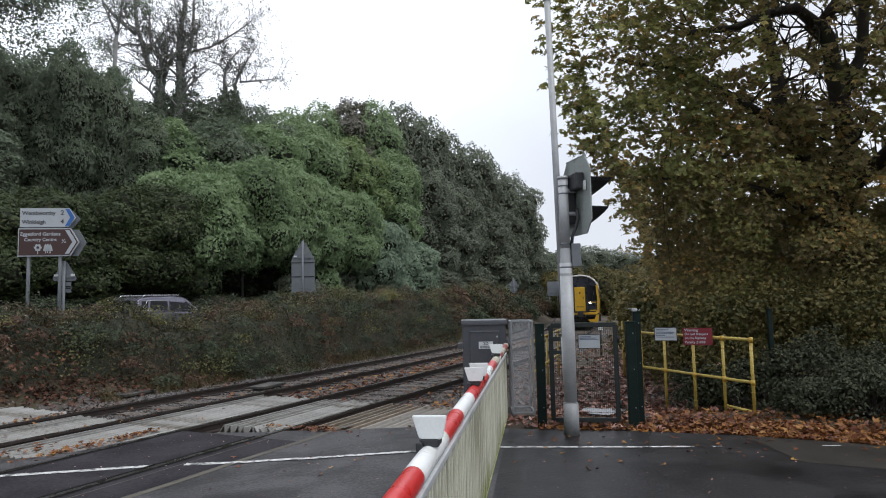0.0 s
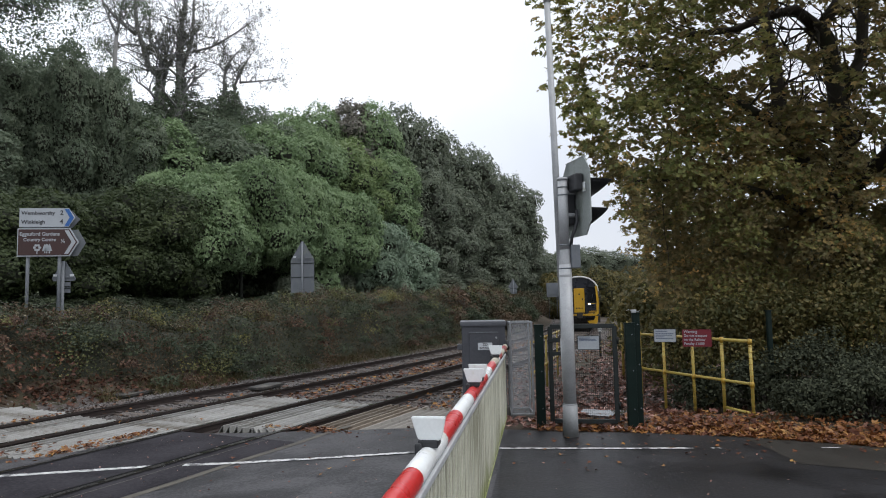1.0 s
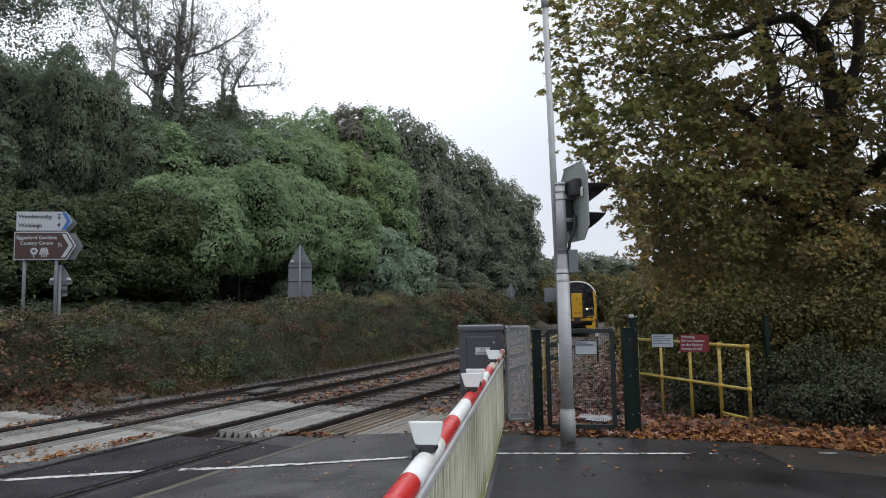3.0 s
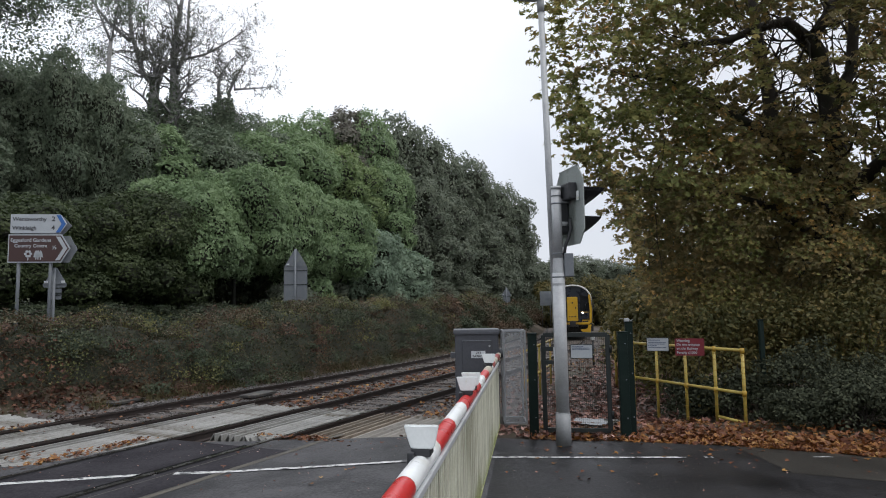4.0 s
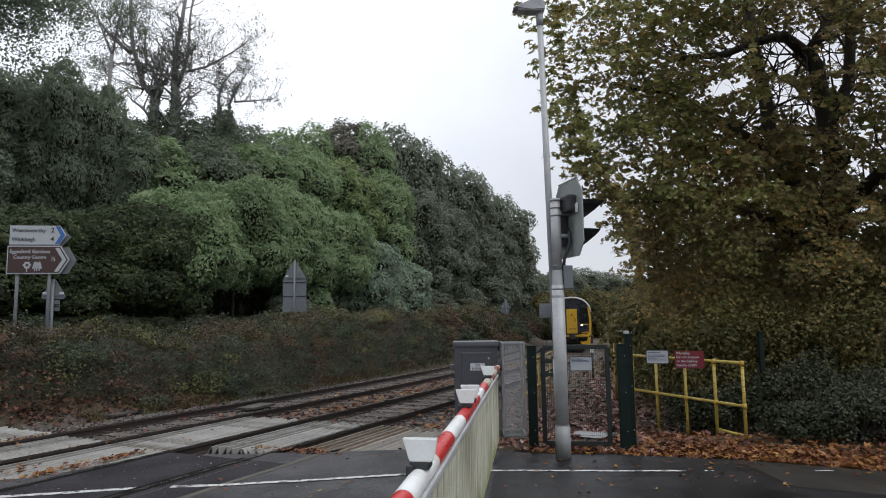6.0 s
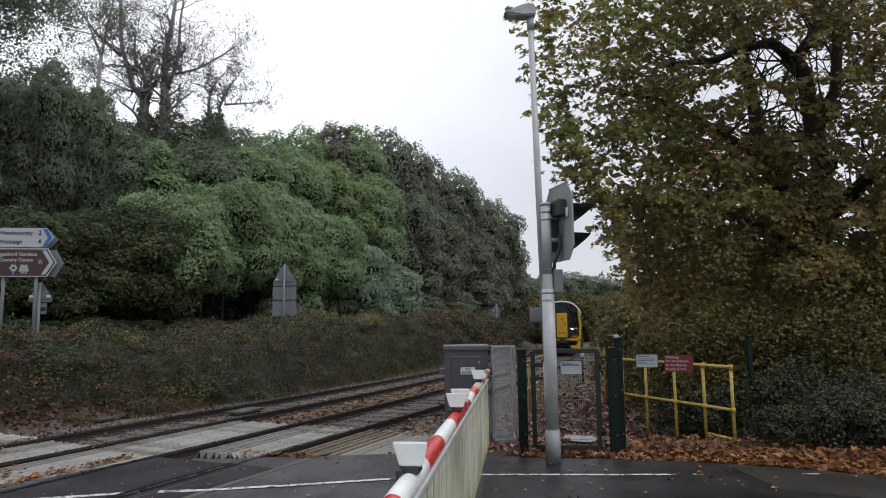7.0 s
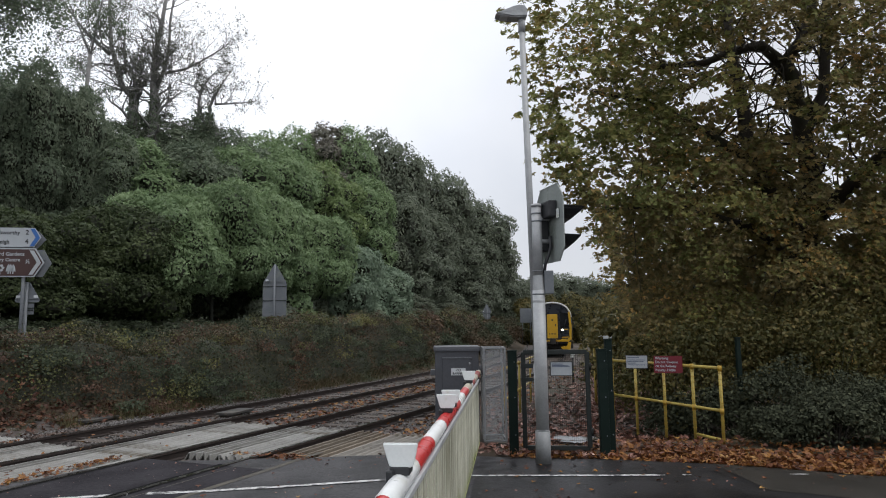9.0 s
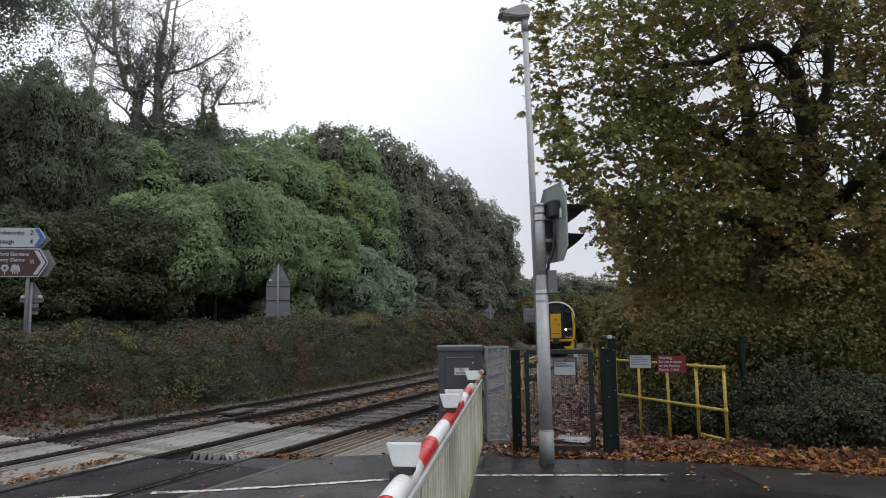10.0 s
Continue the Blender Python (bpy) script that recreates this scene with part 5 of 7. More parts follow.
    for c in (3.4, 19.2):
        bogie = part("bogie", box(bmesh.new(), (0, c, 0.50), (2.1, 3.2, 0.30), 0.04), M["train_under"], t)
        for dy in (-1.3, 1.3):
            for sx in (-1, 1):
                part("wheel", tube(bmesh.new(), (sx * 0.70, c + dy, 0.43), (sx * 0.83, c + dy, 0.43), 0.42, n=24), M["rail_rust"], bogie)
    for sx in (-1, 1):
        for k in range(9):
            c = 2.9 + 2.1 * k
            part("side_window", box(bmesh.new(), (sx * 1.345, c, 2.28), (0.03, 1.35, 0.80), 0.01), M["dark_glass"], t)
    return t


train()


# ---------------------------------------------------------------- cars on the main road
def car(name, label, paint, rails, height, top, stretch=1.0, belt=0.0):
    """An estate car; its own x is ahead, its base on the road."""
    t = thing(name, Matrix(), label, "car", "cars on the main road")
    side = [(-2.15, 0.32), (-2.22, 0.62), (-2.18, 0.95), (-2.05, 1.02), (0.75, 1.00), (1.65, 0.90), (2.08, 0.78), (2.18, 0.55), (2.12, 0.30)]
    bm = bmesh.new()
    prism(bm, side, 1.76, pose(0, -0.88, 0))
    bmesh.ops.bevel(bm, geom=list(bm.edges), offset=0.07, segments=3, affect="EDGES")
    part("body", bm, paint, t, smooth=False)
    low = [(-2.12, 0.97), (1.02, 0.97), (0.28, height - 0.06), (-0.3, height), (-1.5, height - 0.03), (-1.92, height - 0.10)]
    bm = bmesh.new()
    a = [bm.verts.new((x, -0.80 + 0.17 * (z > 1.1), z)) for x, z in low]
    b = [bm.verts.new((x, 0.80 - 0.17 * (z > 1.1), z)) for x, z in low]
    bm.faces.new(a), bm.faces.new(b[::-1])
    for k in range(len(low)):
        bm.faces.new((a[k - 1], a[k], b[k], b[k - 1]))
    bmesh.ops.recalc_face_normals(bm, faces=list(bm.faces))
    bmesh.ops.bevel(bm, geom=list(bm.edges), offset=0.05, segments=3, affect="EDGES")
    cabin = part("cabin", bm, top, t)
    zt = height - 0.17
    for sy in (-1, 1):
        for x0, x1, u0, u1 in ((-0.62, 0.72, -0.55, 0.22), (-1.55, -0.72, -1.42, -0.65), (-1.95, -1.65, -1.80, -1.52)):
            bm = bmesh.new()
            q = [(x0, 1.06, 0.805), (x1, 1.06, 0.805), (u1, zt, 0.665), (u0, zt, 0.665)]
            f = bm.faces.new([bm.verts.new((x, sy * (w + 0.004), z)) for x, z, w in q])
            bmesh.ops.solidify(bm, geom=[f], thickness=0.012)
            part("side_window", bm, M["dark_glass"], cabin)
        part("window_trim", sweep(bmesh.new(), [(-1.95, sy * 0.815, 1.05), (0.75, sy * 0.815, 1.05), (0.24, sy * 0.67, zt + 0.02), (-1.55, sy * 0.67, zt + 0.02), (-1.95, sy * 0.80, 1.06)], 0.010, 6), M["chrome"], cabin)
        if rails:
            part("roof_rail", sweep(bmesh.new(), [(-1.7, sy * 0.56, height - 0.05), (-1.6, sy * 0.56, height + 0.035), (0.0, sy * 0.56, height + 0.045), (0.12, sy * 0.56, height - 0.03)], 0.018, 8), M["chrome"], t)
        part("mirror", box(bmesh.new(), (0.62, sy * 0.98, 1.06), (0.12, 0.18, 0.12), 0.03), paint, t)
        part("tail_lamp", box(bmesh.new(), (-2.16, sy * 0.70, 0.92), (0.06, 0.26, 0.16), 0.02), M["tail_red"], t)
        part("head_lamp", box(bmesh.new(), (2.08, sy * 0.66, 0.72), (0.08, 0.30, 0.14), 0.02), M["lamp_white"], t)
    for x0, z0, x1, z1, lab in ((0.98, 1.05, 0.34, height - 0.12, "windscreen"), (-2.11, 1.08, -1.95, height - 0.16, "rear_window")):
        bm = bmesh.new()
        o = 0.015 if x0 > 0 else -0.015
        f = bm.faces.new([bm.verts.new(c) for c in ((x0 + o, -0.70, z0), (x0 + o, 0.70, z0), (x1 + o, 0.56, z1), (x1 + o, -0.56, z1))])
        bmesh.ops.solidify(bm, geom=[f], thickness=0.012)
        part(lab, bm, M["dark_glass"], cabin)
    for x in (-1.35, 1.35):
        for sy in (-1, 1):
            w = part("wheel", tube(bmesh.new(), (x, sy * 0.66, 0.32), (x, sy * 0.87, 0.32), 0.32, n=24), M["rubber"], t)
            part("rim", tube(bmesh.new(), (x, sy * 0.86, 0.32), (x, sy * 0.885, 0.32), 0.20, 0.17, 16), M["chrome"], w)
    for ob in list(t.children) + [p for q in t.children for p in q.children]:
        for v in ob.data.vertices:
            v.co.x *= stretch
            if ob.name.startswith("body") and v.co.z > 0.6:
                v.co.z += belt
    return t


car_one = car("estate_car", "silver-lilac estate car with roof rails", M["car_silver"], True, 1.56, M["car_silver"])
car_two = car("small_car", "small sky-blue car, its cabin coloured like the reflected hedge", M["car_blue"], False, 1.58, M["car_reflection"], 0.74, 0.16)


# ---------------------------------------------------------------- plants
CHIP = (np.array([(-0.34, -0.42, 0), (0.36, -0.30, 0.06), (0.02, 0.52, 0)]), np.array([(0, 1, 2)]))
DIAMOND = (np.array([(0, -0.5, 0), (0.32, 0.05, 0.07), (0, 0.5, 0), (-0.32, 0.05, 0.07)]), np.array([(0, 1, 2), (0, 2, 3)]))
SPRAY = (np.array([(0, -0.40, 0), (0.15, 0.06, 0.03), (0, 0.60, -0.07), (-0.15, 0.06, 0.03), (0.31, -0.24, 0.10), (0.54, 0.20, 0.12), (-0.31, -0.24, 0.10), (-0.54, 0.20, 0.12)]), np.array([(0, 1, 2), (0, 2, 3), (0, 4, 5), (0, 5, 1), (0, 3, 7), (0, 7, 6)]))
OVAL = (np.array([(0, -0.5, 0), (0.24, -0.2, 0.05), (0.22, 0.2, 0.05), (0, 0.5, -0.04), (-0.22, 0.2, 0.05), (-0.24, -0.2, 0.05)]), np.array([(0, 1, 5), (1, 2, 4), (1, 4, 5), (2, 3, 4)]))


def unit(v):
    return v / np.maximum(np.linalg.norm(v, axis=-1, keepdims=True), 1e-9)


def leaf_mesh(name, pos, face, size, shape, mat, rng, spread=0.7):
    """Leaves at places, each looking roughly along its face vector."""
    n = len(pos)
    nrm = unit(unit(face) + spread * rng.normal(size=(n, 3)))
    u = unit(np.cross(nrm, rng.normal(size=(n, 3))))
    v = np.cross(nrm, u)
    k = np.asarray(size) * rng.uniform(0.7, 1.3, n)
    tv, tf = shape
    verts = pos[:, None] + k[:, None, None] * (tv[None, :, 0:1] * u[:, None] + tv[None, :, 1:2] * v[:, None] + tv[None, :, 2:3] * nrm[:, None])
    faces = (np.arange(n) * len(tv))[:, None, None] + tf[None]
    return np_mesh(name, verts.reshape(-1, 3), faces.reshape(-1, 3), mat)


def ball(rng, n):
    return unit(rng.normal(size=(n, 3)))


def crown_points(rng, blobs, subs, leaves, sub_r=(0.28, 0.5), flat=0.75):
    """Leaf places on clumps that sit on the skins of large round masses."""
    pos, face = [], []
    for c, r in blobs:
        c, r = np.array(c, float), np.array(r, float)
        way = ball(rng, subs)
        way[:, 2] = np.where(way[:, 2] < -0.5, -way[:, 2], way[:, 2])
        at = c + way * r * rng.uniform(0.55, 1.0, (subs, 1))
        rad = r.mean() * rng.uniform(*sub_r, subs)
        k = rng.poisson(leaves, subs) + 1
        i = np.repeat(np.arange(subs), k)
        w = ball(rng, len(i))
        w[:, 2] = np.where(rng.random(len(i)) < 0.45, np.abs(w[:, 2]), w[:, 2])
        rr = rad[i] * rng.uniform(0.45, 1.0, len(i)) ** 0.35 * rng.uniform(0.92, 1.08, len(i))
        pos.append(at[i] + w * rr[:, None] * (1, 1, flat))
        face.append(w + 0.25 * way[i] + (0, 0, 0.30))
    return np.concatenate(pos), np.concatenate(face)


def billow(w, c):
    """How far a round mass bulges along a way from its middle."""
    q, o = Vector(w), Vector(c) * 0.7
    return 0.88 + 0.26 * noise.noise(q * 2.1 + o) + 0.13 * noise.noise(q * 4.6 + o)


def skin_points(rng, blobs, per_area):
    """Leaf places all over billowing round masses, none deep inside a neighbour."""
    pos, face = [], []
    for n, (c, r) in enumerate(blobs):
        c, r = np.array(c, float), np.array(r, float)
        k = int(per_area * 4 * math.pi * (r[0] * r[2] + r[0] * r[1] + r[1] * r[2]) / 3)
        w = ball(rng, k)
        w[:, 2] = np.where((w[:, 2] < -0.2) & (rng.random(k) < 0.5), -w[:, 2], w[:, 2])
        reach = np.array([billow(q, c) for q in w]) + np.abs(rng.normal(0, 0.085, k)) - 0.03
        p = c + w * r * reach[:, None]
        inside = np.zeros(k, bool)
        for m, (c2, r2) in enumerate(blobs):
            if m != n:
                inside |= (((p - np.array(c2)) / np.array(r2)) ** 2).sum(-1) < 0.66
        pos.append(p[~inside])
        face.append((w + (0, 0, 0.25))[~inside])
    return np.concatenate(pos), np.concatenate(face)


def limbs(bm, rng, start, way, length, radius, depth, tips, bend=0.25, n=6, rise=0.12):
    """A branch and its branches, as joined tubes; collects the tips."""
    pts, radii = [Vector(start)], [radius]
    way = Vector(way).normalized()
    steps = 5
    for k in range(steps):
        way = (way + Vector(rng.normal(0, bend / 1.6, 3)) + Vector((0, 0, rise))).normalized()
        pts.append(pts[-1] + way * (length / steps))
        radii.append(radius * (1 - 0.72 * (k + 1) / steps))
    sweep(bm, pts, radii, n)
    if depth == 0:
        tips.extend(pts[2:])
        return
    for k in range(int(rng.integers(3, 5))):
        j = int(rng.integers(2, steps + 1))
        side = Vector(ball(rng, 1)[0])
        w = (pts[j] - pts[j - 1]).normalized() + 0.95 * (side - side.dot(way) * way).normalized()
        limbs(bm, rng, pts[j], w, length * rng.uniform(0.45, 0.72), radii[j] * 0.8, depth - 1, tips, bend, max(3, n - 1), rise)


# ---- trees of the hillside, a few kinds, each built once
def hill_tree(kind, mat, seed, leaf, leaves, label, height=11.0, radius=4.0, low=0.12):
    rng = np.random.default_rng(seed)
    t = thing("tree", Matrix(), label, "tree", "trees on the wooded hillside")
    bm = bmesh.new()
    tips = []
    sweep(bm, [(0, 0, -1.0), (0.05, 0, height * 0.3), (0.1, 0.1, height * 0.7)], [0.12, 0.10, 0.06], 8)
    for k in range(5):
        a = k * 1.3 + rng.uniform(0, 0.5)
        limbs(bm, rng, (0.05, 0.03, height * (0.25 + 0.1 * k)), (math.cos(a), math.sin(a), 0.7), radius * 0.75, 0.09, 0, tips)
    part("trunk", bm, M["bark_shaded"], t)
    base = height * max(0, low - 0.2)
    blobs = [((0, 0, height * 0.52 + 0.35 * base), (radius * 0.66, radius * 0.66, height * 0.38 - 0.4 * base)), ((0.1 * radius, 0, height * 0.78), (radius * 0.62, radius * 0.58, height * 0.20))]
    for k in range(19):
        a, q = k * 2.4 + rng.uniform(-0.5, 0.5), low + (0.84 - low) * ((k + rng.random()) / 19) ** 0.9
        rr = radius * rng.uniform(0.27, 0.48)
        reach = radius * 0.72 * math.sqrt(max(0.1, 1 - ((q - 0.40) / 0.60) ** 2)) * rng.uniform(0.75, 1.05)
        blobs.append(((reach * math.cos(a), reach * math.sin(a), height * q), (rr, rr, rr * rng.uniform(0.7, 1.0))))
    pos, face = skin_points(rng, blobs, leaves * 1.75)
    pos[:, 2] = np.maximum(pos[:, 2], 0.1)
    top = pos[:, 2].max()
    pos[:, 2] *= height / top
    ob = new("crown", leaf_mesh("crown", pos, face, leaf * 0.97, CHIP, mat, rng, 0.40))
    ob.parent = t
    # dark cores behind the leaves paint the crown's shaded depth
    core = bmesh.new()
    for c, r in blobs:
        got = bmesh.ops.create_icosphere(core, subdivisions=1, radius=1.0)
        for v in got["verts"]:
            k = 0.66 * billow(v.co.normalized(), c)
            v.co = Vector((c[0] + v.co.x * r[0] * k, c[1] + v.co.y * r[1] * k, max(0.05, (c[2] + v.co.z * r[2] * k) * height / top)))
    part("inner_crown", core, M["shade_core"], t, "dark inner mass standing in for the shaded inside of the crown")
    return t


SIZES = {"hill": (14.0, 3.6), "bright": (14.0, 3.6), "dark": (15.0, 4.0), "pale": (6.2, 2.9), "ivy": (15.0, 4.0), "russet": (18.0, 3.9), "canopy": (6.4, 2.8), "thicket": (3.4, 1.6), "low": (5.0, 3.0), "edge": (7.0, 2.9), "copse": (5.0, 3.0)}
KINDS = {
    "hill": [hill_tree("hill", M["leaf_hill"], s, 0.235, 31, "broad green woodland tree on the hillside", *SIZES["hill"]) for s in (11, 12)],
    "bright": [hill_tree("bright", M["leaf_bright"], 13, 0.235, 31, "fresh green bushy tree on the hillside", *SIZES["bright"])],
    "dark": [hill_tree("dark", M["leaf_dark"], s, 0.285, 16, "dark ivy-clad woodland tree on the hillside", *SIZES["dark"]) for s in (15, 16, 17)],
    "ivy": [hill_tree("ivy", M["leaf_ivy"], s, 0.25, 27, "dark green ivy-clad tree near the wood edge", *SIZES["dark"]) for s in (35, 36)],
    "pale": [hill_tree("pale", M["leaf_pale"], 18, 0.21, 62, "pale grey-green willow bush at the wood edge", *SIZES["pale"])],
    "canopy": [hill_tree("canopy", M["leaf_canopy_dim"], s, 0.15, 82, "green overhanging tree at the wood edge", *SIZES["canopy"], low=0.30) for s in (23, 24)],
    "thicket": [hill_tree("thicket", M["leaf_dark"], 20, 0.24, 34, "low dark thicket beside the main road", *SIZES["thicket"]), hill_tree("thicket", M["leaf_hill"], 22, 0.24, 34, "low green thicket beside the main road", *SIZES["thicket"])],
    # dark leaves put the shade under the wood's canopy into the colour
    "low": [hill_tree("low", M["leaf_bramble_green"], s, 0.19, 34, "low bushy tree, its dark leaves standing in for shade", *SIZES["low"]) for s in (26,)],
    "edge": [hill_tree("edge", M["leaf_hill"], 28, 0.15, 95, "green tree leaning out from the wood edge", *SIZES["edge"], low=0.40)],
    "copse": [hill_tree("copse", M["leaf_hazel"], 27, 0.24, 30, "grey-brown bushy tree beyond the train", *SIZES["copse"])],
    "russet": [hill_tree("russet", M["leaf_russet"], 19, 0.28, 30, "russet autumn tree on the skyline", *SIZES["russet"])],
}
# x, y, height of the top, crown radius, kind
WOOD_EDGE = [(-16.9, 23, 5.9, 2.8, "canopy"), (-16.1, 25.5, 6.3, 2.8, "canopy"), (-14.7, 27.5, 6.4, 2.8, "canopy"), (-13.5, 29.8, 7.2, 2.8, "canopy"), (-12.2, 32, 8.2, 2.8, "edge"), (-10.8, 35, 9.4, 2.9, "edge"), (-8.8, 38.5, 9.7, 2.8, "edge"), (-6.8, 42.5, 9.2, 2.9, "edge"), (-4.8, 45, 7.3, 2.9, "pale"), (-3.1, 49.5, 6.4, 3.0, "pale"), (-0.8, 59, 4.6, 3.2, "dark"), (2.0, 67, 4.4, 3.4, "dark")]
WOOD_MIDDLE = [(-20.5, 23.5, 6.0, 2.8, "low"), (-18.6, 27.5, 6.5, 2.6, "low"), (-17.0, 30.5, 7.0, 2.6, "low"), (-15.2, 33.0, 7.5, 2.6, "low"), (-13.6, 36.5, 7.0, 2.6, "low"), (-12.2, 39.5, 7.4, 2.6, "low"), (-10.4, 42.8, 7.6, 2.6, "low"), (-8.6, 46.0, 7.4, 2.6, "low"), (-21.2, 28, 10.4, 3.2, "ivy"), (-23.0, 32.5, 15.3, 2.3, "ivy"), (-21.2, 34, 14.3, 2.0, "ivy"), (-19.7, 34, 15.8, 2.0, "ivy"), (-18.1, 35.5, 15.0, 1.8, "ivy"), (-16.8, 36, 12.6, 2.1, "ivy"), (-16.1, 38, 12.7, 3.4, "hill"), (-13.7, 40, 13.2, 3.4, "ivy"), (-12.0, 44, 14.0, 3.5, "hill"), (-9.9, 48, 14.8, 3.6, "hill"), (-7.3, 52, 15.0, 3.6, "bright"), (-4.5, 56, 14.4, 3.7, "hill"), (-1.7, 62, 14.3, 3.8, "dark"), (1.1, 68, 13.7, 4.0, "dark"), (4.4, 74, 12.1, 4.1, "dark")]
SKYLINE = [(-26.9, 36, 16.2, 3.4, "ivy"), (-25.6, 38, 16.9, 3.4, "ivy"), (-23.8, 40, 17.8, 3.5, "ivy"), (-22.7, 42, 16.9, 3.5, "ivy"), (-20.6, 44, 15.6, 3.6, "ivy"), (-18.2, 46, 17.0, 3.6, "ivy"), (-16.1, 48, 17.2, 3.7, "ivy"), (-14.3, 50, 17.1, 3.7, "ivy"), (-12.8, 54, 17.9, 3.8, "hill"), (-11.2, 58, 19.6, 3.9, "hill"), (-8.6, 61, 20.7, 4.6, "russet"), (-6.5, 62, 20.6, 4.0, "hill"), (-4.3, 66, 21.6, 4.1, "dark"), (-1.8, 68, 20.7, 4.1, "dark"), (0.8, 72, 20.1, 4.2, "dark"), (3.5, 76, 19.6, 4.3, "dark"), (6.1, 80, 18.2, 4.4, "dark"), (9.1, 84, 17.7, 4.4, "dark"), (9.4, 86, 15.4, 3.7, "dark"), (11.2, 88, 11.7, 3.4, "dark"), (13.4, 92, 8.8, 3.5, "dark")]
THICKET = [(float(line(s, float(main_road(s)) + 4.6 + 0.5 * math.sin(s * 2.3))[0]), float(line(s, float(main_road(s)) + 4.6 + 0.5 * math.sin(s * 2.3))[1]), 3.2 + 0.7 * math.sin(s * 1.7), 1.5, 'thicket') for s in range(24, 62, 3)]
# dark low trees set under the canopy where the wood lies in shade
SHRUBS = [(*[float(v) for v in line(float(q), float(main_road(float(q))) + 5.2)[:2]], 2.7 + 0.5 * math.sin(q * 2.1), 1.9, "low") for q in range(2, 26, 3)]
# the three "low" rows are an added dark backdrop behind the maple
BEYOND = [(15.2, 80, 5.1, 3.5, "copse"), (19.0, 98, 9.4, 4.6, "dark"), (23.2, 104, 9.7, 5.0, "dark"), (27.4, 108, 9.4, 5.0, "dark"), (31.8, 110, 8.9, 5.0, "dark"), (36.4, 112, 8.4, 5.0, "dark"), (20.4, 84, 5.6, 3.6, "copse"), (24.6, 88, 5.2, 3.5, "copse"), (28.0, 86, 5.0, 3.5, "copse"), (10.5, 21.5, 4.6, 3.0, "low"), (14.5, 20.5, 4.2, 3.2, "low"), (19.0, 19.0, 4.4, 3.2, "low"), (9.5, 26.0, 2.8, 1.8, "copse"), (13.0, 33, 3.8, 2.6, "copse"), (17.5, 45, 4.4, 3.0, "copse")]
r_ = random.Random(4)
used = {}
for row in WOOD_EDGE + WOOD_MIDDLE + SKYLINE + THICKET + SHRUBS + BEYOND:
    x, y, top, rad, kind = row
    src = KINDS[kind][used.get(kind, 0) % len(KINDS[kind])]
    z = float(land([x], [y])[0]) - 0.1
    tall, wide = SIZES[kind]
    m = pose(x, y, z, 0, 0, r_.uniform(0, 360)) @ Matrix.Diagonal((rad / wide, rad / wide, 1.04 * (top - z) / tall, 1))
    if used.get(kind, 0) < len(KINDS[kind]):
        src.matrix_basis = m
    else:
        base, keep = src.matrix_basis.copy(), tuple(src.scale)
        src.scale = (1, 1, 1)
        copy_thing(src, m)
        src.scale = keep
    used[kind] = used.get(kind, 0) + 1


# ---- half-bare trees above the wood
def bare_tree(name, base, mains, seed, twig, leaves, label, leaf_size=0.105, loose=0.12, mat="leaf_sparse", ivy_top=15.2):
    rng = np.random.default_rng(seed)
    t = thing("bare_tree", pose(*base), label, "tree", "half-bare trees")
    bm, tips = bmesh.new(), []
    for pts, r0, r1 in mains:
        n = len(pts)
        radii = [r0 + (r1 - r0) * k / (n - 1) for k in range(n)]
        sweep(bm, pts, radii, 8)
        for k in range(1, n):
            for _ in range(5):
                a, b = Vector(pts[k - 1]), Vector(pts[k])
                side = Vector(ball(rng, 1)[0])
                way = (b - a).normalized() * 0.6 + side * 0.9 + Vector((0, 0, 0.2))
                limbs(bm, rng, a.lerp(b, rng.random()), way, twig * rng.uniform(0.6, 1.25), radii[k] * 0.34 + 0.012, 2, tips, 0.35, 5, 0.06)
    part("trunk", bm, M["bark_grey"], t)
    foot = [pts for pts, r0, r1 in mains if pts[0][2] == 0]
    high = np.concatenate([np.stack([np.interp(q, [p[2] for p in pts], [p[k] for p in pts]) for k in (0, 1)] + [q], -1) for pts in foot for q in [rng.triangular(6.5, 11.5, ivy_top, 2600)]])
    around = ball(rng, len(high)) * (1, 1, 0.4)
    wide = np.interp(high[:, 2], [6.5, 10.0, ivy_top], [1.0, 0.80, 0.36])[:, None] * rng.uniform(0.5, 1.0, (len(high), 1))
    ob = new("ivy", leaf_mesh("ivy", high + around * wide, around, 0.2, CHIP, M["leaf_ivy"], rng, 0.5))
    ob.parent = t
    tagged(ob, "dark ivy round the trunk")
    tips = np.array([tuple(p) for p in tips])
    i = rng.integers(0, len(tips), leaves)
    pos = tips[i] + rng.normal(0, loose, (leaves, 3))
    ob = new("leaves", leaf_mesh("leaves", pos, rng.normal(size=(leaves, 3)), leaf_size, DIAMOND, M[mat], rng))
    ob.parent = t
    return t


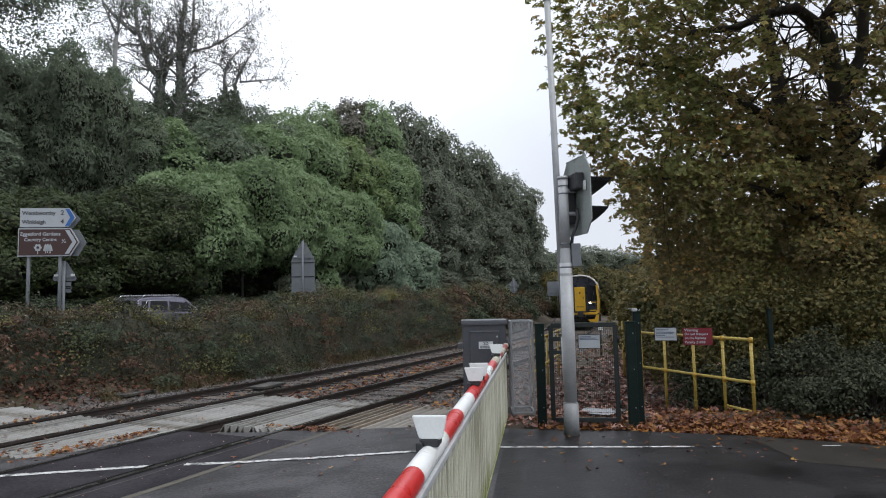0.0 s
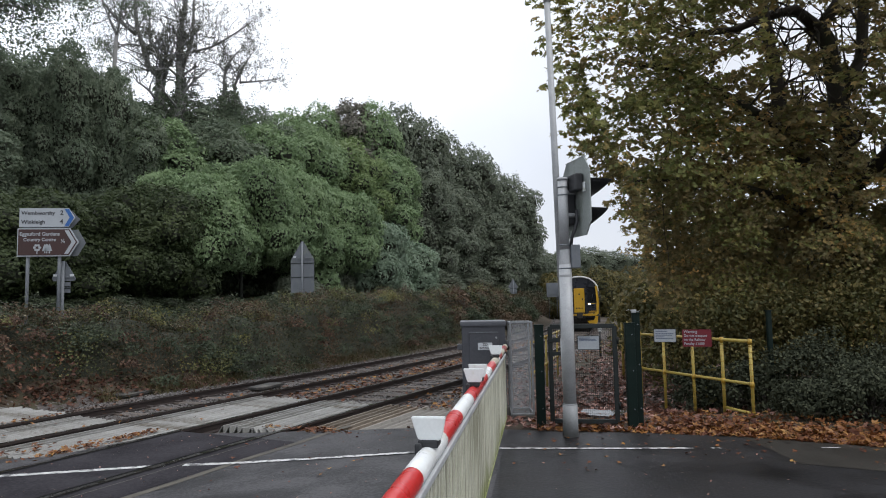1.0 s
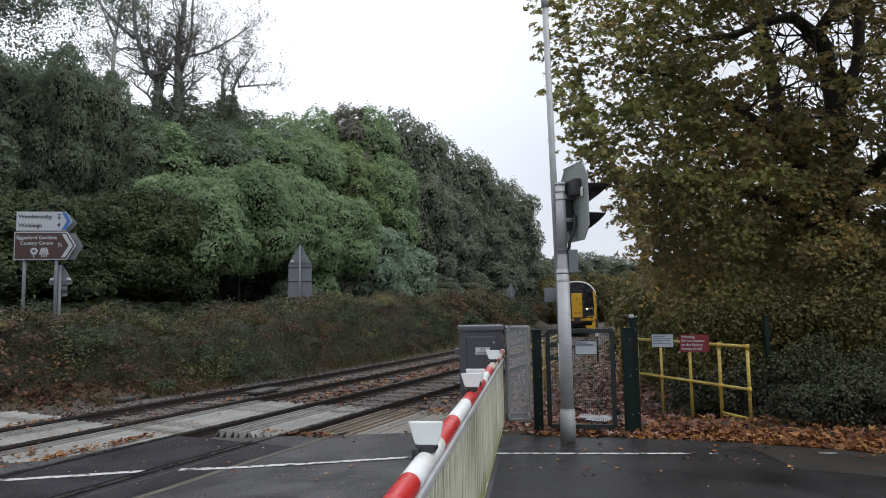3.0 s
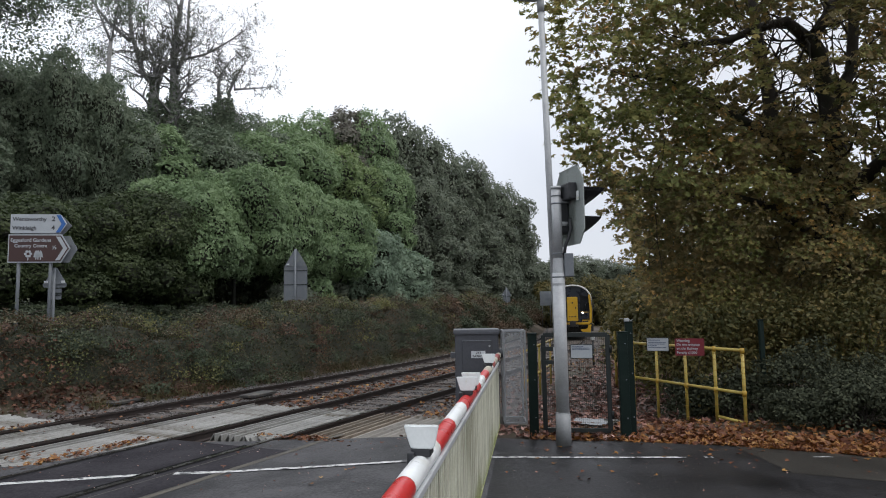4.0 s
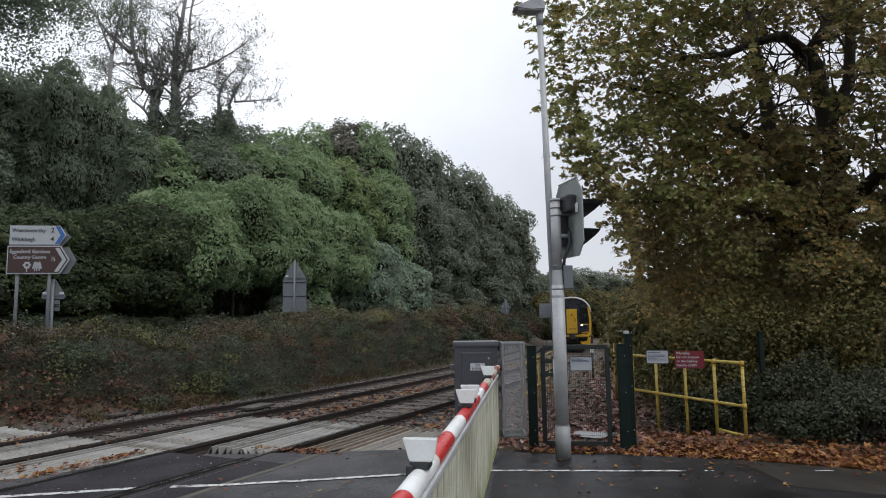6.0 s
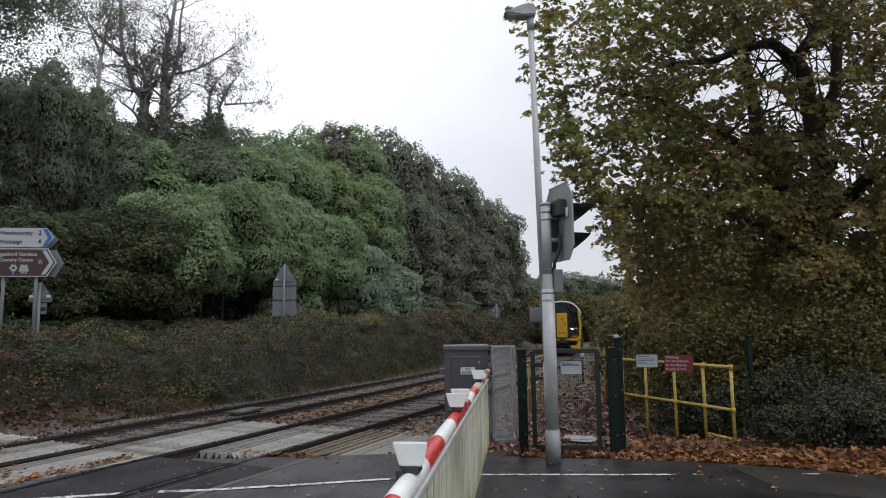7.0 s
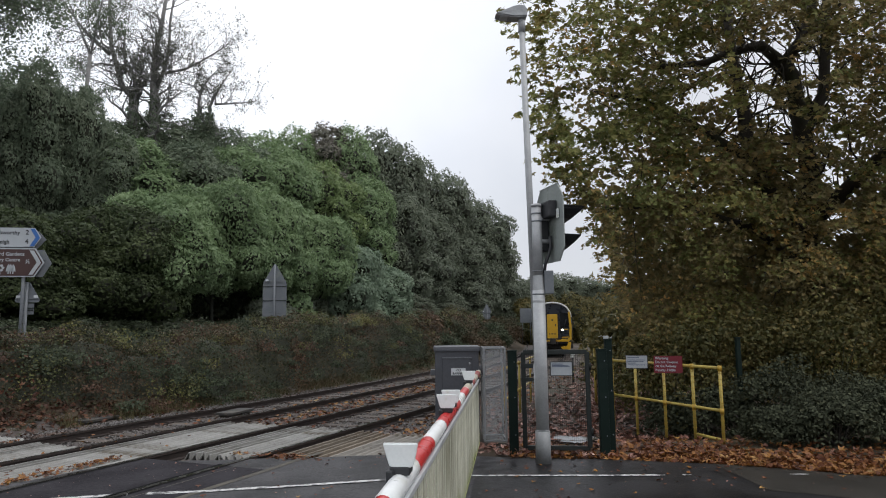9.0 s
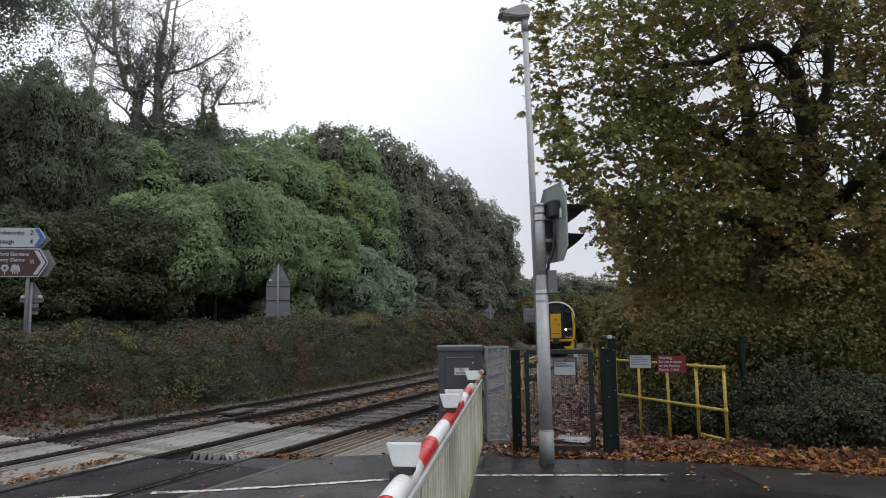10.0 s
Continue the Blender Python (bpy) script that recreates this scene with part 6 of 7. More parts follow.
bare_tree("tall", (-18.5, 44.0, 3.2), [
    ([(-0.7, 0, 0), (-0.72, 0, 10.4), (-0.75, 0, 13.2), (-0.76, 0, 14.2)], 0.42, 0.30),
    ([(-0.76, 0, 14.2), (-1.64, 0.1, 15.2), (-2.05, 0.1, 16.6), (-2.42, 0, 17.85), (-2.57, -0.1, 19.9), (-2.76, 0, 21.7)], 0.22, 0.09),
    ([(-2.49, 0, 17.4), (-3.33, -0.2, 18.1), (-4.13, -0.2, 18.9), (-4.94, 0, 19.95), (-5.55, 0, 20.8)], 0.12, 0.05),
    ([(-2.17, 0, 16.6), (-2.99, -0.3, 16.65), (-3.88, -0.3, 16.2)], 0.08, 0.03),
    ([(-0.53, 0, 14.2), (-0.38, -0.1, 15.0), (0.04, 0, 15.6), (0.4, 0, 16.0)], 0.15, 0.11),
    ([(-0.46, 0, 14.7), (-0.78, 0.2, 15.5), (-1.14, 0.2, 16.4), (-1.62, 0.3, 17.0), (-1.69, 0.2, 19.05)], 0.14, 0.06),
    ([(0.5, 0, 0), (0.6, 0, 10.4), (0.65, 0, 13.8), (0.55, 0, 15.35)], 0.40, 0.27),
    ([(0.55, 0, 15.3), (0.5, 0.1, 16.55), (0.6, 0.2, 18.2), (0.9, 0.1, 19.8), (1.16, 0, 21.65)], 0.25, 0.11),
    ([(0.71, 0, 14.95), (1.33, -0.2, 16.35), (1.59, -0.3, 17.35), (1.61, -0.3, 19.8), (1.76, -0.2, 21.4)], 0.15, 0.06),
    ([(1.25, 0, 16.05), (2.58, 0.3, 16.5), (3.56, 0.4, 17.1), (4.93, 0.3, 17.9), (5.6, 0.2, 18.4)], 0.10, 0.03),
], 31, 2.3, 19000, "tall half-bare tree with thin leaves above the wood")
bare_tree("small", (-14.6, 45.0, 3.4), [
    ([(-0.5, 0, 0), (-0.53, 0, 10.4), (-0.59, 0, 14.2), (-0.47, 0, 15.05), (0.0, 0.1, 15.9), (1.1, 0.1, 17.1)], 0.17, 0.02),
    ([(0.15, 0, 0), (0.15, 0, 10.4), (0.17, 0, 13.8), (0.5, 0, 14.6), (1.13, -0.1, 15.65), (1.73, 0, 16.65)], 0.16, 0.02),
    ([(0.49, 0, 14.0), (1.2, 0.2, 14.1), (1.93, 0.1, 14.1), (3.2, 0, 14.2)], 0.09, 0.03),
    ([(-0.55, 0, 14.85), (-1.07, 0.2, 15.4), (-2.08, 0.2, 15.75)], 0.07, 0.03),
], 32, 1.3, 5200, "small half-bare tree with ivy on the skyline", ivy_top=13.8)
bare_tree("left", (-19.8, 38.0, 4.0), [
    ([(0, 0, 0), (0.2, 0, 8), (0.5, 0, 14)], 0.18, 0.11),
    ([(0.5, 0, 13.8), (0.7, 0.1, 15.6), (1.0, 0.1, 17.4), (0.8, 0, 19.2)], 0.07, 0.03),
    ([(0.5, 0, 14.0), (-0.3, 0.1, 15.8), (-1.2, 0.1, 17.8)], 0.07, 0.03),
], 33, 1.7, 6500, "half-bare leafy tree behind the wood edge", mat="leaf_ivy", ivy_top=12.0)
bare_tree("overhang", (-24.5, 29.5, 2.6), [
    ([(0, 0, 0), (0.3, 0, 7), (1.0, 0, 12.5)], 0.36, 0.22),
    ([(1.0, 0, 12.4), (2.6, -0.2, 13.6), (4.3, -0.3, 14.2), (5.8, -0.2, 14.3), (7.2, -0.2, 13.8)], 0.14, 0.04),
    ([(1.0, 0, 12.5), (2.2, 0.2, 14.8), (4.2, 0.2, 15.9), (5.8, 0.2, 16.3), (7.0, 0.2, 16.1)], 0.14, 0.04),
    ([(0.9, 0, 12.2), (2.8, -0.3, 12.9), (4.6, -0.3, 13.2), (6.2, -0.2, 12.8)], 0.12, 0.03),
], 34, 2.0, 24000, "leafy bough of a tall tree hanging over the wood edge", 0.14, 0.26, "leaf_ivy")


# ---- bramble bank between the railway and the main road
def bank_top(s):
    return np.interp(s, [-12, -3, 4.5, 5.0, 5.7, 6.4, 7.0, 11, 16, 23, 29, 33, 37, 43, 60], [1.62, 1.64, 1.60, 1.33, 1.28, 1.34, 1.56, 1.80, 2.08, 2.00, 2.00, 2.30, 2.20, 2.05, 2.0]) + 0.12 * np.sin(np.asarray(s) * 0.93 + 2.2) * (np.asarray(s) > 7.5) + 0.10 * np.sin(np.asarray(s) * 1.9) + 0.07 * np.sin(np.asarray(s) * 4.7 + 1)


def bank_point(s, v):
    """A place on the bank's face: v from its foot on the railway side (0) over the top to the back (1)."""
    foot = np.interp(s, [-12, 0, 3, 7, 40], [7.3, 6.2, 5.9, 5.35, 4.9])
    back = np.interp(s, [-12, 13, 50], [8.6, 7.9, 5.9])
    low = rail_z(s) - 0.15
    top = bank_top(s)
    d = foot + (back - foot) * np.interp(v, [0, 0.25, 0.55, 0.8, 1.0], [0, 0.16, 0.42, 0.85, 1.0])
    z = low + (top - low) * np.interp(v, [0, 0.25, 0.55, 0.8, 1.0], [0, 0.48, 0.94, 1.0, 0.78])
    return d, z


def bramble_bank():
    rows = []
    for s in np.arange(-14, 62, 0.5):
        v = np.linspace(0, 1, 14)
        d, z = bank_point(np.full(14, s), v)
        x, y, _ = line(s, d + 0.38 * (1 - v))
        w = np.array([noise.noise(Vector((s * 0.5, k * 0.35, 3.0))) for k in range(14)])
        rows.append(np.stack([x, y, z - 0.22 + 0.16 * w * (v > 0.1)], -1))
    # base sheet coloured dark, as the shaded gaps between the brambles
    t = strip("bramble_bank", rows, M["shade_core"], "bank overgrown with brown-green brambles beside the railway", "brambles", kind="stuff")
    rng = np.random.default_rng(21)
    pos, face = [], []
    for count, s0, s1 in ((92000, -12, 24), (26000, 24, 60)):
        s = rng.uniform(s0, s1, count)
        v = rng.beta(1.15, 1.0, count)
        d, z = bank_point(s, v)
        lump = np.array([1.5 * noise.noise(Vector((a * 0.55, b * 2.2, 1.0))) + 0.7 * noise.noise(Vector((a * 2.1, b * 7.0, 5.0))) for a, b in zip(s, v)])
        swell = np.array([noise.noise(Vector((a * 0.27, b * 0.9, 8.0))) for a, b in zip(s, v)])
        out = 0.36 * lump + 0.42 * swell + rng.normal(0, 0.09, count)
        x, y, h = line(s, d - out * (1 - v) - 0.05)
        pos.append(np.stack([x, y, z - 0.03 + out * v + np.abs(rng.normal(0, 0.05, count))], -1))
        f = np.stack([np.cos(h) * (1 - v), -np.sin(h) * (1 - v), 0.35 + v], -1)
        face.append(f)
    ob = new("leaves", leaf_mesh("leaves", np.concatenate(pos), np.concatenate(face), np.r_[rng.choice([0.035, 0.052, 0.08], 92000), rng.choice([0.10, 0.15, 0.2], 26000)], DIAMOND, M["leaf_bramble"], rng))
    ob.parent = t
    # bushy clumps of several kinds that break the face and the skyline of the bank
    sorts = {"leaf_bramble_green": [], "leaf_bracken": [], "leaf_weed": []}
    for k in range(430):
        s = rng.uniform(-10, 40)
        v = rng.beta(1.3, 1.1)
        dd, z = bank_point(s, v)
        r = rng.uniform(0.20, 0.52) * (1 if s < 22 else 1.4)
        x, y, _ = line(s, float(dd) - 0.18 * (1 - v))
        drift = noise.noise(Vector((s * 0.22, v * 1.5, 3.0))) + 0.3 * rng.normal()
        sort = "leaf_bracken" if drift + 0.5 * (s < 0) * (v < 0.6) > 0.30 else "leaf_weed" if (v > 0.55 and drift < -0.02) else "leaf_bramble_green"
        w = ball(rng, 210)
        w[:, 2] = np.abs(w[:, 2])
        rr = r * rng.uniform(0.55, 1.05, (210, 1))
        at = np.array([float(x), float(y), float(z) - 0.12]) + w * rr * (1, 1, 0.85 + 0.5 * (v > 0.6))
        sorts[sort].append((at, w + (0.1, -0.3, 0.35)))
    for sort, lab in (("leaf_bramble_green", "dark green bramble clumps"), ("leaf_bracken", "russet dead bracken clumps"), ("leaf_weed", "yellow-green leafy clumps")):
        at, w = np.concatenate([q[0] for q in sorts[sort]]), np.concatenate([q[1] for q in sorts[sort]])
        ob = new("clumps", leaf_mesh("clumps", at, w, rng.choice([0.036, 0.052, 0.075], len(at)), DIAMOND, M[sort], rng, 0.5))
        ob.parent = t
        tagged(ob, lab, kind="stuff")
    # weedy yellow-green clumps
    pos = []
    for k in range(46):
        s, v = rng.uniform(-8, 26), rng.beta(1.6, 1.2)
        dd, z = bank_point(s, v)
        x, y, _ = line(s, float(dd) - 0.15 * (1 - v))
        r = rng.uniform(0.18, 0.5)
        pos.append(np.array([float(x), float(y), float(z) - 0.06]) + np.clip(rng.normal(0, 0.8, (150, 3)), -1.3, 1.1) * (r, r, 0.42 * r))
    pos = np.concatenate(pos)
    ob = new("weeds", leaf_mesh("weeds", pos, np.tile((0.2, -0.6, 0.7), (len(pos), 1)), 0.065, DIAMOND, M["leaf_weed"], rng))
    ob.parent = t
    tagged(ob, "yellow-green weeds among the brambles", kind="stuff")
    # tall weeds standing up from the top
    bm = bmesh.new()
    heads = []
    for k in range(200):
        s = rng.uniform(-4, 34)
        dd, z = bank_point(s, rng.uniform(0.5, 0.85))
        x, y, _ = line(s, float(dd))
        p = Vector((float(x), float(y), float(z) - 0.1))
        q = p + Vector((rng.normal(0, 0.10), rng.normal(0, 0.10), rng.uniform(0.14, 0.30)))
        sweep(bm, [p, p.lerp(q, 0.6) + Vector((0.02, 0, 0)), q], [0.007, 0.006, 0.004], 4)
        for _ in range(9):
            heads.append(p.lerp(q, rng.uniform(0.45, 1.05)) + Vector(rng.normal(0, 0.055, 3)))
    tagged(part("weed_stems", bm, M["bark"], t, "thin brown weed stems"), kind="stuff")
    heads = np.array([tuple(q) for q in heads])
    ob = new("weed_leaves", leaf_mesh("weed_leaves", heads, np.tile((0.0, -0.4, 0.9), (len(heads), 1)), 0.05, DIAMOND, M["leaf_bramble"], rng, 0.8))
    ob.parent = t
    tagged(ob, "small leaves on tall weeds", kind="stuff")
    # pale dry seed heads along the top
    s = rng.uniform(-6, 40, 420)
    dd, z = bank_point(s, rng.uniform(0.5, 0.95, 420))
    x, y, _ = line(s, dd)
    tip = np.stack([x, y, z + np.abs(rng.normal(0.02, 0.08, 420))], -1)
    pos = np.repeat(tip, 9, 0) + rng.normal(0, 1, (3780, 3)) * (0.07, 0.07, 0.022)
    ob = new("seed_heads", leaf_mesh("seed_heads", pos, np.tile((0.0, -0.3, 1.0), (3780, 1)), 0.045, DIAMOND, M["leaf_seed"], rng))
    ob.parent = t
    tagged(ob, "pale dry flower heads", kind="stuff")
    bm = bmesh.new()
    for k in range(520):
        s = rng.uniform(-10, 34)
        d, z = bank_point(s, rng.uniform(0.45, 0.9))
        x, y, h = line(s, float(d))
        w = Vector((rng.normal(0, 0.16), rng.normal(0, 0.16), rng.uniform(0.15, 0.38)))
        p = Vector((float(x), float(y), float(z) - 0.05))
        sweep(bm, [p, p + w * 0.7, p + w * 1.2 + Vector((w.x, w.y, -0.06))], [0.006, 0.005, 0.003], 4)
    ob = part("stems", bm, M["bark"], t, "thin brown bramble stems")
    return t


bramble_bank()


# ---- the big maple by the path
def maple():
    rng = np.random.default_rng(41)
    t = thing("maple_tree", pose(8.6, 13.8, -0.1), "large maple with green, olive and yellow autumn leaves", "tree")
    bm, tips = bmesh.new(), []
    mains = [([(0, 0, -0.3), (-0.1, 0, 2.2), (-0.3, -0.3, 4.0)], 0.36, 0.26),
             ([(-0.3, -0.3, 3.9), (-0.44, -0.9, 4.83), (-0.56, -0.9, 5.69), (-0.68, -0.9, 6.96), (-0.84, -0.9, 7.24)], 0.20, 0.14),
             ([(-0.84, -0.9, 7.2), (-1.31, -0.9, 7.62), (-1.98, -0.9, 7.46), (-2.54, -0.9, 7.22), (-3.8, -1.2, 7.0)], 0.13, 0.05),
             ([(-0.84, -0.9, 7.2), (-0.42, -0.9, 7.76), (-0.2, -0.9, 8.24), (0.1, -0.9, 9.5)], 0.13, 0.07),
             ([(-0.56, -0.9, 5.6), (-0.32, -0.9, 6.11), (-0.03, -0.9, 6.57), (0.11, -0.9, 7.75), (0.3, -0.9, 9.6)], 0.15, 0.08),
             ([(-0.3, -0.3, 3.6), (-1.2, -0.8, 4.2), (-1.71, -0.9, 5.26), (-1.79, -0.9, 6.37), (-1.91, -0.9, 7.08), (-2.0, -0.9, 8.6)], 0.19, 0.09),
             ([(-0.2, 0.1, 3.8), (-1.6, -0.7, 5.2), (-3.0, -1.2, 5.8), (-4.2, -1.6, 6.2), (-4.9, -1.8, 6.2)], 0.13, 0.03),
             ([(-0.1, 0.0, 3.0), (-1.7, -0.9, 3.7), (-3.4, -1.3, 4.1), (-5.0, -1.6, 4.0)], 0.12, 0.03),
             ([(0.1, 0.0, 4.0), (1.4, -0.7, 5.4), (2.8, -1.0, 6.6), (4.0, -1.0, 8.2)], 0.17, 0.06)]
    for pts, r0, r1 in mains:
        n = len(pts)
        radii = [r0 + (r1 - r0) * k / (n - 1) for k in range(n)]
        sweep(bm, pts, radii, 10)
        for k in range(1, n):
            for _ in range(4):
                a, b = Vector(pts[k - 1]), Vector(pts[k])
                way = (b - a).normalized() * 0.6 + Vector(ball(rng, 1)[0]) * 0.9
                limbs(bm, rng, a.lerp(b, rng.random()), way, rng.uniform(0.9, 1.9), radii[k] * 0.16 + 0.007, 1, tips, 0.35, 5, 0.02)
    part("trunk", bm, M["bark"], t)
    # boughs: drooping sprays of leaves over a billowing front, with gaps that run through the crown
    gaps = ((6.02, 7.08, 0.30), (6.96, 6.98, 0.46), (7.51, 7.40, 0.28), (8.08, 6.99, 0.36), (5.64, 6.27, 0.24), (5.36, 6.16, 0.16), (6.98, 6.01, 0.28), (7.54, 5.72, 0.28), (8.10, 6.27, 0.20), (8.67, 5.92, 0.24), (8.55, 4.40, 0.34), (8.50, 3.45, 0.34), (8.15, 2.55, 0.16), (8.72, 5.15, 0.22), (6.22, 3.95, 0.10), (6.14, 6.40, 0.18), (7.41, 5.38, 0.12), (4.3, 5.3, 0.12))
    slant = np.array((0.55, 1.0, 0.38))

    def in_gap(p, grow=1.0):
        q = p - (p[:, 1:2] - 12.5) * slant
        ragged = 1 + 0.55 * np.array([noise.noise(Vector((a * 3.1, b * 3.1, 5.0))) for a, b in zip(q[:, 0], q[:, 2])])
        out = np.zeros(len(p), bool)
        for gx_, gz_, gr in gaps:
            out |= np.hypot(q[:, 0] - gx_, q[:, 2] - gz_) < gr * grow * ragged
        # small holes all over the upper crown
        fleck = np.array([noise.noise(Vector((a * 4.6, b * 4.6, 9.0))) + 0.5 * noise.noise(Vector((a * 1.1, b * 1.1, 2.0))) for a, b in zip(q[:, 0], q[:, 2])])
        out |= fleck * grow > 0.69 - 0.35 * smooth(q[:, 2], 4.2, 6.2) - 0.12 * smooth(q[:, 0], 7.6, 8.6)
        return out

    def brim(z):
        return np.interp(z, [0.5, 1.4, 2.2, 3.0, 3.5, 4.0, 5.0, 6.0, 7.0, 12], [3.60, 3.42, 3.15, 3.05, 2.95, 2.75, 2.28, 1.98, 1.80, 2.8])

    n = 2450
    x, z = rng.uniform(1.6, 15.0, n), rng.uniform(0.7, 11.5, n)
    wave = np.array([noise.noise(Vector((a * 0.5, b * 0.5, 4.0))) + 0.5 * noise.noise(Vector((a * 1.3, b * 1.3, 6.0))) for a, b in zip(x, z)])
    y = 11.7 + 1.1 * wave + rng.exponential(0.55, n) + 0.15 * np.clip(3.5 - z, 0, 3) - 0.10 * np.clip(x - 5, 0, 6) - 0.9 * smooth(z, 4.8, 6.4)
    airy = smooth(z, 4.6, 6.0) * (0.1 + 0.9 * smooth(x, 6.2, 7.2))
    inset = x - (brim(z) + 0.27 * (y - 11.5))
    keep = (inset > 0.05 + 0.2 * rng.random(n)) & (rng.random(n) < 1.0 - 0.22 * smooth(z, 3.6, 4.6) * (1 - smooth(inset, 0.6, 2.0)) - 0.08 * smooth(z, 4.5, 7) - 0.08 * airy)
    c = np.stack([x, y, z], -1)[keep]
    inset = inset[keep]
    # a loose fringe of small sprays that hangs out over the path
    n = 420
    z = np.concatenate([rng.uniform(2.6, 8.5, 290), rng.normal(4.7, 0.5, 130)])
    y = 11.4 + rng.normal(0, 0.5, n)
    inset_f = 0.55 - rng.exponential(0.36, n) * np.interp(z, [2.6, 3.4, 4.0, 5.0, 6.0, 8.0], [0.5, 0.35, 0.8, 1.1, 0.8, 0.5])
    fringe = np.stack([brim(z) + 0.27 * (y - 11.5) + inset_f, y, z], -1)[inset_f > -0.34]
    c, inset = np.concatenate([c, fringe]), np.concatenate([inset, np.full(len(fringe), -1.0)])
    reach = np.where(inset < 0, rng.uniform(0.06, 0.16, len(c)), rng.uniform(0.26, 0.60, len(c)) * (0.42 + 0.58 * smooth(inset, 0.2, 1.3)))
    k = rng.poisson((60 - 16 * smooth(c[:, 2], 3.8, 5.5)) * (reach / 0.45) ** 1.7) + 3
    i = np.repeat(np.arange(len(c)), k)
    rad, turn = np.sqrt(rng.random(len(i))), rng.uniform(0, math.tau, len(i))
    tilt = rng.normal(0, 0.25, (len(c), 2))
    off = np.stack([rad * np.cos(turn), 0.8 * rad * np.sin(turn), np.zeros(len(i))], -1)
    off[:, 2] = 0.26 - 0.55 * rad ** 2 + tilt[i, 0] * off[:, 0] + (tilt[i, 1] + 0.35) * off[:, 1] + rng.normal(0, 0.10, len(i))
    pos = c[i] + off * reach[i, None]
    face = np.stack([0.7 * off[:, 0] - 0.15, 0.5 * off[:, 1] - 0.55, np.full(len(i), 0.75)], -1)
    open_ = in_gap(pos) | (pos[:, 0] < brim(pos[:, 2]) + 0.27 * (pos[:, 1] - 11.5) - 1.2)
    pos, face, i = pos[~open_], face[~open_], i[~open_]
    tone = rng.random(len(c)) + 0.55 * np.array([noise.noise(Vector(tuple(p * 0.42))) for p in c])
    leafy = 0.16 + 0.62 * (1 - smooth(c[:, 0], 4.4, 6.8)) * smooth(c[:, 2], 3.2, 5.0)
    mixed = tone[i] + rng.normal(0, 0.16, len(i))
    size = np.interp(pos[:, 2], [2.2, 3.2, 4.6], [0.074, 0.090, 0.122])
    turned = 0.84 - 0.20 * smooth(pos[:, 0], 6.0, 9.0) + 0.02 * (1 - smooth(pos[:, 2], 2.4, 4.2)) + 0.10 * smooth(pos[:, 2], 4.0, 5.0)
    pos = pos - (8.6, 13.8, -0.1)
    bands = ((mixed < leafy[i], "leaf_green", "green leaves"), ((mixed >= leafy[i]) & (mixed < turned), "leaf_olive", "dull olive leaves"), ((mixed >= leafy[i]) & (mixed >= turned), "leaf_maple", "brown and yellow turning leaves"))
    for which, mat, lab in bands:
        ob = new("crown", leaf_mesh("crown", pos[which], face[which], size[which], SPRAY, M[mat], rng, 0.38))
        ob.parent = t
        tagged(ob, lab)
    # inner leaves, deeper in the crown
    n = 60000
    p = np.stack([rng.uniform(2.6, 14.5, n), rng.uniform(12.9, 15.6, n), rng.uniform(0.4, 11.5, n)], -1)
    deep = p[:, 0] - brim(p[:, 2]) - 0.30 * (p[:, 1] - 11.5) - 0.45 - 0.45 * smooth(p[:, 2], 3.4, 4.8)
    p = p[(deep > 0) & (rng.random(n) > 0.6 * (1 - smooth(deep, 0.2, 2.0)) * smooth(p[:, 2], 3.6, 4.6)) & ~in_gap(p, 0.92) & (rng.random(n) > 0.30 * smooth(p[:, 2], 4.4, 6.0) * smooth(p[:, 0], 6.6, 8.0))]
    pos = p - (8.6, 13.8, -0.1)
    ob = new("inner_crown", leaf_mesh("inner_crown", pos, np.tile((-0.2, -0.7, 0.6), (len(pos), 1)), np.interp(p[:, 2], [3.5, 5.5], [0.19, 0.155]), DIAMOND, M["leaf_olive"], rng, 0.5))
    ob.parent = t
    # thin twigs that carry the outer sprays
    bm = bmesh.new()
    for a in c[rng.permutation(len(c))[:420]]:
        p = Vector(a) - Vector((8.6, 13.8, -0.1))
        q = p + Vector((rng.uniform(0.2, 0.7), rng.uniform(0.2, 0.7), rng.uniform(-0.1, 0.5)))
        sweep(bm, [p - Vector((0.12, 0, 0.06)), p, p.lerp(q, 0.6)], [0.002, 0.004, 0.006], 4)
    tagged(part("twig_spray", bm, M["bark"], t, "thin dark twigs"), kind="stuff")
    return t


maple()


# ---- bushes
def bush(x, y, blobs, mat, leaf, subs, leaves, seed, label, shape=OVAL):
    rng = np.random.default_rng(seed)
    z = float(land([x], [y])[0]) - 0.05
    t = thing("bush", pose(x, y, z), label, "bush")
    bm, tips = bmesh.new(), []
    for k in range(6):
        a = k * math.tau / 6
        limbs(bm, rng, (0, 0, 0), (math.cos(a), math.sin(a), 1.2), blobs[0][1][2], 0.03, 1, tips, n=5)
    part("stem", bm, M["bark"], t)
    pos, face = crown_points(rng, blobs, subs, leaves)
    pos[:, 2] = np.abs(pos[:, 2])
    ob = new("crown", leaf_mesh("crown", pos, face, leaf, shape, mat, rng))
    ob.parent = t
    return t


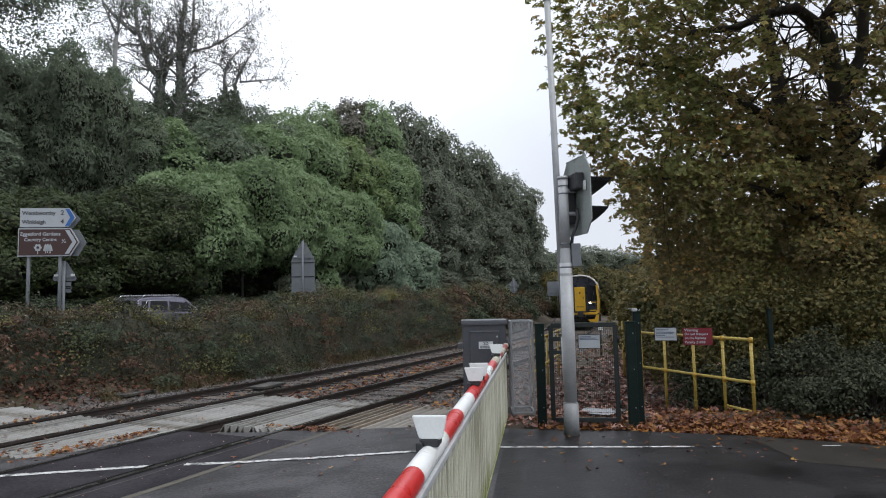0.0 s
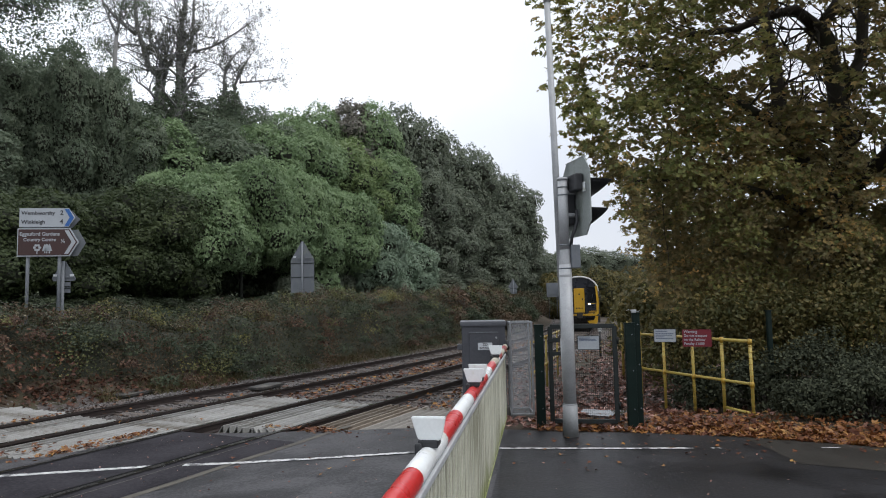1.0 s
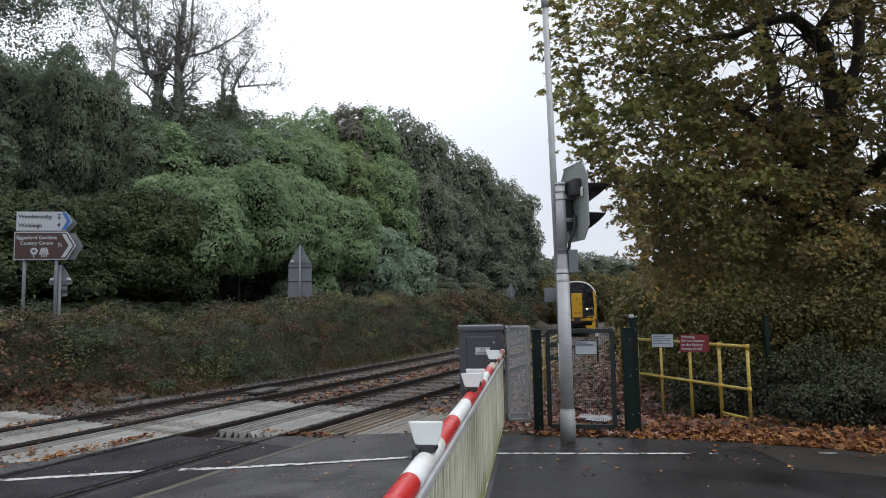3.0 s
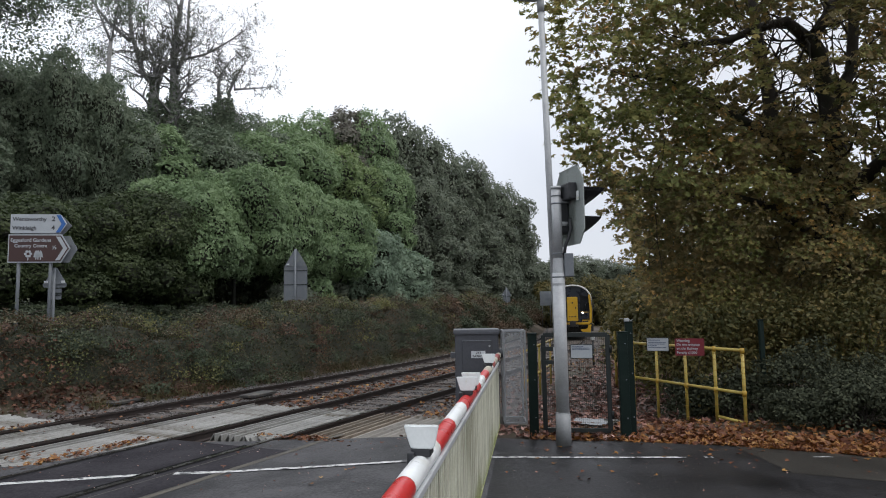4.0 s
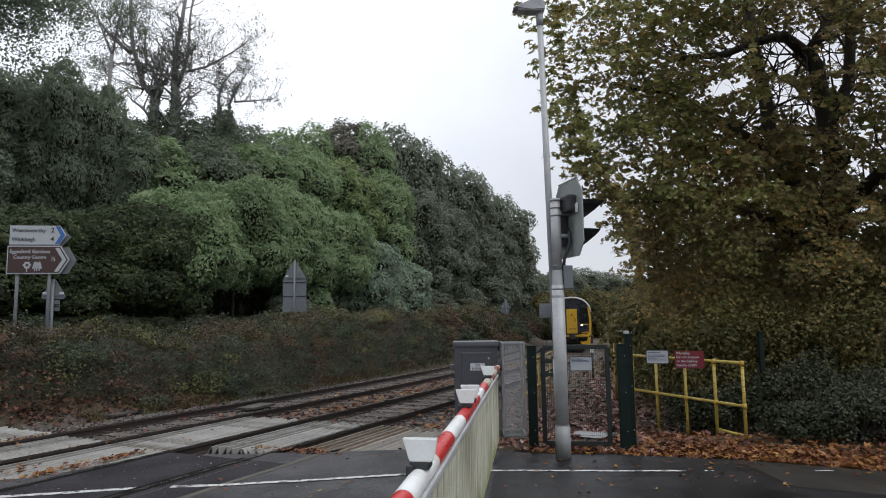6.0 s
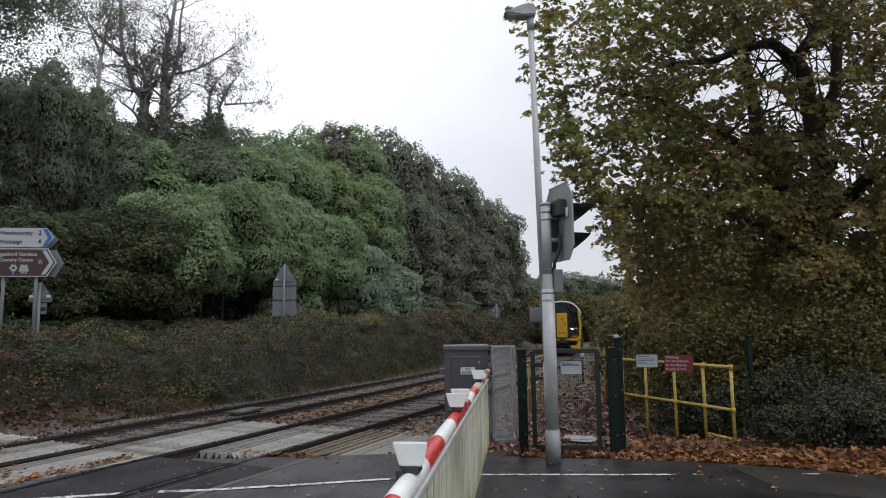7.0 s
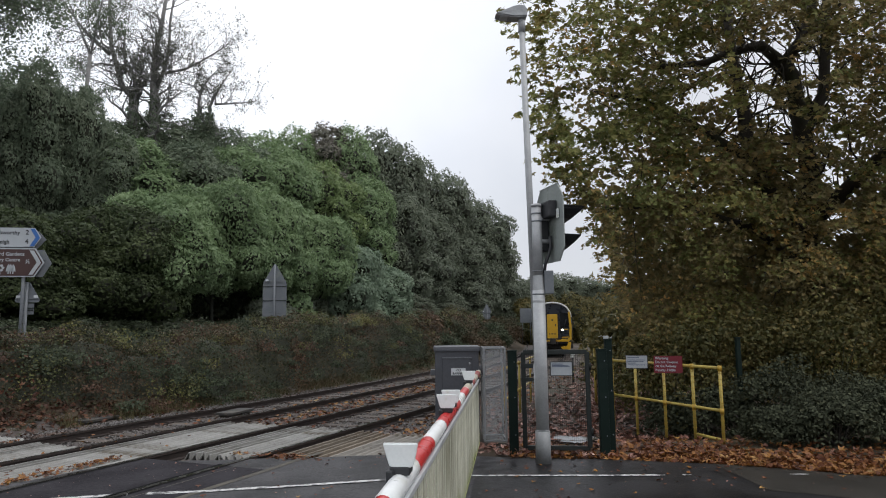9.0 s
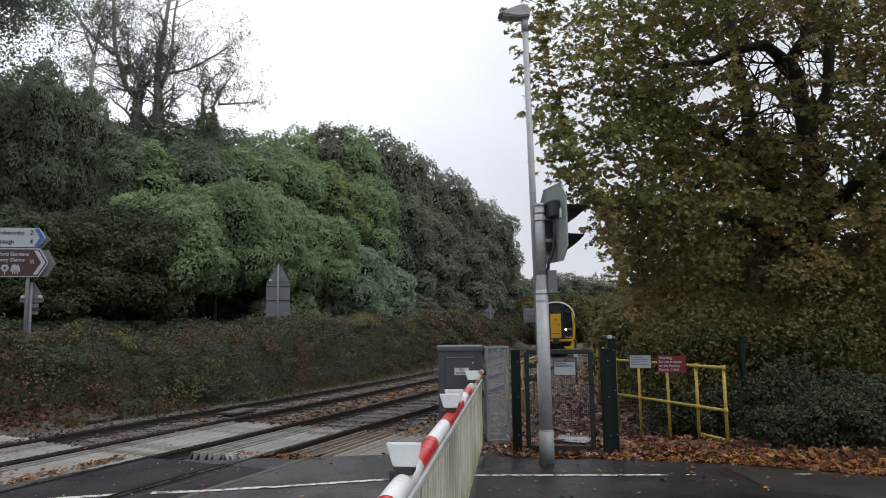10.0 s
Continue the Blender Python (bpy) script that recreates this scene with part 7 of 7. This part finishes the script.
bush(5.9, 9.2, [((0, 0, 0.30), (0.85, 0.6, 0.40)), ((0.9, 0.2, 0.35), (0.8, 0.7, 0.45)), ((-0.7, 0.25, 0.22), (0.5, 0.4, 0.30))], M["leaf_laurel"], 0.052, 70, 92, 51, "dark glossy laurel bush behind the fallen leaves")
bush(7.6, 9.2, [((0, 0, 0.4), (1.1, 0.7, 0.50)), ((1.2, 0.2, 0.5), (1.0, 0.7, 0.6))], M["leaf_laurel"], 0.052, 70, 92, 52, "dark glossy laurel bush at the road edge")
bush(4.9, 11.6, [((0, 0, 0.9), (0.9, 0.7, 1.1)), ((-0.6, 0.8, 0.8), (0.6, 0.6, 1.0)), ((1.2, 0, 1.0), (1.0, 0.8, 1.2))], M["leaf_hazel"], 0.075, 50, 78, 53, "dark undergrowth behind the yellow handrail")
bush(7.2, 11.4, [((0, 0, 1.1), (1.2, 0.8, 1.3)), ((1.6, 0, 1.2), (1.2, 0.8, 1.4))], M["leaf_hazel"], 0.075, 55, 84, 54, "dark undergrowth beneath the maple")
bush(5.3, 16.5, [((0, 0, 1.0), (0.9, 1.2, 1.3)), ((0.5, 2.4, 1.0), (0.9, 1.4, 1.4))], M["leaf_hazel"], 0.14, 45, 40, 55, "olive bush beside the station path")


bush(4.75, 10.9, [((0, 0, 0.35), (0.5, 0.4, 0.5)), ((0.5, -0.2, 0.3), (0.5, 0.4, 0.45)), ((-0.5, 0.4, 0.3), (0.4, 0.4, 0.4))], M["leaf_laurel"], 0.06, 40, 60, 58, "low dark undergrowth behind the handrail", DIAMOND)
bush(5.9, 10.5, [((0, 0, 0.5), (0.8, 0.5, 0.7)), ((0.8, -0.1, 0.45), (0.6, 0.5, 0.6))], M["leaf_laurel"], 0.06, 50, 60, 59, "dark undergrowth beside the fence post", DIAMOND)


for k, (s_, d_, r_s) in enumerate(((27, 5.0, 0.8), (31, 5.1, 1.0), (36, 4.6, 0.9), (41, 4.7, 1.1), (46, 4.6, 1.2), (52, 4.4, 1.3), (59, 4.3, 1.4))):
    bx, by, _ = line(s_, d_)
    bush(float(bx), float(by), [((0, 0, 0.9 * r_s), (1.0 * r_s, 1.5 * r_s, 0.9 * r_s)), ((0.5, -1.2, 0.6 * r_s), (0.8 * r_s, 1.0 * r_s, 0.6 * r_s))], M["leaf_bramble" if k % 3 else "leaf_bramble_green"], 0.13, 45, 44, 90 + k, "green scrub growing on the bank beside the line", DIAMOND)


# ---- far wooded ridge
def far_woods():
    rng = np.random.default_rng(61)
    n = 18000
    x, y = rng.uniform(-60, 260, n), rng.uniform(190, 380, n)
    z = land(x, y)
    tall = rng.uniform(2.5, 6, n)
    pos = np.stack([x, y, z + tall * rng.uniform(0.2, 1.0, n)], -1)
    ob = tagged(new("far_woods", leaf_mesh("far_woods", pos, np.tile((0.0, -0.5, 0.6), (n, 1)), 1.7, DIAMOND, M["leaf_far"], rng)), "distant grey-green wooded ridge", "woods", kind="stuff")
    return ob


far_woods()


# ---- stones and fallen leaves
def scatter(name, x, y, z, size, shape, mat, label, category, seed, flat=0.25, parent=None):
    rng = np.random.default_rng(seed)
    n = len(x)
    me = leaf_mesh(name, np.stack([x, y, z], -1), np.tile((0.0, 0.0, 1.0), (n, 1)), size, shape, mat, rng, flat)
    return tagged(new(name, me), label, category, kind="stuff")


OCTA = (np.array([(0.5, 0, 0), (0, 0.42, 0.05), (-0.5, 0.05, 0), (0, -0.45, 0), (0.05, 0, 0.36), (0, 0, -0.36)]), np.array([(0, 1, 4), (1, 2, 4), (2, 3, 4), (3, 0, 4), (2, 1, 5), (0, 3, 5)]))


def ballast_stones():
    rng = np.random.default_rng(71)
    s = np.r_[rng.uniform(-0.6, 14, 17000), rng.uniform(14, 30, 5000)]
    d = rng.uniform(-2.5, 5.9, len(s))
    guard = ((d < -0.85) & (d > -2.8) & (s < 3.1)) | ((abs(d) < 0.7) & (s < 3.2)) | ((d > 0.8) & (d < 2.35) & (s < 3.1)) | ((d > 2.5) & (d < 3.85) & (s < 0.2))
    rail = np.min([abs(d - r) for r in (-0.7525, 0.7525, 2.41, 3.92)], axis=0) < 0.075
    s, d = s[~guard & ~rail], d[~guard & ~rail]
    s, d = np.r_[s, rng.uniform(-8, 0.4, 2000), rng.uniform(0.2, 7, 2200)], np.r_[d, rng.normal(6.45, 0.22, 2000), rng.normal(5.3, 0.35, 2200)]
    x, y, _ = line(s, d)
    lip = smooth(d, -2.7, -1.5) * (1 - smooth(d, 5.15, 5.9))
    z = (rail_z(s) - 0.152) * lip + (land(x, y) - 0.04) * (1 - lip) + rng.uniform(-0.01, 0.02, len(s))
    z = np.where(s < 0.2, np.maximum(z, land(x, y) - 0.015), z)
    scatter("ballast_stones", x, y, z, 0.062, OCTA, M["stone"], "loose grey and rusty ballast stones", "stones", 72, 0.6)


ballast_stones()


def fallen(name, x, y, z, size, mat, label, seed, flat=0.28):
    return scatter(name, x, y, z, size, SPRAY, mat, label, "leaves", seed, flat)


rng = np.random.default_rng(81)
# thick drift along the verge under the maple
n = 13500
x = rng.uniform(1.2, 12, n)
e = np.interp(x, edge_x, edge_y)
y = e + 0.02 + rng.exponential(0.55, n) - 0.06
ok = (y < e + 2.4) & (rng.random(n) < (0.22 + 0.78 * smooth(x, 2.6, 3.4)) * (1 - 0.6 * smooth(x, 5.4, 7.0)))
x, y = x[ok], y[ok]
z = land(x, y) + 0.0 + 0.045 * smooth(y, np.interp(x, edge_x, edge_y), np.interp(x, edge_x, edge_y) + 0.5) * rng.random(len(x)) + 0.01
fallen("fallen_leaves", x, y, z, rng.choice([0.05, 0.07, 0.10], len(x)), M["leaf_drift"], "thick drift of orange and yellow fallen leaves", 82, 0.38)
# path behind the gate
n = 8500
s, d = rng.uniform(-1.5, 30, n), rng.normal(-4.6, 1.0, n)
d = np.where(d > -2.3, -2.3 - rng.random(n), d)
x, y, _ = line(s, d)
ok = (y > np.interp(x, edge_x, edge_y) + 0.05)
x, y = x[ok], y[ok]
fallen("path_leaves", x, y, land(x, y) + rng.uniform(0.0, 0.04, len(x)), 0.125, M["leaf_path"], "wet brown leaves covering the station path", 83, 0.35)
# on the track bed
n = 2300
s, d = np.r_[rng.uniform(2.8, 26, 1500), rng.uniform(2.5, 14, 800)], np.r_[rng.normal(1.6, 0.38, 700), rng.normal(-1.9, 0.5, 600), rng.uniform(-2, 5, 200), rng.normal(1.5, 0.4, 350), rng.normal(-1.7, 0.5, 350), rng.normal(3.1, 0.4, 100)]
x, y, _ = line(s, d)
fallen("track_leaves", x, y, rail_z(s) - 0.118 + rng.uniform(0, 0.02, n), 0.105, M["leaf_fallen"], "brown leaves caught between the rails", 84)
# on the guards and at the bank's foot
piles = ((-0.85, 1.16, 0.22, 0.07, 90), (-1.75, 1.15, 0.40, 0.10, 120), (-1.9, 1.7, 0.30, 0.15, 30), (-0.6, 4.1, 0.35, 0.12, 60), (0.42, -0.35, 0.06, 0.06, 16), (0.42, -1.15, 0.10, 0.28, 120), (0.48, -2.55, 0.12, 0.22, 190))
s = np.concatenate([rng.normal(a, c, n) for a, b, c, e, n in piles] + [rng.uniform(-5, 2.6, 70)])
d = np.concatenate([rng.normal(b, e, n) for a, b, c, e, n in piles] + [rng.uniform(0.9, 3.7, 70)])
x, y, _ = line(s, d)
fallen("guard_leaves", x, y, rail_z(s) - 0.005 + rng.uniform(0, 0.02, len(s)), 0.07, M["leaf_drift"], "scattered brown leaves on the pale guards", 85)
s = rng.uniform(-9, 6, 1500)
d = rng.normal(0, 0.34, 1500) + np.interp(s, [-9, 0.2, 1.5, 6], [7.0, 6.35, 6.0, 5.5])
x, y, _ = line(s, d)
fallen("bank_leaves", x, y, land(x, y) + rng.uniform(0, 0.10, 1500), 0.11, M["leaf_litter"], "dull brown leaves lying at the foot of the bank", 86, 0.4)
s = rng.uniform(-6, 2.2, 700)
d = rng.uniform(4.9, 6.6, 700)
x, y, _ = line(s, d)
fallen("bank_leaves", x, y, land(x, y) + rng.uniform(0.01, 0.05, 700), rng.choice([0.05, 0.07, 0.09], 700), M["leaf_litter"], "red-brown leaves on the bare ground beside the line", 92, 0.4)
s, v = rng.uniform(-10, 2, 1400), rng.beta(1.0, 2.2, 1400) * 0.5
d, z = bank_point(s, v)
x, y, _ = line(s, d - 0.12 - 0.3 * rng.random(1400) * (1 - v))
fallen("bank_leaves", x, y, z + rng.uniform(-0.03, 0.10, 1400), 0.10, M["leaf_litter"], "brown dead leaves caught on the foot of the bank", 89, 0.9)
# a few on the tarmac
x, y = np.r_[-1.01, -0.97, -1.05, -1.27, -1.62, rng.uniform(-3, 0.2, 14), rng.uniform(0.7, 6, 46), rng.uniform(0.9, 5, 40)], np.r_[7.58, 7.62, 7.55, 7.26, 7.92, rng.uniform(5.5, 9.2, 14), rng.uniform(6.6, 7.9, 46), rng.uniform(7.6, 8.5, 40)]
ok = y < np.interp(x, edge_x, edge_y)
x, y = x[ok], y[ok]
fallen("road_leaves", x, y, road_z(x, y) + 0.014, 0.06, M["leaf_fallen"], "single wet brown leaves on the tarmac", 87, 0.2)

# grit and leaf crumbs on the tarmac
n = 2600
x, y = rng.uniform(-6, 8, n), rng.uniform(4.5, 9.6, n)
s, d = along(x, y)
ok = (y < np.interp(x, edge_x, edge_y) - 0.05) & (d < 0.6) & ((rng.random(n) < 0.35) | (y > np.interp(x, edge_x, edge_y) - 1.1))
x, y = x[ok], y[ok]
scatter("road_grit", x, y, road_z(x, y) + 0.008, rng.choice([0.010, 0.016, 0.028], len(x)), DIAMOND, M["leaf_path"], "grit and leaf crumbs on the wet tarmac", "grit", 88, 0.3)
# grass at the foot of the bank
n = 9000
s, d = rng.uniform(2, 30, n), rng.normal(5.5, 0.2, n)
tuft = np.array([noise.noise(Vector((q * 0.9, 0.0, 2.0))) for q in s]) > -0.15
s, d = s[tuft], d[tuft]
x, y, _ = line(s, d)
z = np.maximum(land(x, y), rail_z(s) - 0.14) - 0.02
n = len(s)
h, way = rng.uniform(0.08, 0.30, n), rng.uniform(0, math.tau, n)
base, side = np.stack([x, y, z], -1), np.stack([np.cos(way), np.sin(way), 0 * way], -1) * 0.007
tip = base + np.stack([rng.normal(0, 0.35, n) * h, rng.normal(0, 0.35, n) * h, h], -1)
me = np_mesh("grass", np.stack([base - side, base + side, tip], 1).reshape(-1, 3), np.arange(3 * n).reshape(-1, 3), M["dry_grass"])
tagged(new("grass", me), "dry and green grass at the foot of the bank", "grass", kind="stuff")


# ---------------------------------------------------------------- what moves
def road_pose(s):
    d = float(main_road(s)) + 1.45
    x, y, h = line(s, d)
    z = float(land([x], [y])[0]) + 0.05
    return pose(float(x), float(y), z, 0, 0, 90 - math.degrees(float(h)))


def motions():
    walk(car_one, [(t, road_pose(11.1 + 13.4 * t)) for t in [0.5 * k for k in range(21)]])
    walk(car_two, [(t, road_pose(7.0 + 12.4 * (t - 2.0))) for t in [0.5 * k for k in range(21)]])


motions()
